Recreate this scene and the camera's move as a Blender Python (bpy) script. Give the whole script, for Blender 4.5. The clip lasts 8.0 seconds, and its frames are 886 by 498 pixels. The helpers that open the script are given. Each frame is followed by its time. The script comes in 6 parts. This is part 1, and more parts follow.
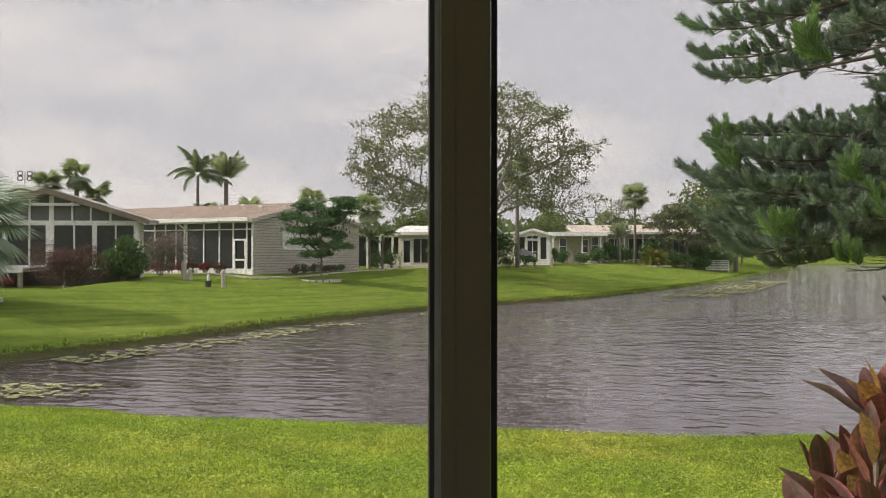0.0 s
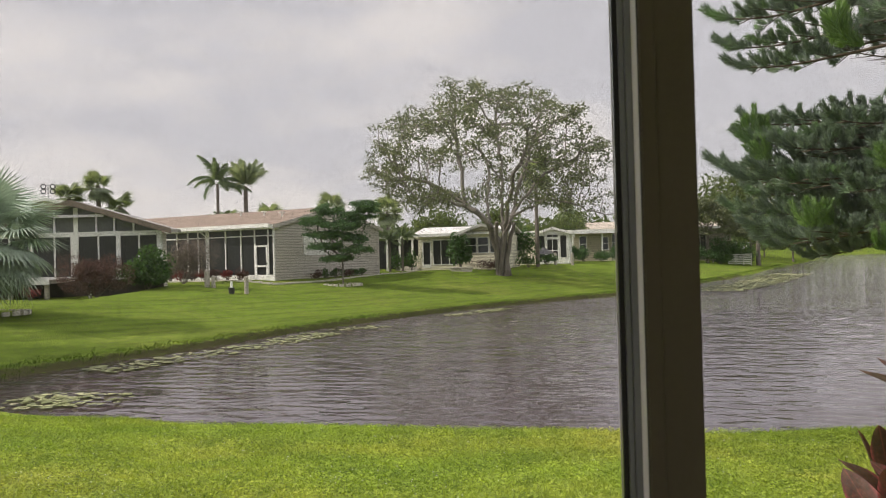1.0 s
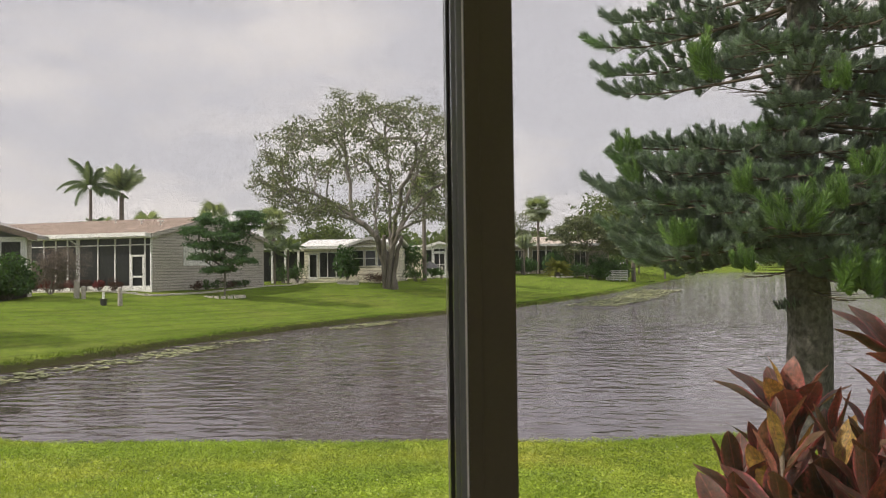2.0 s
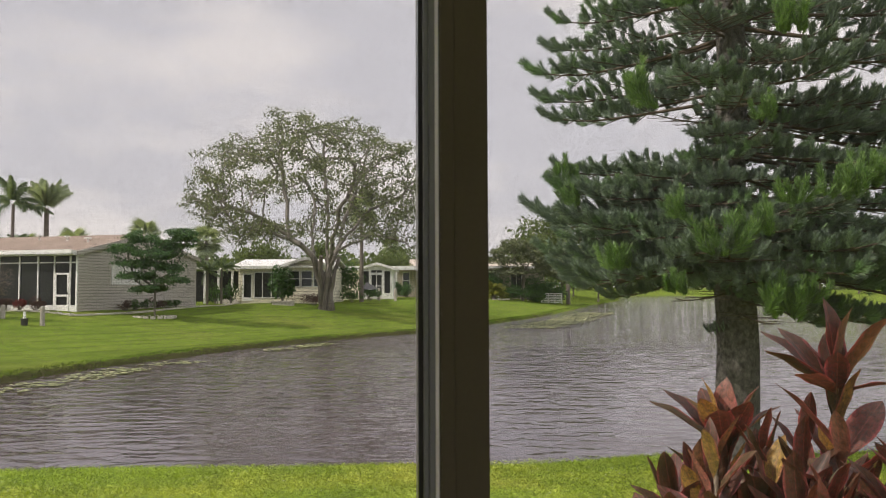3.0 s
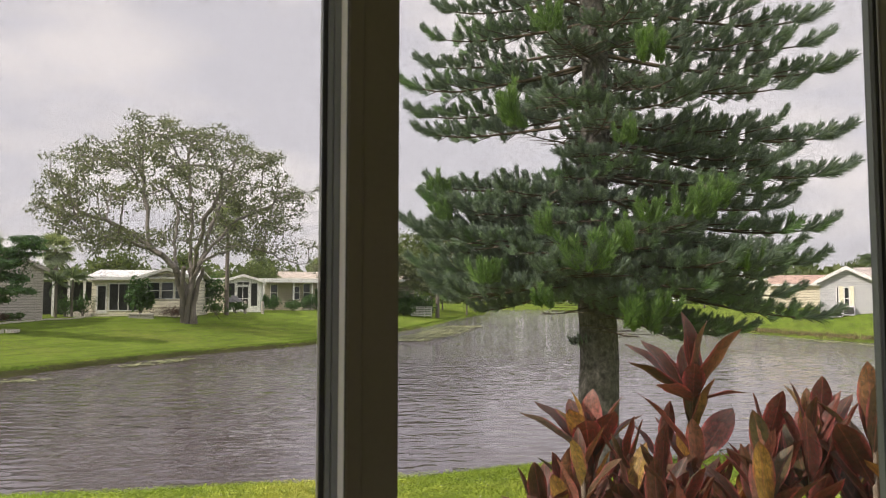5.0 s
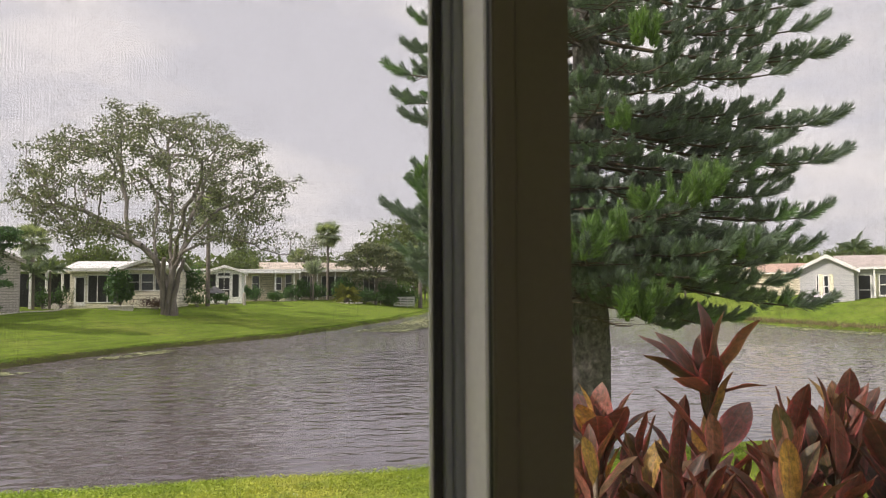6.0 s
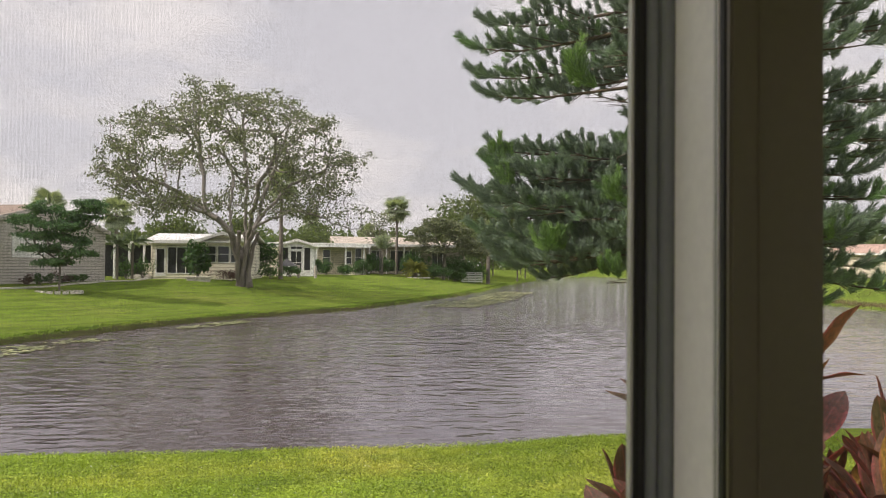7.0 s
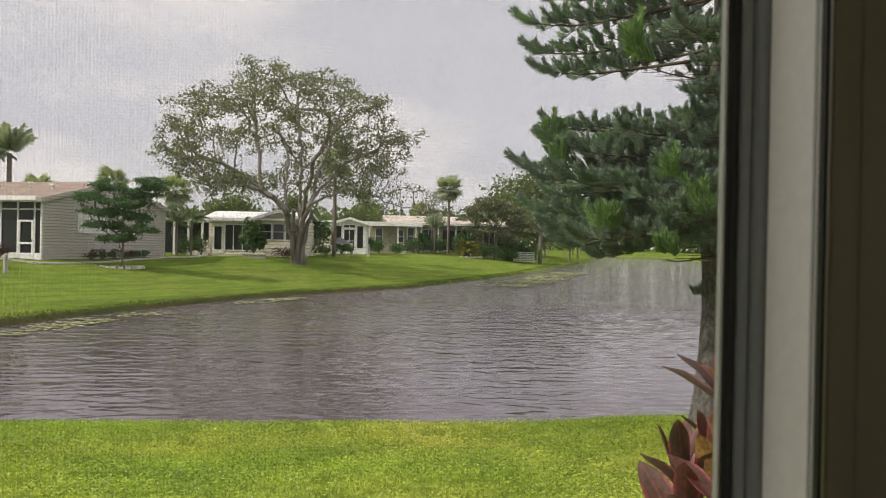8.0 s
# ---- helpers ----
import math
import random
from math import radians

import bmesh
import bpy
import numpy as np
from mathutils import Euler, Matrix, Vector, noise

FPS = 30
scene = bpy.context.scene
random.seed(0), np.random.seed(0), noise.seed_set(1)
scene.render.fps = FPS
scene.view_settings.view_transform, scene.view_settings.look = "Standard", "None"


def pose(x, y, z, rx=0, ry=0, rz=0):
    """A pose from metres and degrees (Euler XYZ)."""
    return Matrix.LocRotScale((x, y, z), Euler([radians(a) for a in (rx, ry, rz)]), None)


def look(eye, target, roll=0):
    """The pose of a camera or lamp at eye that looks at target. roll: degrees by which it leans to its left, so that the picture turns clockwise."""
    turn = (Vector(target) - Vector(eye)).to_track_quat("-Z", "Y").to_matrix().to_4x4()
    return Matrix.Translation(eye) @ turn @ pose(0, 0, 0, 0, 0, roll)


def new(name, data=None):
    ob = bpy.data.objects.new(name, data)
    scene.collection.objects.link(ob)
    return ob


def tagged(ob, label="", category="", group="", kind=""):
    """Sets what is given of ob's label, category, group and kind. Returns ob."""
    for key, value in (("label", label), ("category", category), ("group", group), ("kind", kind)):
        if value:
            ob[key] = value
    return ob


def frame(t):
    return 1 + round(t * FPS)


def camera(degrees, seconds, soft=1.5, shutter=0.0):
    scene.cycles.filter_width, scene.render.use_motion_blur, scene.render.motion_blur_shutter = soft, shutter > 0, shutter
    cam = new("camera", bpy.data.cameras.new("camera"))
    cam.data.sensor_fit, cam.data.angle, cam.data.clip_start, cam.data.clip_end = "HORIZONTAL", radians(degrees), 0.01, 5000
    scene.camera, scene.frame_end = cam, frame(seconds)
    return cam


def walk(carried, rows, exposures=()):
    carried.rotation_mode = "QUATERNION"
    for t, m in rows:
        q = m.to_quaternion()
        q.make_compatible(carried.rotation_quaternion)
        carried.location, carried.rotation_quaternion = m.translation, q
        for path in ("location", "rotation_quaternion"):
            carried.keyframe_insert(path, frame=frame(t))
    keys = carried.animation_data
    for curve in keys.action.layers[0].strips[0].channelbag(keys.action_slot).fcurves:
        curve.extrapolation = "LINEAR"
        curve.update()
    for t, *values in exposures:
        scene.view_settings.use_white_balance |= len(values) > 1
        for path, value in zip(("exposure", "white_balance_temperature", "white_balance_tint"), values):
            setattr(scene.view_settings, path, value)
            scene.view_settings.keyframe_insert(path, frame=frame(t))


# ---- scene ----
import itertools

# ---- camera and its walk ----
cam = camera(60.1, 8.0, soft=1.0)
PATH = [
    (0.0, 0.0356, -0.7845, 2.0164, 5.395, 0.368, -0.039),
    (0.5, -0.0713, -0.7508, 1.9984, 7.701, 0.290, 0.196),
    (1.0, -0.0978, -0.7556, 2.0014, 6.770, 0.497, 1.509),
    (1.5, -0.0591, -0.7905, 2.0136, 0.851, 0.487, 1.819),
    (1.7, -0.0498, -0.8006, 2.0068, -0.156, 0.759, 1.307),
    (2.8, -0.0867, -0.7913, 1.9970, -5.784, 2.673, 0.230),
    (3.0, -0.0836, -0.7898, 1.9984, -6.327, 2.910, 0.216),
    (3.5, -0.0838, -0.7879, 2.0126, -8.753, 3.620, 0.160),
    (4.0, -0.1072, -0.7878, 2.0053, -11.212, 3.715, 0.337),
    (4.5, -0.1063, -0.8018, 1.9922, -13.816, 3.886, 0.238),
    (4.7, -0.1058, -0.7945, 1.9953, -14.769, 3.934, 0.112),
    (5.8, -0.1200, -0.5525, 2.0003, -17.775, 3.571, -0.078),
    (6.0, -0.1404, -0.5143, 1.9990, -17.365, 3.131, 0.279),
    (6.5, -0.1547, -0.4590, 1.9902, -18.156, 1.926, 0.294),
    (7.0, -0.1746, -0.4432, 2.0087, -12.315, 1.302, -0.605),
    (7.5, -0.1653, -0.4400, 1.9964, -12.093, 0.135, -0.090),
    (8.0, -0.1900, -0.4445, 1.9735, -8.458, -0.281, -1.100),
]
walk(cam, [(t, pose(x, y, z, 90 + pitch, roll, yaw)) for t, x, y, z, yaw, pitch, roll in PATH],
     exposures=[(0.0, 0.0, 6700, 12), (3.5, 0.0, 6700, 14), (4.5, 0.14, 6700, 15), (6.5, 0.14, 6700, 15), (8.0, 0.04, 6650, 12)])
cam.data.dof.use_dof = True
cam.data.dof.focus_distance = 40.0
cam.data.dof.aperture_fstop = 24.0

# ---- world and sun ----
SUN_AZ, SUN_EL = radians(-102), radians(40)   # bearing from +y, clockwise; height
world = bpy.data.worlds.new("world")
scene.world = world
world.use_nodes = True
wn, wl = world.node_tree.nodes, world.node_tree.links
wn.clear()
w_out = wn.new("ShaderNodeOutputWorld")
w_bg = wn.new("ShaderNodeBackground")
w_sky = wn.new("ShaderNodeTexSky")
w_sky.sky_type = "NISHITA"
w_sky.sun_disc = False
w_sky.sun_elevation, w_sky.sun_rotation = SUN_EL, SUN_AZ
w_sky.dust_density, w_sky.air_density, w_sky.ozone_density = 4.0, 1.0, 1.0
w_tc = wn.new("ShaderNodeTexCoord")
w_map = wn.new("ShaderNodeMapping")
w_map.inputs["Scale"].default_value = (1.0, 1.0, 3.2)
w_noise = wn.new("ShaderNodeTexNoise")
w_noise.inputs["Scale"].default_value = 3.0
w_noise.inputs["Detail"].default_value = 7
w_noise.inputs["Roughness"].default_value = 0.55
w_ramp = wn.new("ShaderNodeValToRGB")
w_ramp.color_ramp.elements[0].position, w_ramp.color_ramp.elements[0].color = 0.45, (5.5, 5.48, 5.78, 1)
w_ramp.color_ramp.elements[1].position, w_ramp.color_ramp.elements[1].color = 0.62, (7.1, 6.85, 6.75, 1)
w_mix = wn.new("ShaderNodeMix")
w_mix.data_type = "RGBA"
w_mix.inputs[0].default_value = 0.92
wl.new(w_tc.outputs["Generated"], w_map.inputs["Vector"])
wl.new(w_map.outputs["Vector"], w_noise.inputs["Vector"])
wl.new(w_noise.outputs["Fac"], w_ramp.inputs["Fac"])
wl.new(w_sky.outputs["Color"], w_mix.inputs[6])
wl.new(w_ramp.outputs["Color"], w_mix.inputs[7])
w_sep = wn.new("ShaderNodeSeparateXYZ")
w_up = wn.new("ShaderNodeMapRange")
w_up.inputs["From Min"].default_value, w_up.inputs["From Max"].default_value = 0.38, 1.0
w_up.inputs["To Min"].default_value, w_up.inputs["To Max"].default_value = 1.13, 2.7
w_mul = wn.new("ShaderNodeVectorMath")
w_mul.operation = "SCALE"
wl.new(w_tc.outputs["Generated"], w_sep.inputs["Vector"])
wl.new(w_sep.outputs["Z"], w_up.inputs["Value"])
wl.new(w_mix.outputs[2], w_mul.inputs[0])
wl.new(w_up.outputs["Result"], w_mul.inputs["Scale"])
wl.new(w_mul.outputs["Vector"], w_bg.inputs["Color"])
w_bg.inputs["Strength"].default_value = 0.128
wl.new(w_bg.outputs["Background"], w_out.inputs["Surface"])

sun = new("sun", bpy.data.lights.new("sun", "SUN"))
sun.data.energy, sun.data.angle, sun.data.color = 4.8, radians(2.5), (1.0, 0.93, 0.82)
sun_way = Vector((math.sin(SUN_AZ) * math.cos(SUN_EL), math.cos(SUN_AZ) * math.cos(SUN_EL), math.sin(SUN_EL)))
sun.matrix_world = look(sun_way * 60, (0, 0, 0))


# ---- materials ----
def tree_of(name):
    m = bpy.data.materials.new(name)
    m.use_nodes = True
    nt = m.node_tree
    b = nt.nodes["Principled BSDF"]
    return m, nt, b


def add(nt, kind, **inputs):
    n = nt.nodes.new(kind)
    for k, v in inputs.items():
        n.inputs[k.replace("_", " ")].default_value = v
    return n


def mix_rgb(nt, fac, a, b, mode="MIX"):
    n = nt.nodes.new("ShaderNodeMix")
    n.data_type, n.blend_type = "RGBA", mode
    for i, v in ((0, fac), (6, a), (7, b)):
        if hasattr(v, "links") or hasattr(v, "is_linked"):
            nt.links.new(v, n.inputs[i])
        else:
            n.inputs[i].default_value = v if i == 0 else (*v, 1)
    return n.outputs[2]


def ramp(nt, fac, *stops):
    n = nt.nodes.new("ShaderNodeValToRGB")
    e = n.color_ramp.elements
    while len(e) < len(stops):
        e.new(0.5)
    for el, (p, c) in zip(e, stops):
        el.position, el.color = p, (*c, 1)
    nt.links.new(fac, n.inputs["Fac"])
    return n.outputs["Color"]


def coords(nt, scale=(1, 1, 1)):
    tc = nt.nodes.new("ShaderNodeTexCoord")
    mp = nt.nodes.new("ShaderNodeMapping")
    mp.inputs["Scale"].default_value = scale
    nt.links.new(tc.outputs["Object"], mp.inputs["Vector"])
    return mp.outputs["Vector"]


def noise_at(nt, vec, scale, detail=4, rough=0.55):
    n = add(nt, "ShaderNodeTexNoise", Scale=scale, Detail=detail, Roughness=rough)
    nt.links.new(vec, n.inputs["Vector"])
    return n.outputs["Fac"]


def bump_of(nt, b, height, strength, distance):
    n = add(nt, "ShaderNodeBump", Strength=strength, Distance=distance)
    nt.links.new(height, n.inputs["Height"])
    nt.links.new(n.outputs["Normal"], b.inputs["Normal"])


def surface(name, c1, c2, rough=0.6, metal=0.0, scale=3.0, fine=40.0, bump=0.2, dist=0.004, stretch=(1, 1, 1), rnd=0.0):
    """Two colours mixed by coarse and fine noise, with fine relief."""
    m, nt, b = tree_of(name)
    vec = coords(nt, stretch)
    big, small = noise_at(nt, vec, scale), noise_at(nt, vec, fine, 5, 0.65)
    f1 = ramp(nt, big, (0.35, (0, 0, 0)), (0.68, (1, 1, 1)))
    col = mix_rgb(nt, f1, c1, c2)
    mid = tuple((a + k) / 2 for a, k in zip(c1, c2))
    col = mix_rgb(nt, 0.3, col, mix_rgb(nt, small, tuple(a * 0.55 for a in mid), tuple(min(1, a * 1.4) for a in mid)))
    if rnd:
        oi = nt.nodes.new("ShaderNodeObjectInfo")
        hsv = nt.nodes.new("ShaderNodeHueSaturation")
        mr = add(nt, "ShaderNodeMapRange", To_Min=1 - rnd, To_Max=1 + rnd)
        nt.links.new(oi.outputs["Random"], mr.inputs["Value"])
        nt.links.new(mr.outputs["Result"], hsv.inputs["Value"])
        nt.links.new(col, hsv.inputs["Color"])
        col = hsv.outputs["Color"]
    nt.links.new(col, b.inputs["Base Color"])
    b.inputs["Roughness"].default_value, b.inputs["Metallic"].default_value = rough, metal
    if bump:
        bump_of(nt, b, small, bump, dist)
    return m


def leaf_mat(name, stops, rough=0.45, through_light=0.35, glow=(1.2, 1.25, 0.5), fresh=None):
    """Leaves: a colour for each leaf, light passing through the blade."""
    m, nt, b = tree_of(name)
    geo = nt.nodes.new("ShaderNodeNewGeometry")
    col = ramp(nt, geo.outputs["Random Per Island"], *stops)
    vec = coords(nt)
    col = mix_rgb(nt, 0.35, col, mix_rgb(nt, noise_at(nt, vec, 1.3, 3), tuple(a * 0.5 for a in stops[0][1]), tuple(min(1, a * 1.5) for a in stops[-1][1])))
    if fresh:
        col = mix_rgb(nt, ramp(nt, noise_at(nt, vec, 0.9, 3), (0.56, (0, 0, 0)), (0.68, (0.8, 0.8, 0.8))), col, fresh)
    nt.links.new(col, b.inputs["Base Color"])
    b.inputs["Roughness"].default_value = rough + 0.15
    b.inputs["Specular IOR Level"].default_value = 0.25
    tr = nt.nodes.new("ShaderNodeBsdfTranslucent")
    nt.links.new(mix_rgb(nt, 1.0, col, glow, "MULTIPLY"), tr.inputs["Color"])
    mx = nt.nodes.new("ShaderNodeMixShader")
    mx.inputs[0].default_value = through_light
    nt.links.new(b.outputs["BSDF"], mx.inputs[1])
    nt.links.new(tr.outputs["BSDF"], mx.inputs[2])
    nt.links.new(mx.outputs["Shader"], nt.nodes["Material Output"].inputs["Surface"])
    return m


def lawn_colour(nt, vec):
    """Greens and straw tones in broad patches, drifts and tufts."""
    big = noise_at(nt, vec, 0.16, 4, 0.6)
    mid = noise_at(nt, vec, 1.1, 5, 0.6)
    mp = nt.nodes.new("ShaderNodeMapping")
    mp.inputs["Scale"].default_value = (0.35, 1.2, 1)
    mp.inputs["Rotation"].default_value = (0, 0, radians(-35))
    nt.links.new(vec, mp.inputs["Vector"])
    patch = noise_at(nt, mp.outputs["Vector"], 0.55, 5, 0.65)
    tuft = noise_at(nt, vec, 3.2, 6, 0.75)
    c = ramp(nt, big, (0.3, (0.155, 0.25, 0.034)), (0.5, (0.215, 0.295, 0.05)), (0.7, (0.31, 0.31, 0.095)))
    c = mix_rgb(nt, ramp(nt, patch, (0.44, (0, 0, 0)), (0.7, (0.4, 0.4, 0.4))), c, (0.3, 0.27, 0.08))
    c = mix_rgb(nt, ramp(nt, mid, (0.42, (0.5, 0.5, 0.5)), (0.58, (0, 0, 0))), c, (0.09, 0.16, 0.02))
    c = mix_rgb(nt, ramp(nt, tuft, (0.38, (0.7, 0.7, 0.7)), (0.54, (0, 0, 0))), c, (0.09, 0.145, 0.02))
    # light and shade painted by y: near lawn lightened, far lawn darkened past 13
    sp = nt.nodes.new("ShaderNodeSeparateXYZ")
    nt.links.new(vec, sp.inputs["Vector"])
    darker = add(nt, "ShaderNodeMapRange")
    darker.inputs["From Min"].default_value, darker.inputs["From Max"].default_value = 9.5, 13.0
    nt.links.new(sp.outputs["Y"], darker.inputs["Value"])
    c = mix_rgb(nt, 1.0, c, mix_rgb(nt, darker.outputs["Result"], (1.36, 1.26, 1.15), (0.53, 0.6, 0.5)), "MULTIPLY")
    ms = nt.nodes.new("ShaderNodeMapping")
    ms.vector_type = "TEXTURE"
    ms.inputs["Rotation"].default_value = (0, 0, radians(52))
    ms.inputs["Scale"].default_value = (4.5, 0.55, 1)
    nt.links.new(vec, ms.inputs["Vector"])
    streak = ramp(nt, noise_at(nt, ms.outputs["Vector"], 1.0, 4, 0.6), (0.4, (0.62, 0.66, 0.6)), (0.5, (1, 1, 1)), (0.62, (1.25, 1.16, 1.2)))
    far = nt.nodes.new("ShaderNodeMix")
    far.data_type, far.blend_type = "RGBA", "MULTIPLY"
    nt.links.new(darker.outputs["Result"], far.inputs[0])
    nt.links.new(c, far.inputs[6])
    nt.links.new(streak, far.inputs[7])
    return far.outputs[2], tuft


def lawn_material():
    m, nt, b = tree_of("lawn")
    vec = coords(nt)
    fine = noise_at(nt, vec, 22.0, 5, 0.7)
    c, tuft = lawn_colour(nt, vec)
    c = mix_rgb(nt, 0.3, c, mix_rgb(nt, fine, (0.03, 0.055, 0.008), (0.34, 0.4, 0.1)))
    # bare mud on the steep lip of the bank
    geo = nt.nodes.new("ShaderNodeNewGeometry")
    sep = nt.nodes.new("ShaderNodeSeparateXYZ")
    nt.links.new(geo.outputs["True Normal"], sep.inputs["Vector"])
    steep = ramp(nt, sep.outputs["Z"], (0.78, (1, 1, 1)), (0.93, (0, 0, 0)))
    c = mix_rgb(nt, steep, c, mix_rgb(nt, fine, (0.035, 0.04, 0.015), (0.09, 0.085, 0.04)))
    nt.links.new(c, b.inputs["Base Color"])
    b.inputs["Roughness"].default_value = 0.75
    b.inputs["Specular IOR Level"].default_value = 0.0
    bump_of(nt, b, tuft, 0.6, 0.06)
    return m


def blade_material():
    m, nt, b = tree_of("grass_blades")
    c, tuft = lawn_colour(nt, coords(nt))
    geo = nt.nodes.new("ShaderNodeNewGeometry")
    tone = ramp(nt, geo.outputs["Random Per Island"], (0.0, (0.7, 0.76, 0.58)), (0.5, (1.2, 1.22, 1.02)), (0.9, (1.4, 1.38, 1.25)), (1.0, (1.6, 1.5, 1.6)))
    c = mix_rgb(nt, 1.0, c, tone, "MULTIPLY")
    nt.links.new(c, b.inputs["Base Color"])
    b.inputs["Roughness"].default_value = 0.6
    b.inputs["Specular IOR Level"].default_value = 0.25
    tr = nt.nodes.new("ShaderNodeBsdfTranslucent")
    nt.links.new(mix_rgb(nt, 1.0, c, (1.2, 1.2, 0.6), "MULTIPLY"), tr.inputs["Color"])
    mx = nt.nodes.new("ShaderNodeMixShader")
    mx.inputs[0].default_value = 0.4
    nt.links.new(b.outputs["BSDF"], mx.inputs[1])
    nt.links.new(tr.outputs["BSDF"], mx.inputs[2])
    nt.links.new(mx.outputs["Shader"], nt.nodes["Material Output"].inputs["Surface"])
    return m


def water_material():
    """Dark brown pond water: short wind ripples, calmer lanes between the gusts."""
    m, nt, b = tree_of("pond_water")
    vec = coords(nt, (1, 1, 1))

    def ripples(turn, sx, sy, scale, detail, rough):
        mp = nt.nodes.new("ShaderNodeMapping")
        mp.vector_type = "TEXTURE"
        mp.inputs["Rotation"].default_value = (0, 0, radians(turn))
        mp.inputs["Scale"].default_value = (1 / sx, 1 / sy, 1)
        nt.links.new(vec, mp.inputs["Vector"])
        return noise_at(nt, mp.outputs["Vector"], scale, detail, rough)

    def weigh(a, k, c):
        ad = nt.nodes.new("ShaderNodeMath")
        ad.operation = "MULTIPLY_ADD"
        ad.inputs[1].default_value = k
        nt.links.new(a, ad.inputs[0])
        nt.links.new(c, ad.inputs[2])
        return ad.outputs["Value"]

    height = weigh(ripples(10, 1.5, 2.8, 3.4, 2, 0.5), 0.16, weigh(ripples(-34, 1.0, 2.3, 1.25, 2, 0.4), 0.8, ripples(6, 0.9, 2.4, 1.2, 2, 0.4)))
    gust = noise_at(nt, vec, 0.09, 3)
    mr = add(nt, "ShaderNodeMapRange", To_Min=0.6, To_Max=1.0)
    mr.inputs["From Min"].default_value, mr.inputs["From Max"].default_value = 0.35, 0.65
    nt.links.new(gust, mr.inputs["Value"])
    bp = add(nt, "ShaderNodeBump", Distance=0.16)
    sp = nt.nodes.new("ShaderNodeSeparateXYZ")
    nt.links.new(vec, sp.inputs["Vector"])
    open_reach = add(nt, "ShaderNodeMapRange", To_Min=0.25, To_Max=1.2)
    open_reach.inputs["From Min"].default_value, open_reach.inputs["From Max"].default_value = 14.0, 32.0
    nt.links.new(sp.outputs["Y"], open_reach.inputs["Value"])
    both = nt.nodes.new("ShaderNodeMath")
    both.operation = "MULTIPLY"
    nt.links.new(mr.outputs["Result"], both.inputs[0])
    nt.links.new(open_reach.outputs["Result"], both.inputs[1])
    nt.links.new(both.outputs["Value"], bp.inputs["Strength"])
    nt.links.new(height, bp.inputs["Height"])
    nt.links.new(bp.outputs["Normal"], b.inputs["Normal"])
    murk = noise_at(nt, vec, 0.3, 3)
    nt.links.new(mix_rgb(nt, murk, (0.047, 0.032, 0.038), (0.075, 0.054, 0.063)), b.inputs["Base Color"])
    b.inputs["Roughness"].default_value = 0.055
    b.inputs["IOR"].default_value = 1.8
    return m


def siding_material(name, c1, c2, lap=0.15, joint=0.5):
    """Horizontal lap boards: a relief in z with a dark gap under each board."""
    m, nt, b = tree_of(name)
    vec = coords(nt)
    sep = nt.nodes.new("ShaderNodeSeparateXYZ")
    nt.links.new(vec, sep.inputs["Vector"])
    dv = nt.nodes.new("ShaderNodeMath")
    dv.operation, dv.inputs[1].default_value = "DIVIDE", lap
    nt.links.new(sep.outputs["Z"], dv.inputs[0])
    fr = nt.nodes.new("ShaderNodeMath")
    fr.operation = "FRACT"
    nt.links.new(dv.outputs["Value"], fr.inputs[0])
    gap = ramp(nt, fr.outputs["Value"], (0.0, (0, 0, 0)), (0.14, (0, 0, 0)), (0.24, (1, 1, 1)))
    n = noise_at(nt, vec, 1.2, 4)
    c = mix_rgb(nt, n, c1, c2)
    c = mix_rgb(nt, gap, tuple(a * joint for a in c1), c)
    nt.links.new(c, b.inputs["Base Color"])
    b.inputs["Roughness"].default_value = 0.55
    bump_of(nt, b, fr.outputs["Value"], 0.5, 0.012)
    return m


def needle_material(name, stops, young):
    """Needles, each a shade of its own; lighter patches for young growth and for sunlit clumps, on some boughs more
    than on others.
    """
    m = leaf_mat(name, stops, 0.34, 0.3, (1.15, 1.25, 0.7))
    nt = m.node_tree
    b = nt.nodes["Principled BSDF"]
    b.inputs["Specular IOR Level"].default_value = 0.5
    col = b.inputs["Base Color"].links[0].from_socket
    oi = nt.nodes.new("ShaderNodeObjectInfo")
    patch = ramp(nt, noise_at(nt, coords(nt), 1.6, 3), (0.5, (0, 0, 0)), (0.62, (0.9, 0.9, 0.9)))
    some = ramp(nt, oi.outputs["Random"], (0.35, (0, 0, 0)), (0.75, (1, 1, 1)))
    nt.links.new(mix_rgb(nt, mix_rgb(nt, 1.0, patch, some, "MULTIPLY"), col, young), b.inputs["Base Color"])
    return m


M = {}
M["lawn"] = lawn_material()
M["water"] = water_material()
M["bronze"] = surface("bronze_paint", (0.1, 0.086, 0.067), (0.118, 0.1, 0.079), 0.42, 0.0, 6, 160, 0.08, 0.0006)
M["liner"] = surface("grey_vinyl", (0.72, 0.68, 0.8), (0.78, 0.74, 0.87), 0.4, 0.0, 5, 120, 0.05, 0.0004)
M["screen_frame"] = surface("slate_aluminium", (0.2, 0.215, 0.25), (0.24, 0.255, 0.29), 0.4, 0.0, 6, 120, 0.05, 0.0004)
M["spline"] = surface("black_rubber", (0.012, 0.012, 0.015), (0.02, 0.02, 0.024), 0.6)
M["pale_trim"] = surface("pale_trim", (0.5, 0.49, 0.53), (0.57, 0.56, 0.6), 0.45)
M["wire"] = surface("screen_wire", (0.028, 0.028, 0.03), (0.04, 0.04, 0.042), 0.5, 0, 20, 60, 0)
M["plaster"] = surface("porch_plaster", (0.62, 0.6, 0.56), (0.68, 0.66, 0.62), 0.8)
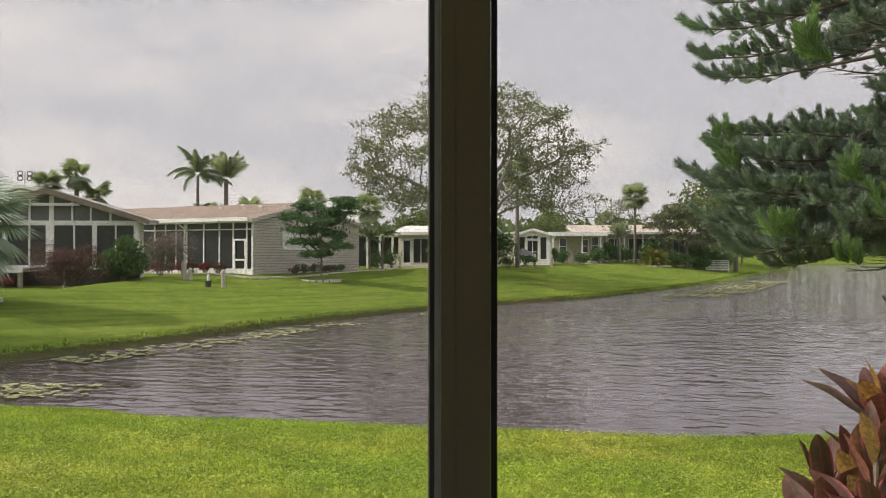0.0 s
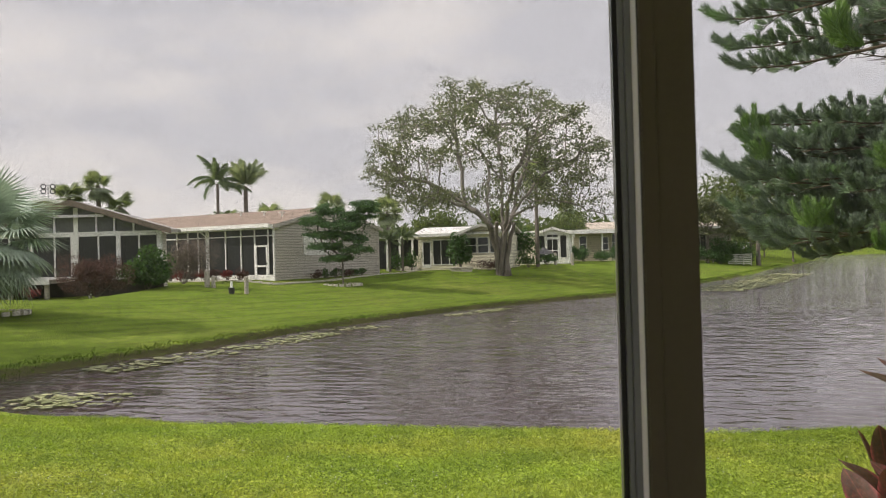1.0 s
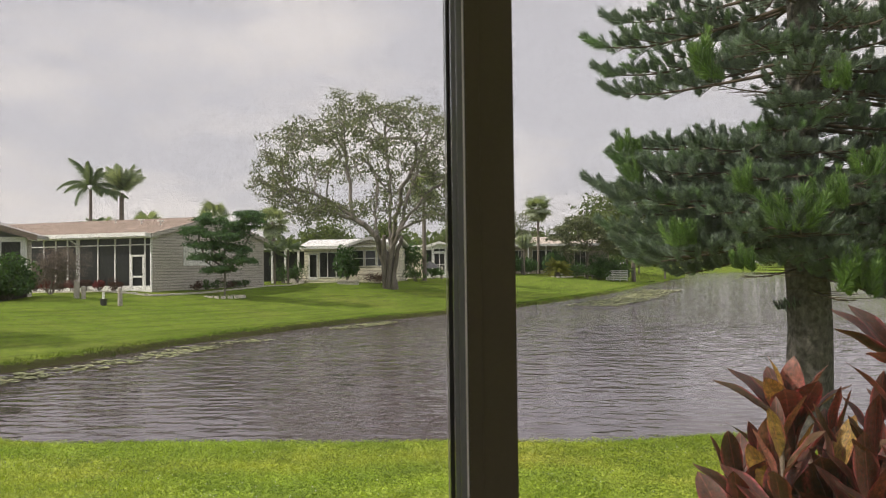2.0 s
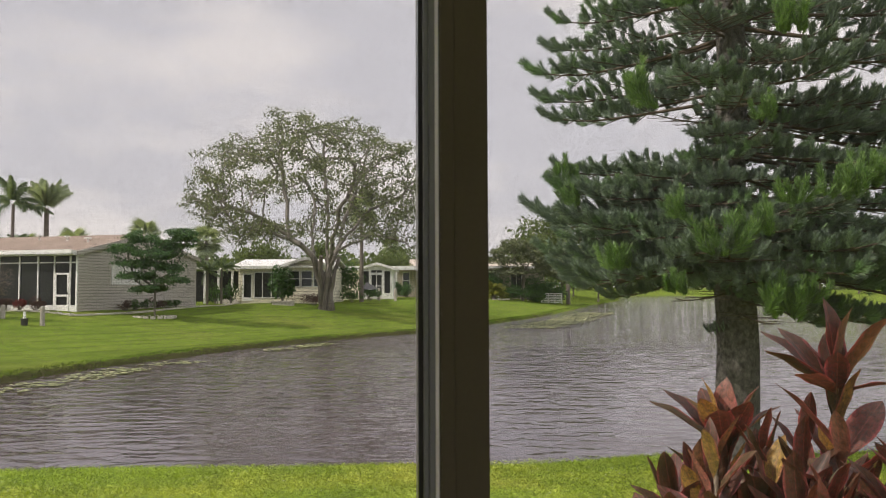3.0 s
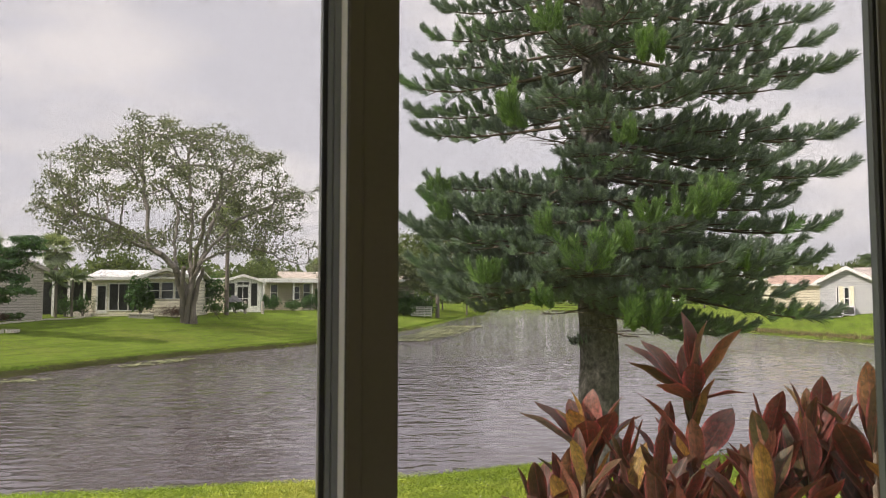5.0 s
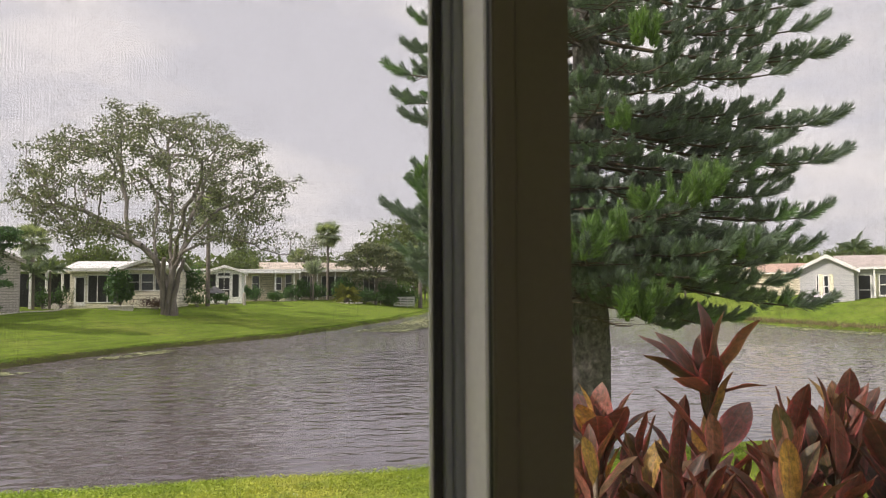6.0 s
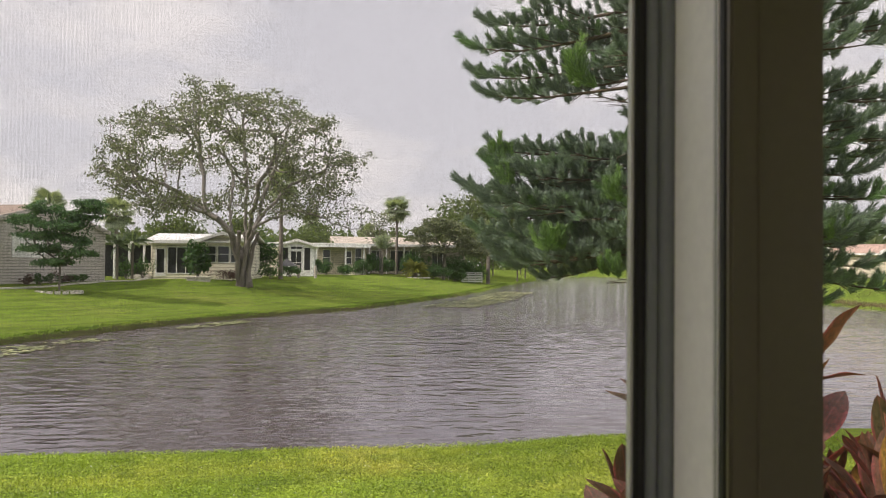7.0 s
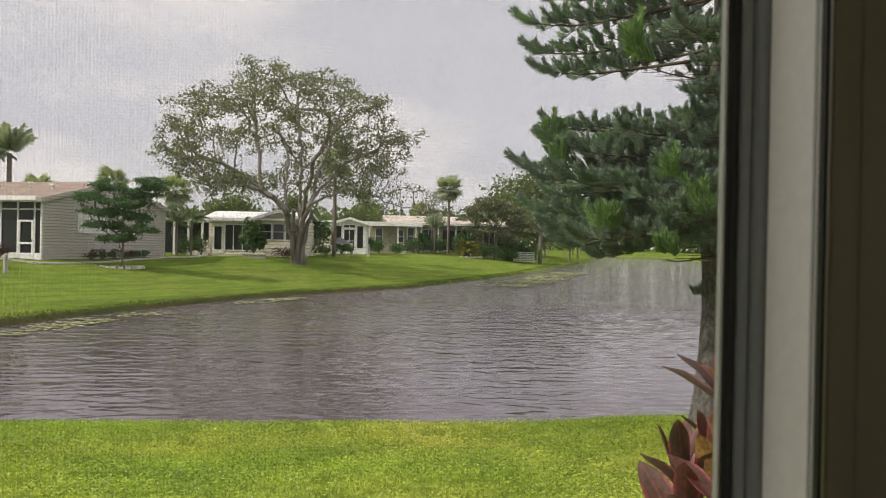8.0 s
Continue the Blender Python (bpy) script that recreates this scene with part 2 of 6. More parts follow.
M["porch_floor"] = surface("porch_tile", (0.35, 0.31, 0.26), (0.42, 0.38, 0.32), 0.5)
M["siding_grey"] = siding_material("grey_siding", (0.49, 0.45, 0.42), (0.56, 0.52, 0.48))
M["siding_white"] = siding_material("white_siding", (0.43, 0.435, 0.45), (0.49, 0.495, 0.51), 0.15, 0.78)
M["siding_cream"] = siding_material("cream_siding", (0.74, 0.69, 0.55), (0.8, 0.76, 0.63), 0.25)
M["siding_tan"] = siding_material("tan_siding", (0.62, 0.56, 0.44), (0.7, 0.63, 0.5), 0.25)
M["white_paint"] = surface("white_paint", (0.72, 0.72, 0.70), (0.80, 0.80, 0.78), 0.45, 0, 1.5, 30, 0.1)
M["white_metal"] = surface("white_roof_metal", (0.70, 0.69, 0.66), (0.80, 0.79, 0.77), 0.4, 0, 0.6, 12, 0.1, 0.01, (1, 1, 1))
M["shingle"] = surface("brown_shingle", (0.175, 0.128, 0.098), (0.25, 0.19, 0.148), 0.85, 0, 0.8, 14, 0.5, 0.02)
M["shingle_grey"] = surface("grey_shingle", (0.2, 0.19, 0.18), (0.36, 0.345, 0.33), 0.85, 0, 0.8, 14, 0.5, 0.02)
M["shingle_red"] = surface("faded_red_tile", (0.33, 0.22, 0.17), (0.42, 0.29, 0.23), 0.8, 0, 0.8, 10, 0.5, 0.03)
M["fascia_brown"] = surface("brown_fascia", (0.13, 0.10, 0.08), (0.19, 0.15, 0.12), 0.6)
# opaque near-black screens: the dark rooms behind are put into the colour
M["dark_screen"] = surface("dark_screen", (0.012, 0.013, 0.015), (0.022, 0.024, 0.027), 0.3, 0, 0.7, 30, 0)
# lighter copy of dark_screen: the gable screen's reflected light is in the colour
M["reflection_grey_screen"] = surface("reflection_grey_screen", (0.07, 0.075, 0.08), (0.11, 0.115, 0.12), 0.35, 0, 0.9, 30, 0)
M["glass"] = surface("window_glass", (0.03, 0.035, 0.04), (0.05, 0.055, 0.06), 0.06, 0, 0.7, 5, 0)
# dark panel colour with the crawl space's shade put into it
M["skirt"] = surface("shadowed_skirt", (0.05, 0.045, 0.04), (0.08, 0.07, 0.06), 0.9)
M["shutter"] = surface("cream_shutter", (0.72, 0.68, 0.5), (0.78, 0.74, 0.56), 0.5)
M["concrete"] = surface("concrete", (0.42, 0.40, 0.36), (0.52, 0.49, 0.44), 0.85, 0, 1.2, 30, 0.3, 0.01)
M["bark"] = surface("grey_bark", (0.115, 0.098, 0.085), (0.23, 0.205, 0.18), 0.9, 0, 2.0, 22, 0.8, 0.03, (1, 1, 0.3))
M["bark_pale"] = surface("pale_grey_bark", (0.14, 0.125, 0.11), (0.29, 0.265, 0.24), 0.9, 0, 1.6, 20, 0.8, 0.03, (1, 1, 0.4))
# darker copy of siding_tan: the far porches' shade is in the colour
M["siding_tan_shaded"] = siding_material("shaded_tan_siding", (0.36, 0.32, 0.25), (0.43, 0.385, 0.31), 0.25)
M["bark_pine"] = surface("pine_bark", (0.03, 0.026, 0.023), (0.27, 0.25, 0.23), 0.95, 0, 17.0, 60, 1.0, 0.06, (1, 1, 0.75))
M["twig"] = surface("pine_twig", (0.07, 0.05, 0.035), (0.12, 0.09, 0.06), 0.85, 0, 5, 40, 0.4, 0.01)
M["palm_trunk"] = surface("palm_trunk", (0.12, 0.1, 0.085), (0.2, 0.175, 0.15), 0.9, 0, 2, 16, 0.7, 0.03, (1, 1, 3))
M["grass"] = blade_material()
M["needle"] = needle_material("pine_needles", ((0.0, (0.06, 0.095, 0.096)), (0.6, (0.12, 0.172, 0.158)), (0.9, (0.2, 0.275, 0.215)), (1.0, (0.32, 0.39, 0.28))), (0.2, 0.36, 0.13))
# young shoots; the light on sunlit clumps is also put into this green
M["young_lit_needle"] = needle_material("young_lit_pine_needles", ((0.0, (0.06, 0.12, 0.05)), (0.5, (0.11, 0.21, 0.07)), (1.0, (0.22, 0.34, 0.1))), (0.2, 0.33, 0.08))
M["tree_leaf"] = leaf_mat("dark_green_leaves", ((0.0, (0.035, 0.08, 0.042)), (0.6, (0.066, 0.135, 0.066)), (1.0, (0.13, 0.22, 0.1))), 0.4, 0.3)
M["dry_grass"] = leaf_mat("dry_bank_grass", ((0.0, (0.1, 0.09, 0.045)), (0.6, (0.17, 0.145, 0.075)), (1.0, (0.26, 0.21, 0.12))), 0.6, 0.2)
M["oak_leaf"] = leaf_mat("olive_leaves", ((0.0, (0.058, 0.078, 0.048)), (0.6, (0.11, 0.138, 0.083)), (1.0, (0.27, 0.285, 0.185))), 0.4, 0.3)
M["green_leaf"] = leaf_mat("green_leaves", ((0.0, (0.025, 0.06, 0.03)), (0.6, (0.055, 0.12, 0.05)), (1.0, (0.11, 0.2, 0.07))), 0.4, 0.3)
M["far_leaf"] = leaf_mat("far_leaves", ((0.0, (0.06, 0.09, 0.045)), (0.6, (0.1, 0.14, 0.065)), (1.0, (0.18, 0.21, 0.1))), 0.6, 0.42)
M["shrub"] = leaf_mat("shrub_leaves", ((0.0, (0.022, 0.055, 0.022)), (0.6, (0.042, 0.1, 0.036)), (1.0, (0.11, 0.19, 0.06))), 0.35, 0.3)
M["red_shrub"] = leaf_mat("red_shrub_leaves", ((0.0, (0.045, 0.03, 0.027)), (0.6, (0.085, 0.055, 0.05)), (1.0, (0.15, 0.1, 0.085))), 0.45, 0.3, (1.3, 0.8, 0.6))
M["grey_shrub"] = leaf_mat("bare_twigs", ((0.0, (0.14, 0.115, 0.1)), (1.0, (0.25, 0.21, 0.18))), 0.8, 0.1, (1, 1, 1))
M["flower_red"] = leaf_mat("red_flowers", ((0.0, (0.1, 0.03, 0.03)), (1.0, (0.26, 0.06, 0.065))), 0.5, 0.3, (1.2, 0.8, 0.7))
M["silver_feather"] = leaf_mat("silver_feathers", ((0.0, (0.22, 0.27, 0.22)), (0.6, (0.32, 0.37, 0.31)), (1.0, (0.45, 0.5, 0.42))), 0.4, 0.4)
M["roof_pale"] = surface("pale_brown_shingle", (0.36, 0.31, 0.255), (0.45, 0.395, 0.335), 0.85, 0, 0.8, 14, 0.4, 0.02)
M["golden"] = leaf_mat("golden_fronds", ((0.0, (0.15, 0.19, 0.05)), (1.0, (0.3, 0.29, 0.09))), 0.5, 0.35)
M["frond"] = leaf_mat("palm_fronds", ((0.0, (0.1, 0.145, 0.105)), (0.6, (0.165, 0.22, 0.16)), (1.0, (0.26, 0.32, 0.24))), 0.4, 0.42)
M["silver_frond"] = leaf_mat("silver_fronds", ((0.0, (0.2, 0.26, 0.21)), (1.0, (0.42, 0.5, 0.42))), 0.45, 0.25, (1, 1.1, 0.8))
M["sabal"] = leaf_mat("sabal_fans", ((0.0, (0.16, 0.2, 0.15)), (0.6, (0.24, 0.285, 0.22)), (1.0, (0.35, 0.39, 0.31))), 0.5, 0.45)
M["lily"] = leaf_mat("lily_pads", ((0.0, (0.08, 0.11, 0.035)), (0.6, (0.19, 0.22, 0.085)), (1.0, (0.42, 0.42, 0.24))), 0.35, 0.1)
M["clover"] = surface("clover_flower", (0.75, 0.75, 0.68), (0.8, 0.8, 0.75), 0.6, 0, 3, 40, 0)
M["iron"] = surface("dark_iron", (0.03, 0.03, 0.03), (0.05, 0.05, 0.05), 0.5)
M["post_wood"] = surface("weathered_post", (0.32, 0.29, 0.25), (0.45, 0.42, 0.37), 0.85, 0, 3, 30, 0.4, 0.01, (1, 1, 0.3))


# ---- mesh helpers ----
def thing(name, at, label, category, group="", kind="", rz=0.0):
    ob = new(name)
    ob.empty_display_size = 0.2
    ob.matrix_world = pose(*at, 0, 0, rz)
    return tagged(ob, label, category, group, kind)


def part(name, bm, material, parent=None, label=""):
    me = bpy.data.meshes.new(name)
    bm.to_mesh(me)
    bm.free()
    return link_mesh(name, me, material, parent, label)


def link_mesh(name, me, material, parent=None, label=""):
    if material and not me.materials:
        me.materials.append(material)
    ob = new(name, me)
    if parent:
        ob.parent = parent
    return tagged(ob, label)


def mesh_np(name, v, f, smooth=False):
    """A mesh from arrays: v (n,3), f (m,k)."""
    v, f = np.asarray(v, dtype=np.float32), np.asarray(f, dtype=np.int32)
    me = bpy.data.meshes.new(name)
    k = f.shape[1]
    me.vertices.add(len(v))
    me.vertices.foreach_set("co", v.ravel())
    me.loops.add(f.size)
    me.loops.foreach_set("vertex_index", f.ravel())
    me.polygons.add(len(f))
    me.polygons.foreach_set("loop_start", np.arange(0, f.size, k, dtype=np.int32))
    me.polygons.foreach_set("loop_total", np.full(len(f), k, dtype=np.int32))
    if smooth:
        me.polygons.foreach_set("use_smooth", np.ones(len(f), dtype=bool))
    me.update(calc_edges=True)
    return me


def box(bm, x0, x1, y0, y1, z0, z1, bevel=0.0):
    r = bmesh.ops.create_cube(bm, size=1.0)
    vs = r["verts"]
    bmesh.ops.transform(bm, verts=vs, matrix=Matrix.Translation(((x0 + x1) / 2, (y0 + y1) / 2, (z0 + z1) / 2)) @ Matrix.Diagonal((x1 - x0, y1 - y0, z1 - z0, 1)))
    if bevel:
        es = list({e for v in vs for e in v.link_edges})
        bmesh.ops.bevel(bm, geom=es, offset=bevel, segments=2, affect="EDGES")
    return bm


def boxes(*specs, bevel=0.0):
    bm = bmesh.new()
    for s in specs:
        box(bm, *s, bevel=bevel)
    return bm


def cyl(bm, p, q, r0, r1=None, n=10):
    """A round bar from p to q."""
    p, q = Vector(p), Vector(q)
    d = q - p
    m = Matrix.Translation((p + q) / 2) @ d.to_track_quat("Z", "Y").to_matrix().to_4x4()
    bmesh.ops.create_cone(bm, cap_ends=True, segments=n, radius1=r0, radius2=r0 if r1 is None else r1, depth=d.length, matrix=m)
    return bm


def prism(bm, outline, y0, y1):
    """An outline in x, z carried from y0 to y1."""
    a = [bm.verts.new((x, y0, z)) for x, z in outline]
    b = [bm.verts.new((x, y1, z)) for x, z in outline]
    bm.faces.new(a)
    bm.faces.new(b[::-1])
    for i in range(len(a)):
        j = (i + 1) % len(a)
        bm.faces.new((a[i], b[i], b[j], a[j]))
    bmesh.ops.recalc_face_normals(bm, faces=bm.faces)
    return bm


def wall_holes(bm, x0, x1, z0, z1, holes, y0, y1):
    """A wall slab between y0 and y1 with oblong openings (x0, x1, z0, z1), one connected body."""
    xs = sorted({x0, x1, *[h[0] for h in holes], *[h[1] for h in holes]})
    zs = sorted({z0, z1, *[h[2] for h in holes], *[h[3] for h in holes]})
    made = {}

    def at(i, k, y):
        if (i, k, y) not in made:
            made[i, k, y] = bm.verts.new((xs[i], y, zs[k]))
        return made[i, k, y]

    def solid(i, k):
        if not (0 <= i < len(xs) - 1 and 0 <= k < len(zs) - 1):
            return False
        mx, mz = (xs[i] + xs[i + 1]) / 2, (zs[k] + zs[k + 1]) / 2
        return not any(h[0] < mx < h[1] and h[2] < mz < h[3] for h in holes)

    for i, k in itertools.product(range(len(xs) - 1), range(len(zs) - 1)):
        if not solid(i, k):
            continue
        bm.faces.new((at(i, k, y0), at(i + 1, k, y0), at(i + 1, k + 1, y0), at(i, k + 1, y0)))
        bm.faces.new((at(i, k, y1), at(i, k + 1, y1), at(i + 1, k + 1, y1), at(i + 1, k, y1)))
        for di, dk, a, b in ((-1, 0, (i, k), (i, k + 1)), (1, 0, (i + 1, k + 1), (i + 1, k)), (0, -1, (i + 1, k), (i, k)), (0, 1, (i, k + 1), (i + 1, k + 1))):
            if not solid(i + di, k + dk):
                bm.faces.new((at(*a, y0), at(*b, y0), at(*b, y1), at(*a, y1)))
    bmesh.ops.recalc_face_normals(bm, faces=bm.faces)
    return bm


def leaf_cloud(centres, normals_out, size, rng, aspect=0.5, up=0.3):
    """Diamond leaves at the given centres, turned at random, a little outward."""
    n = len(centres)
    d = rng.normal(size=(n, 3)) + np.asarray(normals_out) * 0.8
    d[:, 2] += up * 0.3
    d /= np.linalg.norm(d, axis=1, keepdims=True) + 1e-9
    s = np.cross(d, rng.normal(size=(n, 3)))
    s /= np.linalg.norm(s, axis=1, keepdims=True) + 1e-9
    nrm = np.cross(d, s)
    L = (size * rng.uniform(0.6, 1.3, n))[:, None]
    c = np.asarray(centres)
    v = np.stack([c - d * L * 0.5, c + s * L * aspect * 0.5 + nrm * L * 0.06, c + d * L * 0.5, c - s * L * aspect * 0.5 + nrm * L * 0.06], 1).reshape(-1, 3)
    return v, np.arange(n * 4).reshape(n, 4)


def grow(attract, base, lean, trunk_h, step, reach, kill, steps=90, lines=()):
    """A branching skeleton that grows from a trunk towards the crown's points."""
    pos = [np.array(base, float)]
    par = [-1]
    while pos[-1][2] < base[2] + trunk_h:
        pos.append(pos[-1] + np.array([lean[0], lean[1], 1.0]) * step)
        par.append(len(pos) - 2)
    for ln in lines:
        at = int(np.argmin([np.linalg.norm(q - np.array(ln[0])) for q in pos]))
        for p, q in zip(ln, ln[1:]):
            p, q = np.array(p, float), np.array(q, float)
            m = max(1, int(np.linalg.norm(q - p) / step))
            for j in range(1, m + 1):
                pos.append(p + (q - p) * j / m + np.random.normal(0, 0.05, 3))
                par.append(at)
                at = len(pos) - 1
    A = np.array(attract, float)
    P = np.array(pos)
    dist = np.full(len(A), 1e9)
    near = np.zeros(len(A), int)
    start = 0
    for _ in range(steps):
        d = np.linalg.norm(A[:, None] - P[None, start:], axis=2)
        if d.shape[1]:
            k = d.argmin(1)
            m = d[np.arange(len(A)), k]
            better = m < dist
            dist[better], near[better] = m[better], k[better] + start
        keep = dist > kill
        A, dist, near = A[keep], dist[keep], near[keep]
        act = dist < reach
        if not act.any():
            break
        start = len(P)
        fresh = []
        for i in np.unique(near[act]):
            w = A[act & (near == i)] - P[i]
            w /= np.linalg.norm(w, axis=1, keepdims=True)
            dr = w.mean(0)
            ln = np.linalg.norm(dr)
            if ln < 0.15:
                continue
            dr = dr / ln + np.random.normal(0, 0.12, 3)
            fresh.append(P[i] + dr / np.linalg.norm(dr) * step)
            par.append(int(i))
        if not fresh:
            break
        P = np.vstack([P, fresh])
    return P, np.array(par)


def limbs(P, par, tip, power=2.3, sides=6, cap=None, flare=1.35):
    """Tubes along a skeleton, thickening towards the root."""
    n = len(P)
    r = np.zeros(n)
    for i in range(n - 1, -1, -1):
        r[i] = max(r[i] ** (1 / power), tip)
        if par[i] >= 0:
            r[par[i]] += r[i] ** power
    if cap:
        r = np.minimum(r, cap)
    r[0] *= flare
    d = np.zeros((n, 3))
    d[0] = (0, 0, 1)
    d[1:] = P[1:] - P[par[1:]]
    d /= np.linalg.norm(d, axis=1, keepdims=True) + 1e-9
    ref = np.where(np.abs(d[:, 2:]) > 0.9, np.array([[1.0, 0, 0]]), np.array([[0, 0, 1.0]]))
    a = np.cross(d, ref)
    a /= np.linalg.norm(a, axis=1, keepdims=True)
    b = np.cross(d, a)
    an = np.arange(sides) / sides * 2 * np.pi
    ring = a[:, None] * np.cos(an)[None, :, None] + b[:, None] * np.sin(an)[None, :, None]
    top = P[:, None] + ring * r[:, None, None]
    pr = np.where(par < 0, 0, par)
    low = P[pr][:, None] + ring * np.minimum(r[pr], r * 1.25 + 0.01)[:, None, None]
    v = np.concatenate([low, top], 1)[1:]
    m = n - 1
    k = np.arange(sides)
    f = np.stack([k, (k + 1) % sides, (k + 1) % sides + sides, k + sides], 1)
    f = (np.arange(m) * sides * 2)[:, None, None] + f[None]
    return v.reshape(-1, 3), f.reshape(-1, 4), r


# ---- ground and pond ----
WATER = -0.5
POND = np.array([
    (-13.4, 11.0), (-12.6, 12.6), (-12.0, 14.6), (-11.4, 16.6), (-10.4, 18.8), (-9.2, 21.7), (-8.3, 24.4), (-6.0, 29.2), (-3.3, 34.0),
    (0.5, 38.7), (4.0, 42.2), (7.7, 48.6), (14.8, 62.0), (22.5, 80.0), (32.0, 103.0), (47.0, 135.0), (60.0, 172.0), (75.0, 205.0), (92.0, 205.0),
    (86.0, 178.0), (73.0, 143.0), (55.0, 93.0), (43.0, 62.0), (38.8, 48.5), (37.6, 42.0), (37.0, 36.4), (36.8, 29.7), (37.5, 18.0), (40.0, 6.0),
    (44.0, -8.0), (34.0, -8.0), (28.0, 0.8), (20.0, 6.2), (14.0, 8.7), (9.0, 9.8), (5.0, 9.8), (1.0, 9.75), (-2.8, 9.95), (-5.4, 10.3),
    (-7.6, 10.8), (-9.4, 11.3), (-11.5, 10.6)])


def pond_distance(x, y):
    """Metres from the waterline: positive on land, negative on the water."""
    p = np.stack([x, y], -1)
    best = np.full(x.shape, 1e9)
    inside = np.zeros(x.shape, bool)
    for a, b in zip(POND, np.roll(POND, -1, 0)):
        e = b - a
        t = np.clip(((p - a) @ e) / (e @ e), 0, 1)
        best = np.minimum(best, np.hypot(*(np.moveaxis(p - a - t[..., None] * e, -1, 0))))
        cross = (a[1] > y) != (b[1] > y)
        with np.errstate(divide="ignore", invalid="ignore"):
            inside ^= cross & (x < (b[0] - a[0]) * (y - a[1]) / (b[1] - a[1] + 1e-12) + a[0])
    return np.where(inside, -best, best)


def smooth(a, b, t):
    t = np.clip((t - a) / (b - a), 0, 1)
    return t * t * (3 - 2 * t)


def ground_z(x, y):
    x, y = np.asarray(x, float), np.asarray(y, float)
    wob = 0.16 * np.sin(x * 1.7 + 1.1 * np.sin(y * 0.9)) + 0.1 * np.sin(y * 2.3 + x)
    d = pond_distance(x, y) + wob * 0.5 * (np.abs(x) + y < 140)
    far = smooth(9.0, 16.0, y + np.maximum(0, -x - 11) * 2)
    rise = far * 1.25 * smooth(0.0, 14.0, d) + (1 - far) * 0.62 * smooth(0.0, 7.5, d)
    rise = rise - 0.42 * smooth(-17.2, -19.0, x) * smooth(22.0, 30.0, y) * (1 - smooth(35.5, 39.0, y)) * smooth(0.5, 6.0, d)
    rise = rise + 0.55 * smooth(30.0, 37.0, x) * smooth(0.8, 7.5, d) * (1 - smooth(70.0, 110.0, y)) * smooth(14.0, 26.0, y)
    lip = (0.14 + 0.06 * far) * smooth(0.0, 0.26, d)
    bed = -0.9 * smooth(0.0, 3.0, -d) - 0.06
    bumps = 0.035 * np.sin(x * 0.55 + 0.4 * y) * np.sin(y * 0.43 - 0.2 * x) + 0.02 * np.sin(x * 1.3) * np.sin(y * 1.1 + 1)
    z = np.where(d > 0, WATER + lip + rise + bumps * smooth(1, 6, d), WATER + bed)
    return z


def steps(*runs):
    out = []
    for a, b, s in runs:
        out.extend(np.arange(a, b, s))
    return np.array(out + [runs[-1][1]])


def ground_sheet():
    gx = steps((-2000, -200, 300), (-200, -60, 20), (-60, -30, 3), (-30, -14, 0.5), (-14, 8, 0.17), (8, 36, 0.45), (36, 100, 2), (100, 300, 25), (300, 2000, 340))
    gy = steps((-2000, -200, 300), (-200, -20, 30), (-20, 2, 1.5), (2, 9, 0.25), (9, 12, 0.12), (12, 44, 0.2), (44, 70, 0.45), (70, 220, 2), (220, 400, 30), (400, 2400, 400))
    X, Y = np.meshgrid(gx, gy, indexing="ij")
    Zg = ground_z(X, Y)
    v = np.stack([X, Y, Zg], -1).reshape(-1, 3)
    n, m = len(gx), len(gy)
    i = (np.arange(n - 1)[:, None] * m + np.arange(m - 1)[None]).ravel()
    return mesh_np("ground", v, np.stack([i, i + m, i + m + 1, i + 1], 1), True)


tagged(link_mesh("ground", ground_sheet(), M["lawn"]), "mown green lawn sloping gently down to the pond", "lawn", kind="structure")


def pond_sheet():
    """The pond's face with short wind waves of many lengths and bearings, stronger in gusts."""
    gx = steps((-40, -14, 2), (-14, 12, 0.16), (12, 38, 0.3), (38, 110, 4))
    gy = steps((-12, 9, 3), (9, 20, 0.048), (20, 34, 0.1), (34, 64, 0.5), (64, 240, 4))
    X, Y = np.meshgrid(gx, gy, indexing="ij")
    rng = np.random.default_rng(31)
    h = np.zeros(X.shape)
    for i in range(46):
        length = 0.15 * (0.5 / 0.15) ** rng.uniform()
        k = 2 * np.pi / length
        a = radians(rng.normal(74, 24))
        seen = 1 - smooth(90 * length - 6, 90 * length + 4, Y)
        h += seen * 0.018 / k * np.sin(k * (X * np.cos(a) + Y * np.sin(a)) + rng.uniform(0, 6.28) + 0.35 * np.sin(X * 0.37 + i) * np.sin(Y * 0.29 + 2 * i))
    gust = 0.75 + 0.3 * np.sin(X * 0.21 + 1.3 * np.sin(Y * 0.1)) * np.sin(Y * 0.17 + 0.6)
    calm = smooth(-13.5, -11.0, X) * (1 - smooth(34.0, 37.5, X)) * smooth(9.0, 9.6, Y) * (1 - smooth(27.0, 34.0, Y))
    v = np.stack([X, Y, WATER + h * gust * calm], -1).reshape(-1, 3)
    n, m = len(gx), len(gy)
    i = (np.arange(n - 1)[:, None] * m + np.arange(m - 1)[None]).ravel()
    return mesh_np("water", v, np.stack([i, i + m, i + m + 1, i + 1], 1), True)


tagged(link_mesh("water", pond_sheet(), M["water"]), "dark brown pond water with wind ripples", "water", kind="structure")


def on_ground(x, y):
    return float(ground_z(np.array([x]), np.array([y]))[0])


# ---- the screened porch round the camera ----
FLOOR, SILL, HEAD, CEIL = 0.52, 1.16, 2.82, 2.95
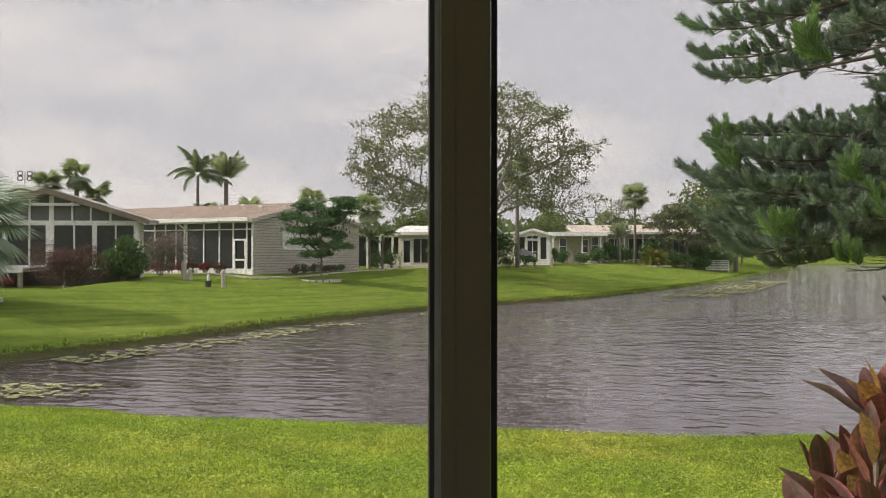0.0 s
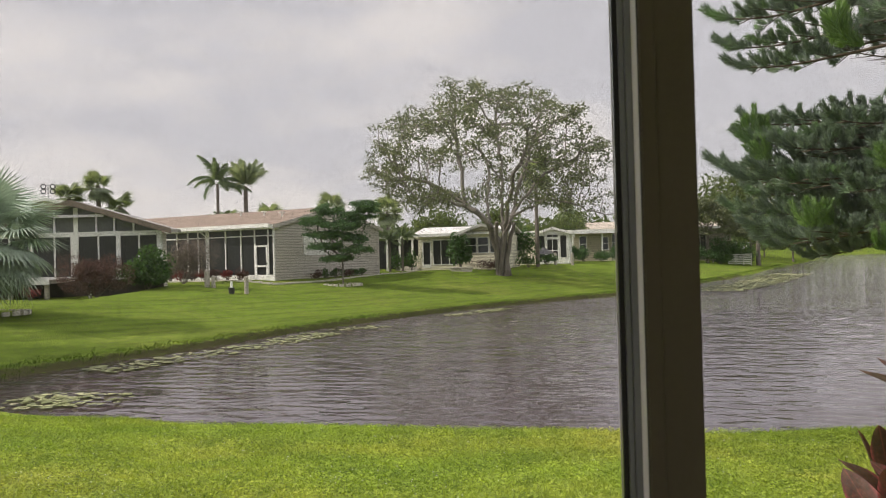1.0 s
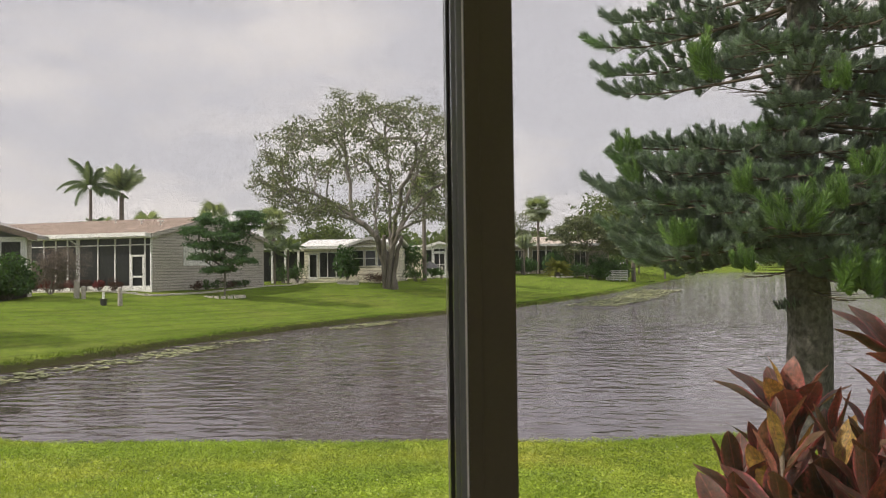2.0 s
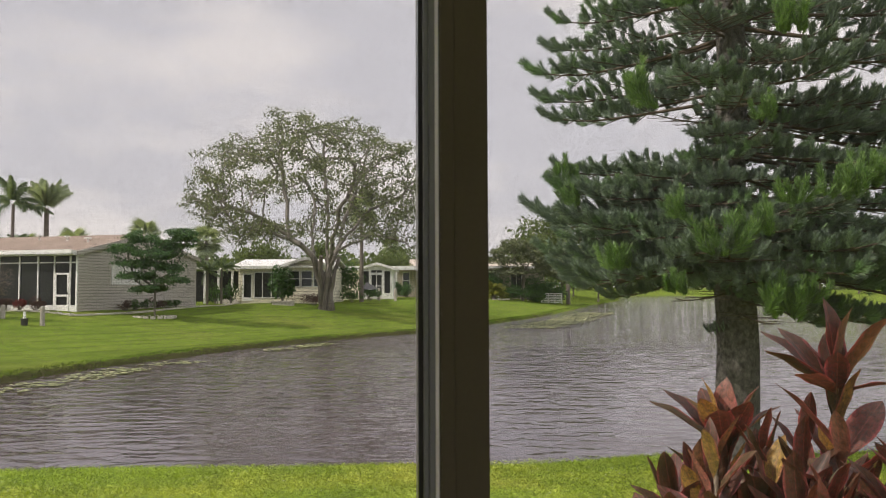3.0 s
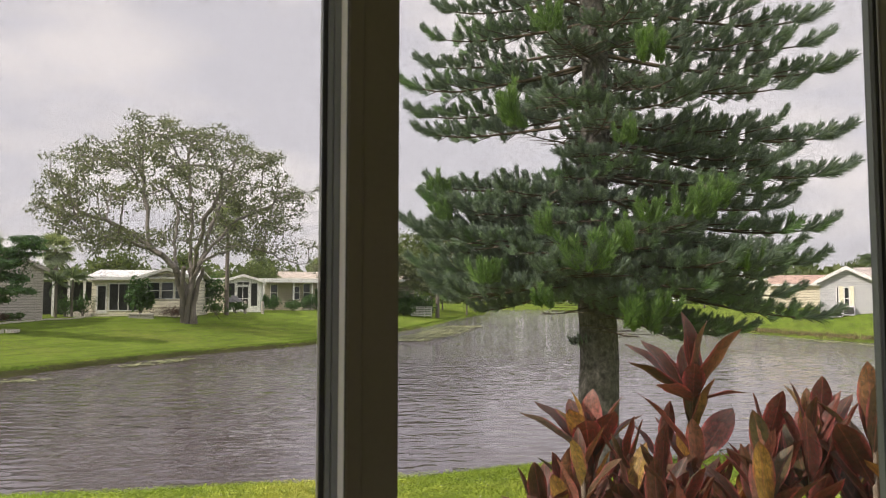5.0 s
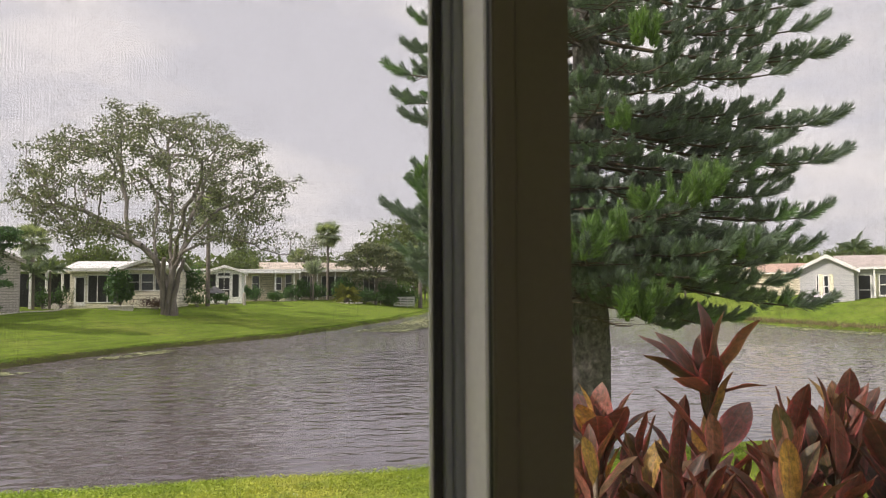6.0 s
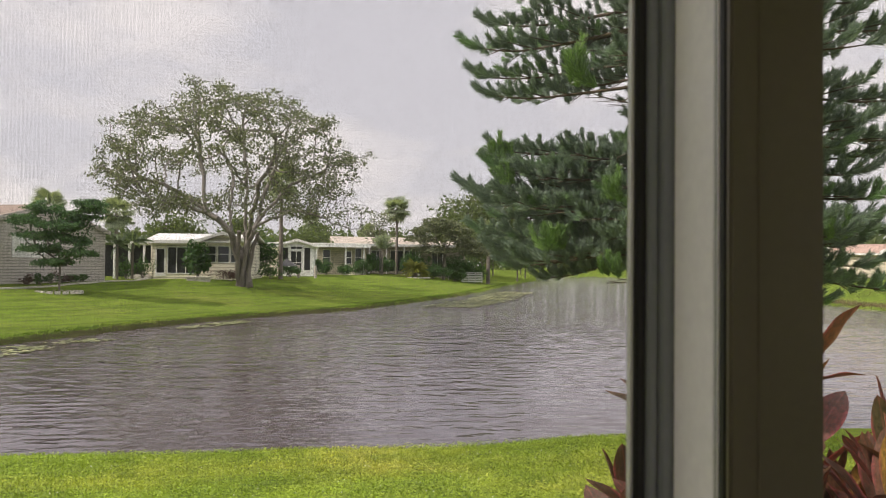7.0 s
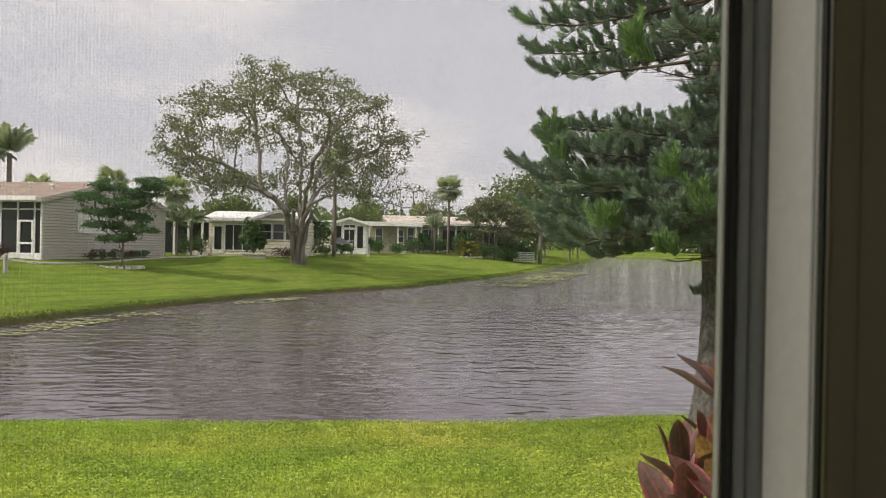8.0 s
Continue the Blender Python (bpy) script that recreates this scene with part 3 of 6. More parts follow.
# the window's own pieces are drawn in its plane at y = 0 and set in place at its true size
WIN = Matrix.Translation((-0.0208, -0.2054, 0.52)) @ Matrix.Diagonal((0.74, 0.74, 0.74, 1))
WY = -0.164    # inner face of the window wall
bm = boxes((-3.2, 3.2, -3.4, WY + 0.06, 0.2, FLOOR))
tagged(part("floor", bm, M["porch_floor"]), "tan tiled porch floor", "floor", kind="structure")
bm = boxes((-3.2, 3.2, -3.4, WY + 0.3, CEIL, CEIL + 0.1))
tagged(part("ceiling", bm, M["plaster"]), "cream plastered porch ceiling", "ceiling", kind="structure")
bm = boxes((-3.2, 3.2, -3.55, -3.4, 0.2, CEIL))
tagged(part("wall_south", bm, M["plaster"]), "cream plastered wall at the back of the porch", "wall", kind="structure")
# end walls out of view; their openings are added to brighten the mullion
for side, name in ((-1, "wall_west"), (1, "wall_east")):
    bm = wall_holes(bmesh.new(), -3.55, WY + 0.06, 0.2, CEIL, [(-3.2, -1.85, 1.16, 2.82), (-1.75, -0.4, 1.16, 2.82)], 3.2, 3.35)
    bmesh.ops.transform(bm, matrix=Matrix(((0, side, 0, 0), (1, 0, 0, 0), (0, 0, 1, 0), (0, 0, 0, 1))), verts=bm.verts)
    bmesh.ops.recalc_face_normals(bm, faces=bm.faces)
    tagged(part(name, bm, M["plaster"]), "unseen cream plastered end wall of the porch with openings added for daylight", "wall", kind="structure")
bm = wall_holes(bmesh.new(), -3.2, 3.2, 0.2, CEIL, [(x0, x1, 1.38, 2.6) for x0, x1 in ((-3.1, -2.35), (-2.31, -1.56), (-1.52, -0.82), (-0.783, 0.556), (0.594, 1.4), (1.44, 2.2), (2.24, 3.1))], WY, WY + 0.06)
tagged(part("wall_north", bm, M["bronze"]), "bronze painted window wall of the screened porch", "wall", kind="structure")

# the mullion between the two screens
mullion = thing("window_post", (0, 0, 0), "dark bronze window mullion with a grey vinyl liner", "window post", kind="structure")
mullion.matrix_world = WIN
part("post_face", boxes((0.0, 0.0508, 0.0, 0.0045, SILL, HEAD), bevel=0.0012), M["bronze"], mullion)
part("post_core", boxes((0.0035, 0.049, 0.0085, 0.0655, SILL, HEAD)), M["bronze"], mullion)
part("face_ridge", boxes((0.0146, 0.0154, -0.0007, 0.0, SILL, HEAD)), M["bronze"], mullion)
part("liner", boxes((-0.0003, 0.003, 0.0135, 0.0515, SILL, HEAD), bevel=0.0004), M["liner"], mullion, "light grey vinyl liner on the side of the mullion")
part("liner_bead", boxes((-0.0012, 0.003, 0.0088, 0.0098, SILL, HEAD), bevel=0.0003), M["liner"], mullion)
part("liner_bead", boxes((-0.0004, 0.003, 0.0104, 0.0128, SILL, HEAD)), M["screen_frame"], mullion)
# black strip filling the groove: the groove's shade is put into its colour
part("shadow_gap", boxes((-0.0005, 0.0034, 0.0048, 0.0084, SILL, HEAD)), M["spline"], mullion)
part("screen_stile", boxes((-0.0065, 0.003, 0.0525, 0.066, SILL, HEAD), bevel=0.0008), M["screen_frame"], mullion, "slate grey aluminium screen stile")
part("screen_stile", boxes((-0.0125, -0.007, 0.056, 0.066, SILL, HEAD), bevel=0.0008), M["screen_frame"], mullion)
part("spline", boxes((-0.0182, -0.013, 0.0585, 0.066, SILL, HEAD), bevel=0.001), M["spline"], mullion, "black rubber spline")
part("lip", boxes((-0.0203, -0.0188, 0.0615, 0.066, SILL, HEAD)), M["pale_trim"], mullion)
part("spline", boxes((0.0494, 0.0565, 0.056, 0.066, SILL, HEAD), bevel=0.001), M["spline"], mullion)

side_post = thing("window_post", (0.0, 0, 0), "dark bronze window post with a slim pale trim", "window post", kind="structure")
side_post.matrix_world = WIN
part("post_face", boxes((0.7045, 0.7795, 0.047, 0.0515, SILL, HEAD), bevel=0.001), M["bronze"], side_post)
part("spline", boxes((0.7005, 0.704, 0.052, 0.066, SILL, HEAD)), M["spline"], side_post)
part("lip", boxes((0.6945, 0.6965, 0.056, 0.066, SILL, HEAD)), M["screen_frame"], side_post)
part("screen_stile", boxes((0.698, 0.7, 0.054, 0.066, SILL, HEAD)), M["screen_frame"], side_post)


def insect_screen(x0, x1, z0, z1, y, px, pz, r):
    """Woven wires as thin four-sided bars, upright and level."""
    xs = np.arange(x0, x1, px)
    zs = np.arange(z0, z1, pz)
    o = np.array([(-r, 0), (0, -r), (r, 0), (0, r)])
    v, f, k = [], [], 0
    quad = np.array([[0, 1, 5, 4], [1, 2, 6, 5], [2, 3, 7, 6], [3, 0, 4, 7]])
    for i, x in enumerate(xs):
        yy = y + (0.00012 if i % 2 else -0.00012)
        for z in (z0, z1):
            v.extend((x + a, yy + b, z) for a, b in o)
        f.append(quad + k)
        k += 8
    for z in zs:
        for x in (x0, x1):
            v.extend((x, y + b, z + a) for a, b in o)
        f.append(quad + k)
        k += 8
    return mesh_np("insect_screen", np.array(v), np.concatenate(f))


for a, b in ((-1.03, -0.019), (0.0565, 0.696)):
    net = tagged(link_mesh("insect_screen", insect_screen(a, b, SILL, HEAD, 0.064, 0.0017, 0.0017, 0.00013), M["wire"]),
                 "charcoal woven insect screen stretched in the porch window", "insect screen", kind="stuff")
    net.matrix_world = WIN


# ---- houses ----
def gable_house(name, at, rz, width, depth, wall_h, rise, ridge_x, wall_mat, roof_mat, label, openings=(), over=0.35, fascia=None, roof_t=0.12, drop=0.06):
    """A house with its gable to the front: x along the front, y back, z up.
    openings: (kind, x0, x1, z0, z1) in the front wall."""
    h = thing(name, at, label, "house", rz=rz)
    holes = [o[1:5] for o in openings]
    bm = wall_holes(bmesh.new(), 0, width, 0, wall_h, holes, 0, 0.14)
    part("wall", bm, wall_mat, h)
    part("gable", prism(bmesh.new(), [(0, wall_h), (width, wall_h), (ridge_x, wall_h + rise)], 0, 0.14), wall_mat, h)
    part("wall", boxes((0, 0.14, 0.14, depth, 0, wall_h)), wall_mat, h)
    part("wall", boxes((width - 0.14, width, 0.14, depth, 0, wall_h)), wall_mat, h)
    part("wall", boxes((0.14, width - 0.14, depth - 0.14, depth, 0, wall_h)), wall_mat, h)
    part("gable", prism(bmesh.new(), [(0, wall_h), (width, wall_h), (ridge_x, wall_h + rise)], depth - 0.14, depth), wall_mat, h)
    for side in (-1, 1):
        run = ridge_x if side < 0 else width - ridge_x
        ex = -over if side < 0 else width + over
        ez = wall_h - rise / run * over
        bm = prism(bmesh.new(), [(ridge_x, wall_h + rise + 0.02), (ex, ez + 0.02), (ex, ez + roof_t + 0.02), (ridge_x, wall_h + rise + roof_t + 0.02)], -over, depth + over)
        roof = part("roof", bm, roof_mat, h)
        bm = prism(bmesh.new(), [(ridge_x, wall_h + rise - drop), (ex, ez - drop), (ex, ez + roof_t + 0.035), (ridge_x, wall_h + rise + roof_t + 0.035)], -over - 0.03, -over - 0.004)
        part("fascia", bm, fascia or M["white_paint"], roof)
        a, b = sorted((ex, ex + 0.03 * side))
        part("gutter", boxes((a, b + 0.001, -over, depth + over, ez - 0.04, ez + roof_t)), fascia or M["white_paint"], roof)
    for kind, x0, x1, z0, z1, *cuts in openings:
        opening(h, kind, x0, x1, z0, z1, *cuts)
    return h


def opening(h, kind, x0, x1, z0, z1, nx=1, nz=1, y=0.0):
    """A window, screen or door set in a front wall: frame, bars and dark panes."""
    fr = 0.06 if kind != "door" else 0.09
    name = {"window": "window", "screen": "window", "door": "door"}[kind]
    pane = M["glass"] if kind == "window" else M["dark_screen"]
    low = z0 + (0.25 if kind == "door" else fr)
    bm = wall_holes(bmesh.new(), x0, x1, z0, z1, [(x0 + fr, x1 - fr, low, z1 - fr)], y - 0.03, y + 0.1)
    w = part(name, bm, M["white_paint"], h, "white framed window" if kind == "window" else "white framed dark screen")
    for i in range(1, nx):
        x = x0 + (x1 - x0) * i / nx
        part("bar", boxes((x - 0.025, x + 0.025, y - 0.02, y + 0.06, z0 + fr, z1 - fr)), M["white_paint"], w)
    for i in range(1, nz):
        z = z0 + (z1 - z0) * i / nz
        part("bar", boxes((x0 + fr, x1 - fr, y - 0.015, y + 0.055, z - 0.025, z + 0.025)), M["white_paint"], w)
    part("pane", boxes((x0 + fr, x1 - fr, y + 0.062, y + 0.075, z0 + fr, z1 - fr)), pane, w)
    return w


# grey-sided house with a brown roof and a screened side porch
U = 69.0
h2 = thing("house", (-13.9, 39.0, 0.86), "grey lap-sided house with brown shingle roof and white-framed screened porch", "house", rz=U)
W2, D2, E2, R2 = 10.4, 17.0, 2.95, 1.15
bm = wall_holes(bmesh.new(), 0, W2, -0.3, E2, [(2.46, 4.9, 1.38, 2.62)], 0, 0.15)
part("wall", bm, M["siding_grey"], h2)
part("gable", prism(bmesh.new(), [(0, E2), (W2, E2), (5.2, E2 + R2)], 0, 0.15), M["siding_grey"], h2)
part("wall", boxes((W2 - 0.15, W2, 0.15, D2, -0.3, E2)), M["siding_grey"], h2)
part("wall", boxes((3.2, 3.35, 0.15, 9.0, -0.3, E2)), M["siding_grey"], h2)
part("wall", boxes((0.6, 0.75, 9.0, D2, -0.3, E2)), M["siding_grey"], h2)
part("wall", boxes((0.75, 3.2, 9.0, 9.15, -0.3, E2)), M["siding_grey"], h2)
part("wall", boxes((0.75, W2 - 0.15, D2 - 0.15, D2, -0.3, E2)), M["siding_grey"], h2)
part("gable", prism(bmesh.new(), [(0.2, E2), (W2, E2), (5.2, E2 + R2)], D2 - 0.15, D2), M["siding_grey"], h2)
for side in (-1, 1):
    ex = -0.2 if side < 0 else W2 + 0.3
    sl = R2 / 5.2
    ez = E2 - sl * (0.2 if side < 0 else 0.3)
    roof = part("roof", prism(bmesh.new(), [(5.2, E2 + R2 + 0.02), (ex, ez + 0.02), (ex, ez + 0.13), (5.2, E2 + R2 + 0.13)], -0.12, D2 + 0.3), M["shingle"], h2)
    part("fascia", prism(bmesh.new(), [(5.2, E2 + R2 - 0.08), (ex, ez - 0.08), (ex, ez + 0.15), (5.2, E2 + R2 + 0.15)], -0.16, -0.125), M["siding_grey"], roof, "pale grey rake board")
for vx, vy in ((3.4, 3.6), (3.9, 5.9), (2.6, 1.6)):
    vz = E2 + R2 * vx / 5.2 + 0.12
    bm = cyl(bmesh.new(), (vx, vy, vz), (vx, vy, vz + 0.22), 0.05)
    box(bm, vx - 0.13, vx + 0.13, vy - 0.13, vy + 0.13, vz + 0.2, vz + 0.27)
    part("roof_vent", bm, M["white_metal"], h2)
# the porch roof edge and its screens, on the x = 0 side
pr = part("porch_roof", boxes((-0.5, 0.3, -0.1, 7.6, 2.82, 3.06), bevel=0.02), M["white_metal"], h2, "white aluminium porch roof edge")
part("gutter", boxes((-0.6, -0.51, -0.1, 7.6, 2.9, 3.1)), M["white_paint"], pr)
part("downpipe", cyl(cyl(bmesh.new(), (-0.45, 4.95, 2.8), (-0.1, 4.85, 2.55), 0.04), (-0.1, 4.85, 2.56), (-0.1, 4.85, 0.0), 0.04), M["white_paint"], pr)
porch = part("porch_screen", boxes((-0.05, 0.03, 0.0, 9.0, -0.3, 0.3)), M["white_paint"], h2, "white kick panel")
for y, w in ((0.04, 0.08), (0.42, 0.07), (1.36, 0.07), (2.34, 0.07), (3.47, 0.07), (4.82, 0.24), (5.54, 0.07), (6.35, 0.07), (7.2, 0.07), (8.9, 0.1)):
    part("post", boxes((-0.06, 0.04, y - w / 2, y + w / 2, 0.3, 2.82)), M["white_paint"], h2)
for z in (2.48, 0.33):
    part("rail", boxes((-0.055, 0.035, 0.08, 8.85, z - 0.03, z + 0.03)), M["white_paint"], h2)
for z in (0.85, 1.35, 1.85):
    part("rail", boxes((0.036, 0.05, 1.4, 8.85, z - 0.012, z + 0.012)), M["screen_frame"], h2)
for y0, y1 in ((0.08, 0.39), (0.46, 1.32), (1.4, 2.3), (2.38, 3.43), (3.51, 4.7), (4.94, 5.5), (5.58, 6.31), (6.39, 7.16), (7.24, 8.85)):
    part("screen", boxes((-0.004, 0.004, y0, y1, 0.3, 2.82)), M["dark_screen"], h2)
bm = wall_holes(bmesh.new(), 0.47, 1.31, -0.1, 1.96, [(0.56, 1.22, 0.88, 1.87), (0.56, 1.22, 0.3, 0.78)], 0.02, 0.075)
bmesh.ops.transform(bm, matrix=Matrix(((0, -1, 0, 0), (1, 0, 0, 0), (0, 0, 1, 0), (0, 0, 0, 1))), verts=bm.verts)
door = part("door", bm, M["white_paint"], h2, "white framed screen door")
part("handle", boxes((-0.11, -0.08, 0.5, 0.53, 0.9, 1.02)), M["iron"], door)
wn2 = part("window", wall_holes(bmesh.new(), 2.46, 4.9, 1.38, 2.62, [(2.52, 4.84, 1.44, 2.56)], -0.05, 0.1), M["white_paint"], h2, "wide white window with a closed blind")
part("pane", boxes((2.52, 4.84, 0.0, 0.02, 1.44, 2.56)), M["white_metal"], wn2, "closed white blind behind glass")
for i in range(1, 6):
    part("bar", boxes((2.52 + i * 0.387 - 0.015, 2.52 + i * 0.387 + 0.015, -0.025, -0.002, 1.44, 2.56)), M["white_paint"], wn2)

# screened gable house at the pond's narrow end
TH1 = 8.0
o1 = (-17.53 - 8.2 * math.cos(radians(TH1)), 33.57 - 8.2 * math.sin(radians(TH1)), 0.66)
h1 = thing("house", o1, "white-posted screened house front with grey-brown gable roof", "house", rz=TH1)
g1 = lambda s: 8.2 + s
part("skirt", boxes((0, 8.2, 0.1, 0.2, -0.6, 0.62)), M["skirt"], h1, "dark panel under the floor with the crawl space's shade in its colour")
part("floor_band", boxes((-0.1, 8.25, -0.08, 0.14, 0.62, 0.82)), M["white_paint"], h1)
part("beam", boxes((0, 8.2, -0.03, 0.12, 2.68, 2.9)), M["white_paint"], h1)
for s, w in ((-0.1, 0.22), (-2.01, 0.2), (-4.05, 0.36), (-6.1, 0.2), (-8.08, 0.22)):
    part("post", boxes((g1(s) - w / 2, g1(s) + w / 2, -0.05, 0.1, 0.82, 2.68)), M["white_paint"], h1)
for s in (-1.05, -2.95, -5.0, -7.1):
    part("post", boxes((g1(s) - 0.035, g1(s) + 0.035, -0.02, 0.08, 0.82, 2.68)), M["white_paint"], h1)
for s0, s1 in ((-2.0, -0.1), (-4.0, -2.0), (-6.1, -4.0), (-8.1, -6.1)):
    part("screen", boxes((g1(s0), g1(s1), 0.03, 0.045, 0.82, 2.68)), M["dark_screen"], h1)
bm = prism(bmesh.new(), [(0, 2.9), (8.2, 2.9), (g1(-4.0), 4.15)], 0.06, 0.1)
part("gable", bm, M["reflection_grey_screen"], h1, "grey screened gable triangle")
for s, zt in ((-4.0, 4.05), (-3.05, 3.85), (-2.2, 3.55), (-1.3, 3.3), (-5.0, 3.85), (-5.9, 3.5)):
    part("bar", boxes((g1(s) - (0.1 if s == -4.0 else 0.04), g1(s) + (0.1 if s == -4.0 else 0.04), 0.0, 0.058, 2.9, zt)), M["white_paint"] if s > -2 or s == -4.0 else M["liner"], h1)
part("tie_beam", boxes((g1(-5.3), g1(-2.6), -0.3, -0.2, 3.58, 3.7)), M["liner"], h1)
for sgn in (-1, 1):
    ex = g1(-4.0) + sgn * 4.65
    rf = part("roof", prism(bmesh.new(), [(g1(-4.0), 4.2), (ex, 2.78), (ex, 2.93), (g1(-4.0), 4.36)], -0.55, 0.9), M["shingle_grey"], h1)
    part("fascia", prism(bmesh.new(), [(g1(-4.0), 4.12), (ex, 2.7), (ex, 2.95), (g1(-4.0), 4.39)], -0.6, -0.556), M["fascia_brown"], rf)
part("wall", boxes((0, 0.12, 0.2, 0.7, -0.5, 2.75)), M["siding_tan"], h1)
part("wall", boxes((8.08, 8.2, 0.2, 0.7, -0.5, 2.75)), M["siding_grey"], h1)
part("wall", boxes((0.12, 8.08, 0.55, 0.7, -0.5, 2.75)), M["siding_tan"], h1)
deck = part("deck", boxes((-1.5, 4.0, -2.2, -0.09, 0.55, 0.72)), M["post_wood"], h1, "raised timber deck with a white edge")
part("deck_edge", boxes((-1.5, 4.0, -2.26, -2.205, 0.52, 0.76)), M["white_paint"], deck)
for x in (-1.3, 0.5, 2.2, 3.8):
    part("deck_post", boxes((x - 0.08, x + 0.08, -2.1, -1.94, -0.7, 0.55)), M["post_wood"], deck)

# a roof behind it with an aerial
gable_house("house", (-39.7, 49.6, 1.0), 12, 9.5, 10, 4.55, 1.2, 5.0, M["siding_grey"], M["shingle_grey"], "grey house behind the screened house, grey roof")


def ring_bars(bm, cx, cz, r, t, n=14):
    for i in range(n):
        a, b = 2 * math.pi * i / n, 2 * math.pi * (i + 1) / n
        cyl(bm, (cx + r * math.cos(a), 0, cz + r * math.sin(a)), (cx + r * math.cos(b), 0, cz + r * math.sin(b)), t, n=5)


aerial = thing("antenna", (-34.75, 50.7, 6.75), "dark metal aerial with two figure-eight loops on a mast", "antenna", rz=34)
part("mast", cyl(bmesh.new(), (0, 0, -0.6), (0, 0, 1.15), 0.025), M["iron"], aerial)
for sx in (-1, 1):
    bm = bmesh.new()
    for cz in (0.62, 0.98):
        ring_bars(bm, sx * 0.3, cz, 0.16, 0.045)
    cyl(bm, (0, 0, 0.8), (sx * 0.3, 0, 0.8), 0.02)
    part("loop", bm, M["iron"], aerial)

# cream house: a low roof that slopes to the front over the porch, a small front gable over the windows
h3 = thing("house", (-8.7, 56.1, 1.0), "cream single-storey house with white metal roof and dark screened porch", "house", rz=-5.5)
FRONT3 = [("door", 0.3, 1.0, 0.12, 2.1), ("screen", 1.1, 3.0, 0.3, 2.2, 3, 1), ("window", 3.55, 4.45, 1.1, 2.3, 1, 2), ("window", 4.5, 5.35, 1.1, 2.3, 1, 2), ("window", 5.4, 6.25, 1.1, 2.3, 1, 2)]
part("wall", wall_holes(bmesh.new(), 0, 6.6, -0.1, 2.55, [o[1:5] for o in FRONT3], 0, 0.14), M["siding_cream"], h3)
for spec in ((0, 0.14, 0.14, 9.0, -0.1, 2.55), (6.46, 6.6, 0.14, 9.0, -0.1, 2.55), (0.14, 6.46, 8.86, 9.0, -0.1, 2.55)):
    part("wall", boxes(spec), M["siding_cream"], h3)
for kind, x0, x1, z0, z1, *cuts in FRONT3:
    opening(h3, kind, x0, x1, z0, z1, *cuts)
AXES = Matrix(((0, 1, 0, 0), (1, 0, 0, 0), (0, 0, 1, 0), (0, 0, 0, 1)))
bm = prism(bmesh.new(), [(-0.45, 2.5), (3.4, 3.12), (9.4, 2.5), (9.4, 2.62), (3.4, 3.24), (-0.45, 2.62)], -0.35, 6.95)
bmesh.ops.transform(bm, matrix=AXES, verts=bm.verts)
bmesh.ops.recalc_face_normals(bm, faces=bm.faces)
rf = part("roof", bm, M["white_metal"], h3)
part("fascia", boxes((-0.35, 3.3, -0.5, -0.455, 2.42, 2.64)), M["white_paint"], rf)
for i in range(9):
    x = -0.2 + i * 0.42
    bm = prism(bmesh.new(), [(-0.44, 2.622), (3.38, 3.24), (3.38, 3.27), (-0.44, 2.65)], x - 0.012, x + 0.012)
    bmesh.ops.transform(bm, matrix=AXES, verts=bm.verts)
    bmesh.ops.recalc_face_normals(bm, faces=bm.faces)
    part("seam", bm, M["white_paint"], rf)
part("gable", prism(bmesh.new(), [(3.4, 2.553), (6.5, 2.553), (4.95, 3.1)], -0.02, 0.12), M["siding_cream"], h3)
for sg in (-1, 1):
    ex, ez = 4.95 + sg * 2.0, 2.5
    g = part("roof", prism(bmesh.new(), [(4.95, 3.16), (ex, ez), (ex, ez + 0.12), (4.95, 3.28)], -0.5, 3.2), M["white_metal"], h3)
    part("fascia", prism(bmesh.new(), [(4.95, 3.08), (ex, ez - 0.08), (ex, ez + 0.14), (4.95, 3.3)], -0.54, -0.504), M["white_paint"], g)
part("roof_pan", prism(bmesh.new(), [(-4.0, 2.5), (-0.42, 2.35), (-0.42, 2.5), (-4.0, 2.62)], 0.4, 9), M["white_metal"], h3, "flat white carport roof")
for x in (-3.6, -2.6, -1.6, -0.6):
    part("post", boxes((x - 0.07, x + 0.07, 0.5, 0.64, -0.1, 2.4)), M["white_paint"], h3)
# dark sheet standing for the shade inside the carport
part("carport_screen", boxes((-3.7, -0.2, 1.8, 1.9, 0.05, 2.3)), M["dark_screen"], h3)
part("step", boxes((-1.5, 0.1, -0.5, 0.4, -0.15, 0.12), (-1.2, -0.1, -0.2, 0.4, 0.12, 0.28)), M["concrete"], h3)
part("planter_wall", boxes((-0.55, 0.1, -0.05, 0.2, -0.1, 1.0)), M["siding_cream"], h3)

# white screened gable beyond the big tree
h4 = gable_house("house", (0.2, 69.3, 1.0), -4.0, 2.9, 11, 2.75, 0.45, 1.45, M["white_paint"], M["white_metal"],
                 "white gabled porch with a white screen door", [("screen", 0.15, 0.75, 0.5, 2.6), ("door", 0.85, 1.95, 0.1, 2.3, 2, 2), ("screen", 0.85, 1.95, 2.36, 3.0 - 0.3, 2, 1), ("screen", 2.05, 2.7, 0.5, 2.6)], 0.3)
part("side_wing", boxes((-3.6, -0.02, 1.5, 9, -0.1, 2.6)), M["siding_cream"], h4)
part("wing_roof", prism(bmesh.new(), [(-4.0, 2.62), (0.0, 2.95), (0.0, 3.1), (-4.0, 2.75)], 1.1, 9.4), M["white_metal"], h4)

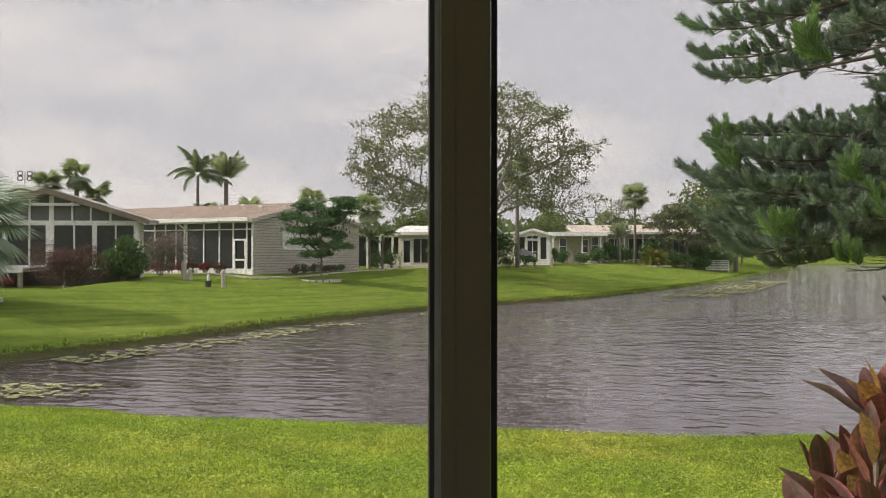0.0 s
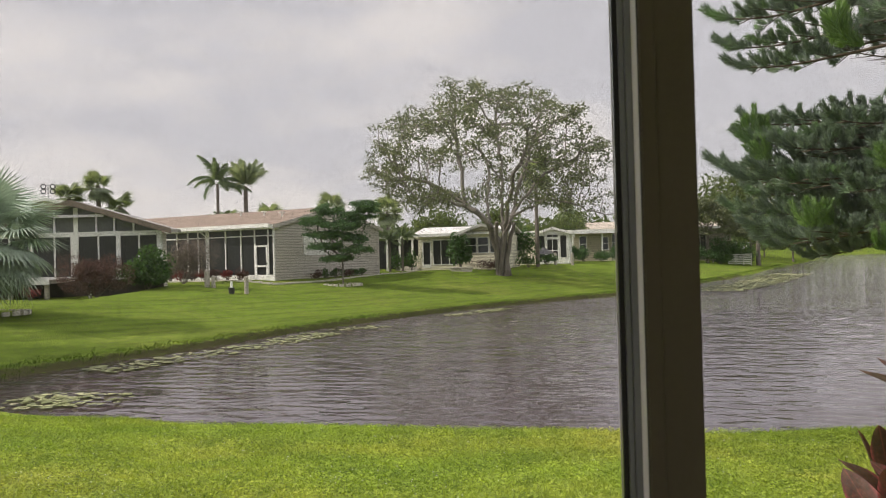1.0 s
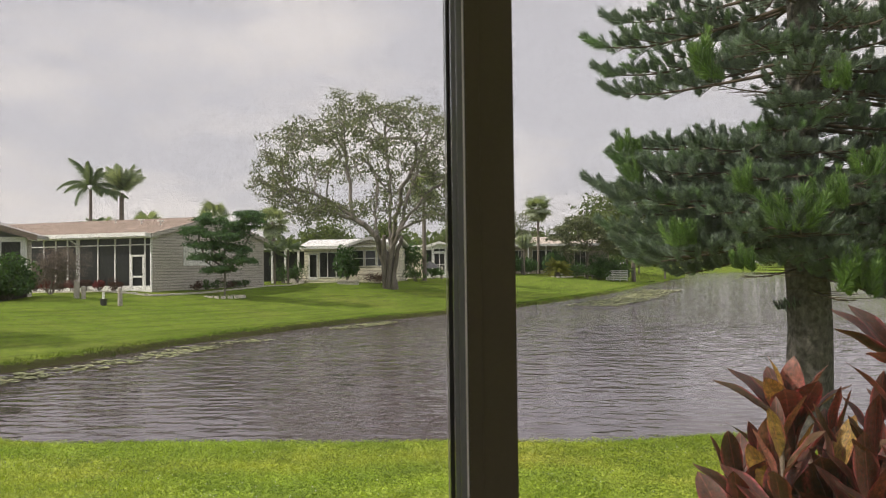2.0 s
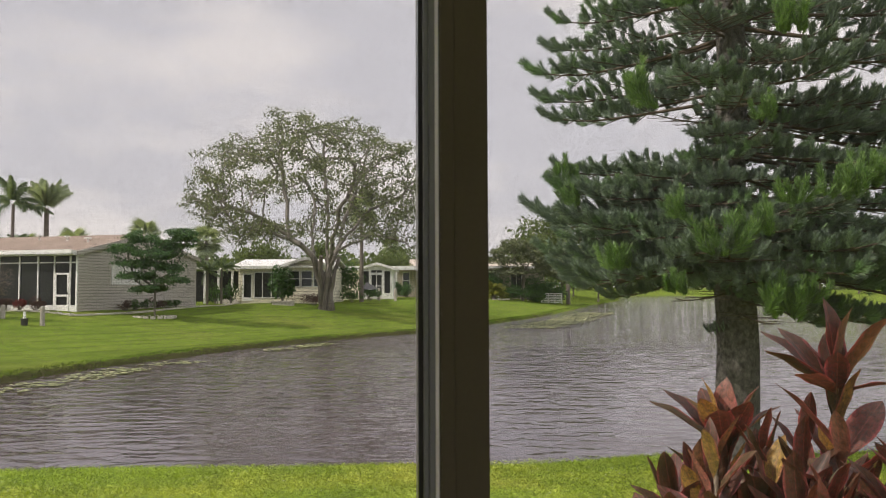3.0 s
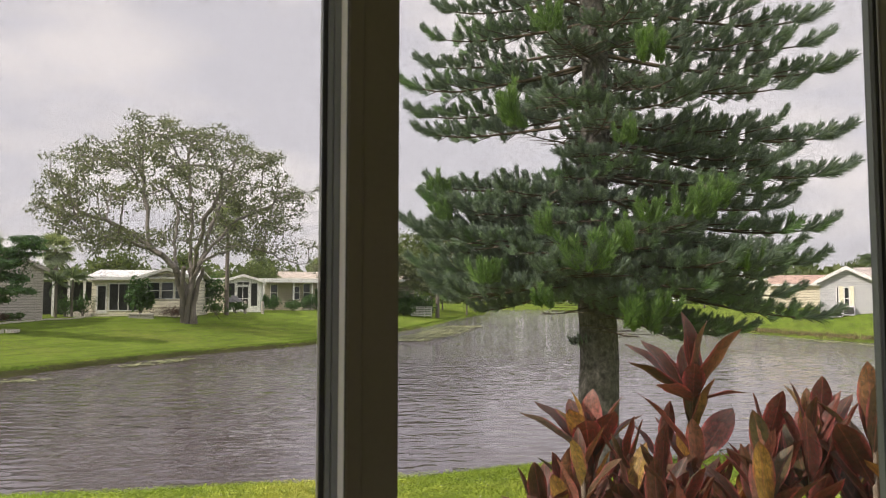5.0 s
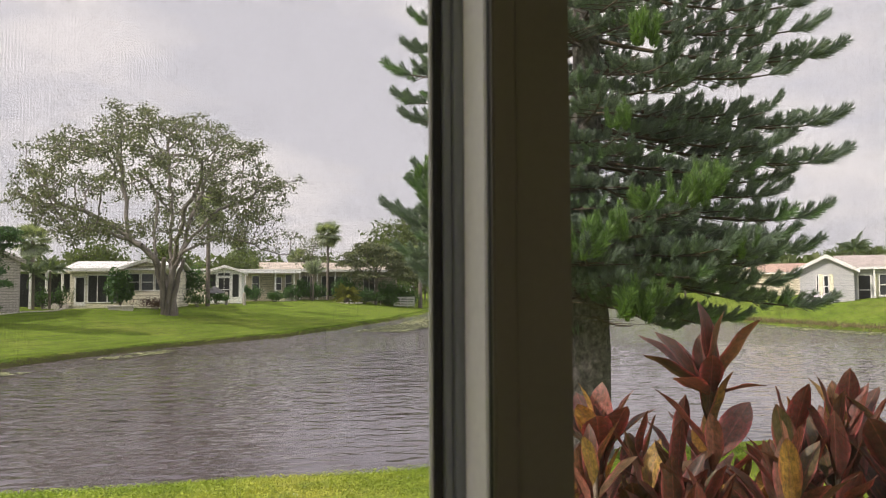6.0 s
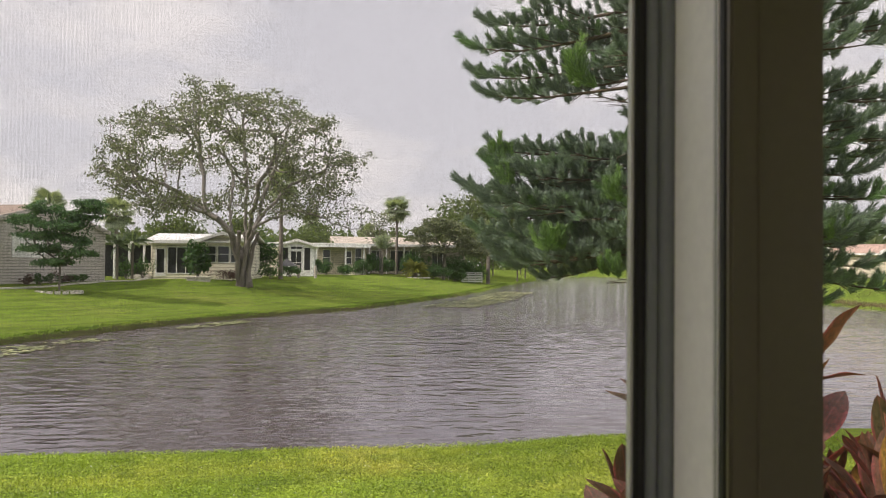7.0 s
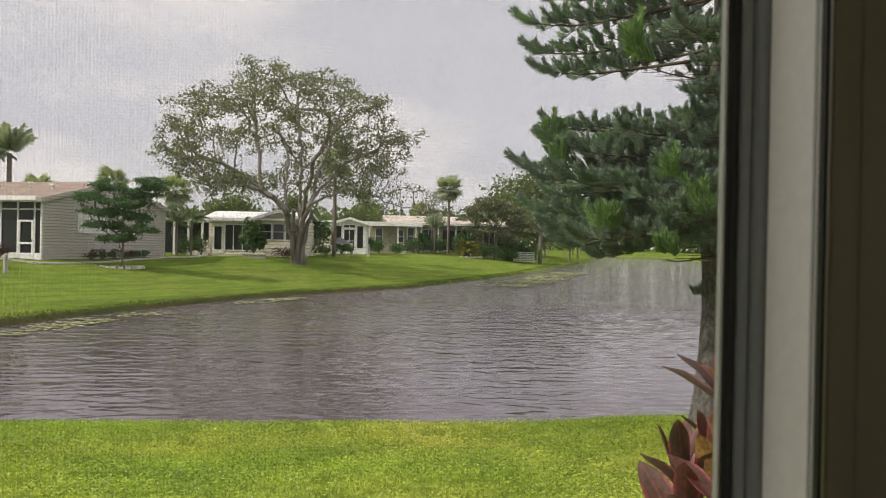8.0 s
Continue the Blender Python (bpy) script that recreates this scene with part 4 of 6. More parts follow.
# tan house with flat white roof, then one with a brown roof
h5 = thing("house", (4.1, 84.8, 1.05), "tan house with a flat white porch roof on slim posts", "house")
bm = wall_holes(bmesh.new(), 0, 5.75, -0.1, 3.0, [(0.85, 1.7, 0.9, 2.75), (3.3, 4.1, 1.1, 2.6), (4.45, 5.25, 0.9, 2.9)], 1.5, 1.65)
part("wall", bm, M["siding_tan_shaded"], h5)
for spec in ((0, 0.15, 1.65, 10, -0.1, 3.0), (5.6, 5.75, 1.65, 10, -0.1, 3.0), (0.15, 5.6, 9.85, 10, -0.1, 3.0)):
    part("wall", boxes(spec), M["siding_tan_shaded"], h5)
bm = prism(bmesh.new(), [(-0.2, 3.0), (10.4, 3.45), (10.4, 3.7), (-0.2, 3.35)], -0.1, 6.0)
bmesh.ops.transform(bm, matrix=Matrix(((0, 1, 0, 0), (1, 0, 0, 0), (0, 0, 1, 0), (0, 0, 0, 1))), verts=bm.verts)
bmesh.ops.recalc_face_normals(bm, faces=bm.faces)
rf = part("roof", bm, M["white_metal"], h5)
part("gutter", boxes((-0.1, 6.0, -0.31, -0.205, 2.95, 3.4)), M["white_paint"], rf)
for x in (0.1, 3.3, 5.3):
    part("post", boxes((x - 0.07, x + 0.07, 0.0, 0.14, -0.1, 3.0)), M["white_paint"], h5)
part("porch_wall", boxes((3.4, 4.3, 0.02, 0.12, -0.1, 0.95)), M["siding_cream"], h5)
part("step", boxes((4.4, 5.3, -0.5, 0.5, -0.1, 0.2), (4.4, 5.3, -0.1, 0.9, 0.2, 0.4)), M["concrete"], h5)
for x0, x1, z0, z1 in ((0.85, 1.7, 0.9, 2.75), (3.3, 4.1, 1.1, 2.6), (4.45, 5.25, 0.9, 2.9)):
    opening(h5, "window", x0, x1, z0, z1, 1, 2, 1.5)
h6 = thing("house", (7.3, 98.0, 1.0), "long low house with a pale brown roof and a dark porch", "house")
bm = wall_holes(bmesh.new(), 0, 17.0, -0.2, 3.6, [(1.0, 2.4, 0.9, 2.8), (4.5, 6.0, 0.3, 3.0), (7.0, 10.4, 0.3, 3.0), (12.5, 14.0, 0.9, 2.8)], 0, 0.15)
part("wall", bm, M["siding_tan_shaded"], h6)
for spec in ((0, 0.15, 0.15, 8, -0.2, 3.6), (16.85, 17.0, 0.15, 8, -0.2, 3.6), (0.15, 16.85, 7.85, 8, -0.2, 3.6)):
    part("wall", boxes(spec), M["siding_tan_shaded"], h6)
bm = prism(bmesh.new(), [(-0.9, 3.75), (4.0, 4.85), (8.9, 3.75), (8.9, 3.6), (-0.9, 3.6)], -0.5, 17.5)
bmesh.ops.transform(bm, matrix=Matrix(((0, 1, 0, 0), (1, 0, 0, 0), (0, 0, 1, 0), (0, 0, 0, 1))), verts=bm.verts)
bmesh.ops.recalc_face_normals(bm, faces=bm.faces)
rf = part("roof", bm, M["roof_pale"], h6)
part("gutter", boxes((-0.5, 17.5, -1.0, -0.905, 3.5, 3.8)), M["white_paint"], rf)
for x in (4.2, 6.4, 8.7, 10.7):
    part("post", boxes((x - 0.07, x + 0.07, -0.8, -0.66, -0.2, 3.6)), M["white_paint"], h6)
for x0, x1, z0, z1, nx in ((1.0, 2.4, 0.9, 2.8, 2), (4.5, 6.0, 0.3, 3.0, 2), (7.0, 10.4, 0.3, 3.0, 4), (12.5, 14.0, 0.9, 2.8, 2)):
    opening(h6, "screen", x0, x1, z0, z1, nx, 1)


def rail_fence(at, rz, length, height, rails, gap, mat, label, group=""):
    f = thing("fence", at, label, "fence", group, rz=rz)
    n = int(length / gap)
    for i in range(n + 1):
        x = length * i / n
        part("post", boxes((x - 0.05, x + 0.05, -0.05, 0.05, -0.1, height)), mat, f)
    for i in range(rails):
        z = height * (i + 0.7) / rails
        part("rail", boxes((0.0, length, 0.052, 0.09, z - 0.06, z + 0.06)), mat, f)


rail_fence((19.5, 95.0, on_ground(20.5, 95.0)), -6, 2.8, 1.1, 3, 0.9, M["post_wood"], "weathered timber rail fence by the far bank")
rail_fence((23.2, 95.2, on_ground(24.0, 95.2)), -8, 2.6, 1.3, 6, 0.85, M["white_paint"], "white board fence by the far bank")

# white gabled house across the water
RZ7 = -46.0
h7 = thing("house", (44.7, 48.7, 0.68), "white-sided house with a low gable, shutters and a small porch", "house", rz=RZ7)
h7.scale = (1.18, 1.18, 1.3)
E7, R7, W7 = 2.2, 0.75, 3.2
bm = wall_holes(bmesh.new(), 0, W7, -0.4, E7, [(0.95, 1.15, 0.85, 1.9), (1.4, 1.75, 0.5, 1.85)], 0, 0.14)
part("wall", bm, M["siding_white"], h7)
part("gable", prism(bmesh.new(), [(0, E7), (W7, E7), (W7 / 2, E7 + R7)], 0, 0.14), M["siding_white"], h7)
part("wall", boxes((0, 0.14, 0.14, 8.0, -0.4, E7)), M["siding_white"], h7)
part("wall", boxes((0.14, 9.0, 7.86, 8.0, -0.4, E7)), M["siding_white"], h7)
bm = wall_holes(bmesh.new(), W7, 9.0, -0.4, E7, [(3.35, 4.2, 0.0, 1.9), (4.6, 5.5, 0.6, 1.9), (6.4, 7.4, 0.6, 1.9)], 1.2, 1.34)
part("wall", bm, M["siding_white"], h7)
part("wall", boxes((W7 - 0.14, W7, 0.14, 1.2, -0.4, E7)), M["siding_white"], h7)
part("wall", boxes((8.86, 9.0, 1.34, 7.86, -0.4, E7)), M["siding_white"], h7)
for sg in (-1, 1):
    ex = -0.35 if sg < 0 else W7 + 0.35
    ez = E7 - R7 / (W7 / 2) * 0.35
    rf = part("roof", prism(bmesh.new(), [(W7 / 2, E7 + R7 + 0.02), (ex, ez + 0.02), (ex, ez + 0.12), (W7 / 2, E7 + R7 + 0.12)], -0.3, 4.0), M["shingle_grey"], h7)
    part("fascia", prism(bmesh.new(), [(W7 / 2, E7 + R7 - 0.08), (ex, ez - 0.08), (ex, ez + 0.14), (W7 / 2, E7 + R7 + 0.14)], -0.34, -0.304), M["white_paint"], rf)
bm = bmesh.new()
rv = [bm.verts.new(p) for p in ((1.9, 0.9, E7), (9.4, 0.9, E7), (9.4, 4.4, E7 + 0.82), (1.9, 4.4, E7 + 0.82), (1.9, 0.9, E7 + 0.12), (9.4, 0.9, E7 + 0.12), (9.4, 4.4, E7 + 0.94), (1.9, 4.4, E7 + 0.94))]
for q in ((0, 1, 2, 3), (4, 7, 6, 5), (0, 4, 5, 1), (1, 5, 6, 2), (2, 6, 7, 3), (3, 7, 4, 0)):
    bm.faces.new([rv[i] for i in q])
part("roof", bm, surface("pale_shingle", (0.32, 0.275, 0.25), (0.4, 0.35, 0.32), 0.85, 0, 1, 14, 0.4, 0.02), h7, "pale pinkish shingle roof")
part("gutter", boxes((W7 + 0.3, 9.4, 0.78, 0.89, E7 - 0.02, E7 + 0.12)), M["white_paint"], h7)
for x0, x1, z0, z1, y in ((0.95, 1.15, 0.85, 1.9, 0), (1.4, 1.75, 0.5, 1.85, 0), (4.6, 5.5, 0.6, 1.9, 1.2), (6.4, 7.4, 0.6, 1.9, 1.2)):
    opening(h7, "window", x0, x1, z0, z1, 1, 2, y)
for x, y in ((1.27, 0), (1.88, 0), (4.46, 1.2), (5.64, 1.2)):
    part("shutter", boxes((x - 0.12, x + 0.12, y - 0.04, y - 0.005, 0.5, 1.9)), M["shutter"], h7, "cream louvred shutter")
opening(h7, "door", 3.35, 4.2, 0.0, 1.9, 1, 2, 1.2)
part("porch_post", boxes((4.3, 4.4, 0.85, 0.95, -0.4, E7)), M["white_paint"], h7)
part("porch_slab", boxes((W7, 5.0, 0.9, 1.2, -0.4, 0.0)), M["concrete"], h7)
for k, (x, z) in enumerate(((0.2, 0.35), (0.9, 0.55))):
    ac = thing("air_conditioner", (44.7 + x * 0.8 + 0.3, 48.7 - 1.0 - x * 0.9, on_ground(44.7 + x * 0.8 + 0.3, 48.7 - 1.0 - x * 0.9)), "grey metal outdoor air conditioner beside the house", "air conditioner", "units by the white house", rz=RZ7)
    part("casing", boxes((-0.4, 0.4, -0.35, 0.35, 0, 0.75), bevel=0.03), M["liner"], ac)
    part("grille", boxes((-0.33, 0.33, -0.375, -0.352, 0.1, 0.62)), M["iron"], ac)

gable_house("house", (58.8, 59.0, 1.35), 46, 8, 8, 2.3, 0.9, 4, M["siding_tan"], M["shingle_red"], "beige house with a red tile roof across the pond", [("window", 2.0, 3.2, 0.7, 1.9, 2, 1), ("window", 5.2, 6.4, 0.7, 1.9, 2, 1)], 0.4)
gable_house("house", (60.0, 80.0, 1.3), -38, 9, 8, 2.5, 0.9, 4.5, M["siding_cream"], M["white_metal"], "cream house with a white metal roof across the pond", [("window", 2.0, 3.4, 0.7, 1.9, 2, 1), ("window", 5.6, 7.0, 0.7, 1.9, 2, 1)], 0.4)


# ---- the Norfolk pine ----
PINE = (4.94, 9.04)
PINE_Z = on_ground(*PINE)


def foxtail(rng, length, n, fat=1.0):
    """A plump tuft along +x that turns up: needles lying forward round a curved shoot."""
    s = rng.uniform(0.0, 1.0, n)
    t = np.stack([np.ones(n), np.zeros(n), 0.6 * s], 1)
    t /= np.linalg.norm(t, axis=1, keepdims=True)
    a = rng.uniform(0, 2 * np.pi, n)
    side = np.stack([-0.6 * s * np.sin(a), np.cos(a), np.sin(a)], 1)
    d = t + side * rng.uniform(0.25, 0.8, n)[:, None]
    d /= np.linalg.norm(d, axis=1, keepdims=True)
    ln = (0.108 * fat * rng.uniform(0.75, 1.15, n) * (1 - 0.45 * s ** 2))[:, None]
    c = np.stack([s * length, np.zeros(n), 0.3 * length * s ** 2], 1) + side * 0.012
    w = np.cross(d, rng.normal(size=(n, 3)))
    w /= np.linalg.norm(w, axis=1, keepdims=True)
    v = np.stack([c - w * 0.0075, c + w * 0.0075, c + d * ln], 1)
    return v.reshape(-1, 3)


def pine_branch(seed, sag=0.2, upturn=0.2, gap=0.3, reach=0.78):
    """One bough 3 m along +x: a sagging woody stem that turns up at its end, side branchlets, tufts that stand on them, and a plume at the tip."""
    rng = np.random.default_rng(seed)
    n = 22
    s = np.linspace(0, 1, n)
    wob = rng.normal(0, 0.03, n).cumsum() * 0.35
    line = np.stack([s * 3.0, wob * s, -2 * sag * s * (1 - 0.5 * s) + upturn * (np.maximum(0, s - 0.7) / 0.3) ** 1.8], 1)
    stem_v, stem_f, vs = [], [], []
    an = np.arange(6) / 6 * 2 * np.pi
    k = np.arange(6)

    def tube(path, r0, r1):
        base = sum(len(q) for q in stem_v)
        m = len(path)
        for i, p in enumerate(path):
            q = r0 + (r1 - r0) * i / (m - 1)
            stem_v.append(p + np.stack([0 * an, np.cos(an) * q, np.sin(an) * q], 1))
        for i in range(m - 1):
            stem_f.append(base + np.stack([k + i * 6, (k + 1) % 6 + i * 6, (k + 1) % 6 + i * 6 + 6, k + i * 6 + 6], 1))

    def tuft(base, az, el, ln, fat=1.0):
        q = foxtail(rng, ln, int(195 * ln / 0.45) + 14, fat * 1.2)
        ce, se = np.cos(el), np.sin(el)
        q = np.stack([q[:, 0] * ce - q[:, 2] * se, q[:, 1], q[:, 0] * se + q[:, 2] * ce], 1)
        ca, sa = np.cos(az), np.sin(az)
        vs.append(np.stack([q[:, 0] * ca - q[:, 1] * sa, q[:, 0] * sa + q[:, 1] * ca, q[:, 2]], 1) + base)

    def on_stem(t):
        return np.array([np.interp(t, s, line[:, j]) for j in range(3)])

    tube(line, 0.034, 0.008)
    # the plume at the tip, a little apart from the rest
    tuft(on_stem(0.94), 0.0, 0.16, 0.5, 1.3)
    tuft(on_stem(0.96), 0.05, 0.3, 0.42, 1.3)
    tuft(on_stem(0.93), rng.uniform(-0.35, 0.35), 0.5, 0.3, 0.95)
    t = gap
    i = 0
    while t < 0.89:
        side = 1 if i % 2 else -1
        for _ in range(2):
            tuft(on_stem(t + rng.uniform(-0.02, 0.02)) + np.array([0, 0, 0.02]), rng.normal(0, 0.7), rng.uniform(0.35, 1.15), rng.uniform(0.13, 0.24), 0.9)
        far = reach * min(1.0, (1.02 - t) * 2.1) * rng.uniform(0.55, 1.1)
        az = side * rng.uniform(0.75, 1.15)
        d = np.array([math.cos(az), math.sin(az), rng.uniform(-0.12, 0.06)])
        o = on_stem(t)
        tube([o, o + d * far * 0.5, o + d * far], 0.012, 0.006)
        tuft(o + d * far, az * rng.uniform(0.4, 1.2), rng.uniform(0.0, 0.5), rng.uniform(0.24, 0.36), 1.0)
        for q in (0.22, 0.42, 0.62, 0.82):
            if far * q > 0.12:
                tuft(o + d * far * q + np.array([0, 0, 0.02]), az * rng.uniform(0.0, 1.6), rng.uniform(0.2, 1.05), rng.uniform(0.14, 0.24), 0.95)
        t += rng.uniform(0.05, 0.085)
        i += 1
    v = np.concatenate(vs)
    return mesh_np("branch", np.concatenate(stem_v), np.concatenate(stem_f), True), mesh_np("needles", v, np.arange(len(v)).reshape(-1, 3))


def needle_burst(seed):
    """A young shoot cluster about 0.6 m across: plumes that fan out from the end of a short bough."""
    rng = np.random.default_rng(seed)
    vs = []
    for i in range(9):
        q = foxtail(rng, rng.uniform(0.26, 0.4), 190, 1.15)
        el, az = rng.uniform(0.35, 1.3), rng.uniform(-1.5, 1.5)
        q = np.stack([q[:, 0] * np.cos(el) - q[:, 2] * np.sin(el), q[:, 1], q[:, 0] * np.sin(el) + q[:, 2] * np.cos(el)], 1)
        q = np.stack([q[:, 0] * np.cos(az) - q[:, 1] * np.sin(az), q[:, 0] * np.sin(az) + q[:, 1] * np.cos(az), q[:, 2]], 1)
        vs.append(q + np.array([rng.uniform(-0.22, 0.05), rng.uniform(-0.14, 0.14), rng.uniform(-0.05, 0.05)]))
    v = np.concatenate(vs)
    return mesh_np("young_lit_needles", v, np.arange(len(v)).reshape(-1, 3))


pine = thing("pine_tree", (*PINE, PINE_Z), "tall dark green Norfolk pine with upturned boughs on the bank", "tree")
tp = np.array([[0.03 * math.sin(i * 0.7), 0.03 * math.cos(i * 0.9), i * 0.5] for i in range(24)])
tv, tf = [], []
for i, p in enumerate(tp):
    rr = 0.30 * (1 - i / 25) ** 0.8 + (0.09 if i == 0 else 0.0)
    for j in range(20):
        a = j / 20 * 2 * math.pi
        q = rr * (1 + 0.05 * math.sin(a * 5 + i) + 0.03 * math.sin(a * 9 - 2 * i))
        tv.append((p[0] + q * math.cos(a), p[1] + q * math.sin(a), p[2] - (0.15 if i == 0 else 0)))
for i, j in itertools.product(range(23), range(20)):
    tf.append((i * 20 + j, i * 20 + (j + 1) % 20, i * 20 + 20 + (j + 1) % 20, i * 20 + 20 + j))
link_mesh("trunk", mesh_np("trunk", tv, tf, True), M["bark_pine"], pine, "rough grey trunk")
SAG = (0.3, 0.2, 0.36, 0.3, 0.14, 0.42, 0.24, 0.16)
KINDS = [pine_branch(40 + i, SAG[i], u, g) for i, (u, g) in enumerate(((0.1, 0.3), (0.13, 0.36), (0.09, 0.3), (0.08, 0.26), (0.12, 0.45), (0.13, 0.32), (0.08, 0.1), (0.06, 0.14)))]


def bough(z, az, length, kind, tilt=0.0, fresh=False):
    sc = length / 3.0
    wood, needles = KINDS[kind % len(KINDS)]
    br = link_mesh("branch", wood, M["twig"], pine)
    br.matrix_basis = pose(0, 0, z - PINE_Z, 0, -tilt, az) @ Matrix.Diagonal((sc, 0.35 + 0.65 * sc, 0.4 + 0.6 * sc, 1))
    link_mesh("needles", needles, M["needle"], br)


# boughs that stand out on both flanks: height of the tip, bearing, length, kind, tilt
for z, az, ln, k, tilt in ((6.45, 150, 2.2, 1, 2), (6.0, 155, 2.3, 0, 2), (5.62, 150, 2.45, 1, 0), (5.25, 154, 2.65, 5, 1), (4.88, 149, 2.6, 1, 0), (4.5, 156, 2.4, 4, -2),
                           (3.78, 156, 2.25, 3, 4), (3.6, 140, 2.0, 0, 3), (3.45, 170, 2.3, 2, 2), (3.2, 153, 2.7, 1, 0), (3.0, 168, 2.4, 2, -1), (2.85, 142, 2.4, 3, -2), (2.6, 156, 2.5, 2, -3), (2.4, 145, 2.2, 0, -5), (2.25, 162, 2.2, 3, -7),
                           (6.4, -28, 2.6, 0, -2), (5.93, -25, 2.95, 5, -3), (5.52, -30, 2.92, 0, -3), (5.2, -26, 3.2, 5, -2), (4.9, -35, 2.6, 0, -3), (4.28, -26, 3.2, 5, -3), (3.98, -36, 2.5, 2, -4), (3.76, -27, 3.2, 5, -4),
                           (3.35, -32, 2.45, 3, -2), (3.05, -26, 2.95, 0, -2), (2.75, -38, 2.5, 2, -4), (2.45, -24, 2.4, 3, -6), (2.15, -34, 2.5, 0, -9), (1.88, -26, 3.0, 7, -9), (1.7, -40, 2.0, 6, -12), (1.62, -32, 1.7, 7, -14),
                           (2.15, 252, 2.0, 2, -7), (2.5, 232, 2.2, 3, -4), (2.25, 280, 2.1, 3, -6), (2.3, 208, 1.9, 2, -6), (2.5, 300, 2.3, 3, -5), (3.6, 312, 2.2, 3, -4), (4.4, 322, 2.0, 0, -2),
                           (3.55, 200, 1.7, 6, 2), (3.3, 185, 2.0, 7, 1), (3.1, 225, 1.8, 6, -2), (2.9, 195, 2.1, 6, -2), (2.7, 215, 1.9, 7, -4), (2.75, 265, 1.8, 6, -3), (3.0, 285, 1.8, 7, -2), (3.4, 240, 1.5, 6, 0), (2.5, 180, 2.1, 7, -4), (2.35, 300, 1.9, 6, -6), (2.55, 320, 2.2, 6, -5),
                           (3.6, -18, 2.7, 1, -3), (2.6, -30, 2.8, 6, -4),
                           (5.4, 138, 1.9, 7, 1), (4.7, 140, 1.8, 7, 0), (6.2, 135, 1.8, 6, 2),
                           (4.0, 236, 1.2, 6, -4), (3.8, 264, 1.4, 6, -4), (4.7, 240, 1.2, 6, 0), (3.7, 228, 1.3, 7, -2),
                           (3.3, 130, 1.9, 6, 2), (2.9, 120, 2.1, 7, -1), (2.6, 128, 2.2, 6, -3), (4.75, 222, 1.5, 7, 0), (5.5, 228, 1.4, 6, 2), (5.6, 285, 1.3, 7, 2), (4.2, 330, 2.1, 7, -1), (1.95, 262, 1.1, 6, -20), (1.8, 285, 0.9, 7, -28), (1.9, 275, 0.8, 6, -24), (1.72, 318, 1.5, 6, -18), (2.05, 232, 1.3, 7, -16), (1.55, 338, 1.3, 6, -20), (1.45, 165, 0.36, 7, -12), (2.1, 150, 2.2, 1, -9), (1.95, 168, 1.7, 6, -13), (2.2, 126, 2.2, 7, -8), (2.3, 175, 2.3, 1, -7)):
    bough(z - ln * math.sin(radians(tilt)) + (SAG[k] - 0.18) * ln / 3, az, ln, k, tilt)
# light green shoots, young growth with sunlit clumps painted in: height, bearing, reach, size
BURSTS = [needle_burst(70 + i) for i in range(3)]
for i, (z, az, ln, size) in enumerate(((4.3, 214, 2.0, 1.2), (4.95, 262, 2.0, 1.0), (2.5, 240, 2.1, 1.25), (2.72, 252, 2.0, 0.9), (1.78, 258, 1.9, 1.25), (1.95, 266, 1.8, 0.9), (3.1, 275, 2.2, 1.0), (3.25, 286, 2.1, 0.9), (3.05, 262, 2.0, 0.8),
                                       (3.5, 168, 2.2, 1.0), (3.2, 178, 2.2, 0.8), (5.5, 225, 1.8, 0.9), (2.9, 228, 2.1, 0.8), (5.9, 250, 1.7, 0.9), (2.35, 205, 2.2, 0.9), (4.0, 255, 1.9, 0.7), (2.05, 225, 2.0, 0.7), (2.5, 300, 2.2, 0.8))):
    br = link_mesh("branch", KINDS[6][0], M["twig"], pine)
    br.matrix_basis = pose(0, 0, z - PINE_Z - 0.1, 0, 0, az) @ Matrix.Diagonal((ln / 3.0, 0.6, 0.5, 1))
    tip = link_mesh("needles", BURSTS[i % 3], M["young_lit_needle"], br, "light green young needles with sunlight in their colour")
    a = radians(az)
    tip.matrix_basis = br.matrix_basis.inverted() @ pose(ln * math.cos(a), ln * math.sin(a), z - PINE_Z - 0.12, 0, 0, az) @ Matrix.Diagonal((size, size, size, 1))
prng = random.Random(5)
zz = 2.5
while zz < 11.4:
    ln = 2.5 * (1 - max(0, zz - 6.0) / 6.4)
    many = 8 if zz < 7.0 else 6
    for a in range(many):
        az = (a * 360 / many + zz * 97) % 360
        left, right = abs((az - 153 + 180) % 360 - 180), abs((az + 27 + 180) % 360 - 180)
        if zz < 6.6 and (left < 34 or right < 34):
            continue
        if 3.4 < zz < 4.6 and left < 66 or 4.6 <= zz < 6.4 and left < 50:
            continue
        front = abs((az - 243 + 180) % 360 - 180) < 60
        if front and 3.2 < zz < 7.5 and prng.random() < 0.65:
            continue
        bough(zz + prng.uniform(-0.15, 0.15), az, ln * prng.uniform(0.62, 0.95), prng.randrange(6), prng.uniform(-5, 4))
    zz += 0.38 if zz < 7.0 else 0.5


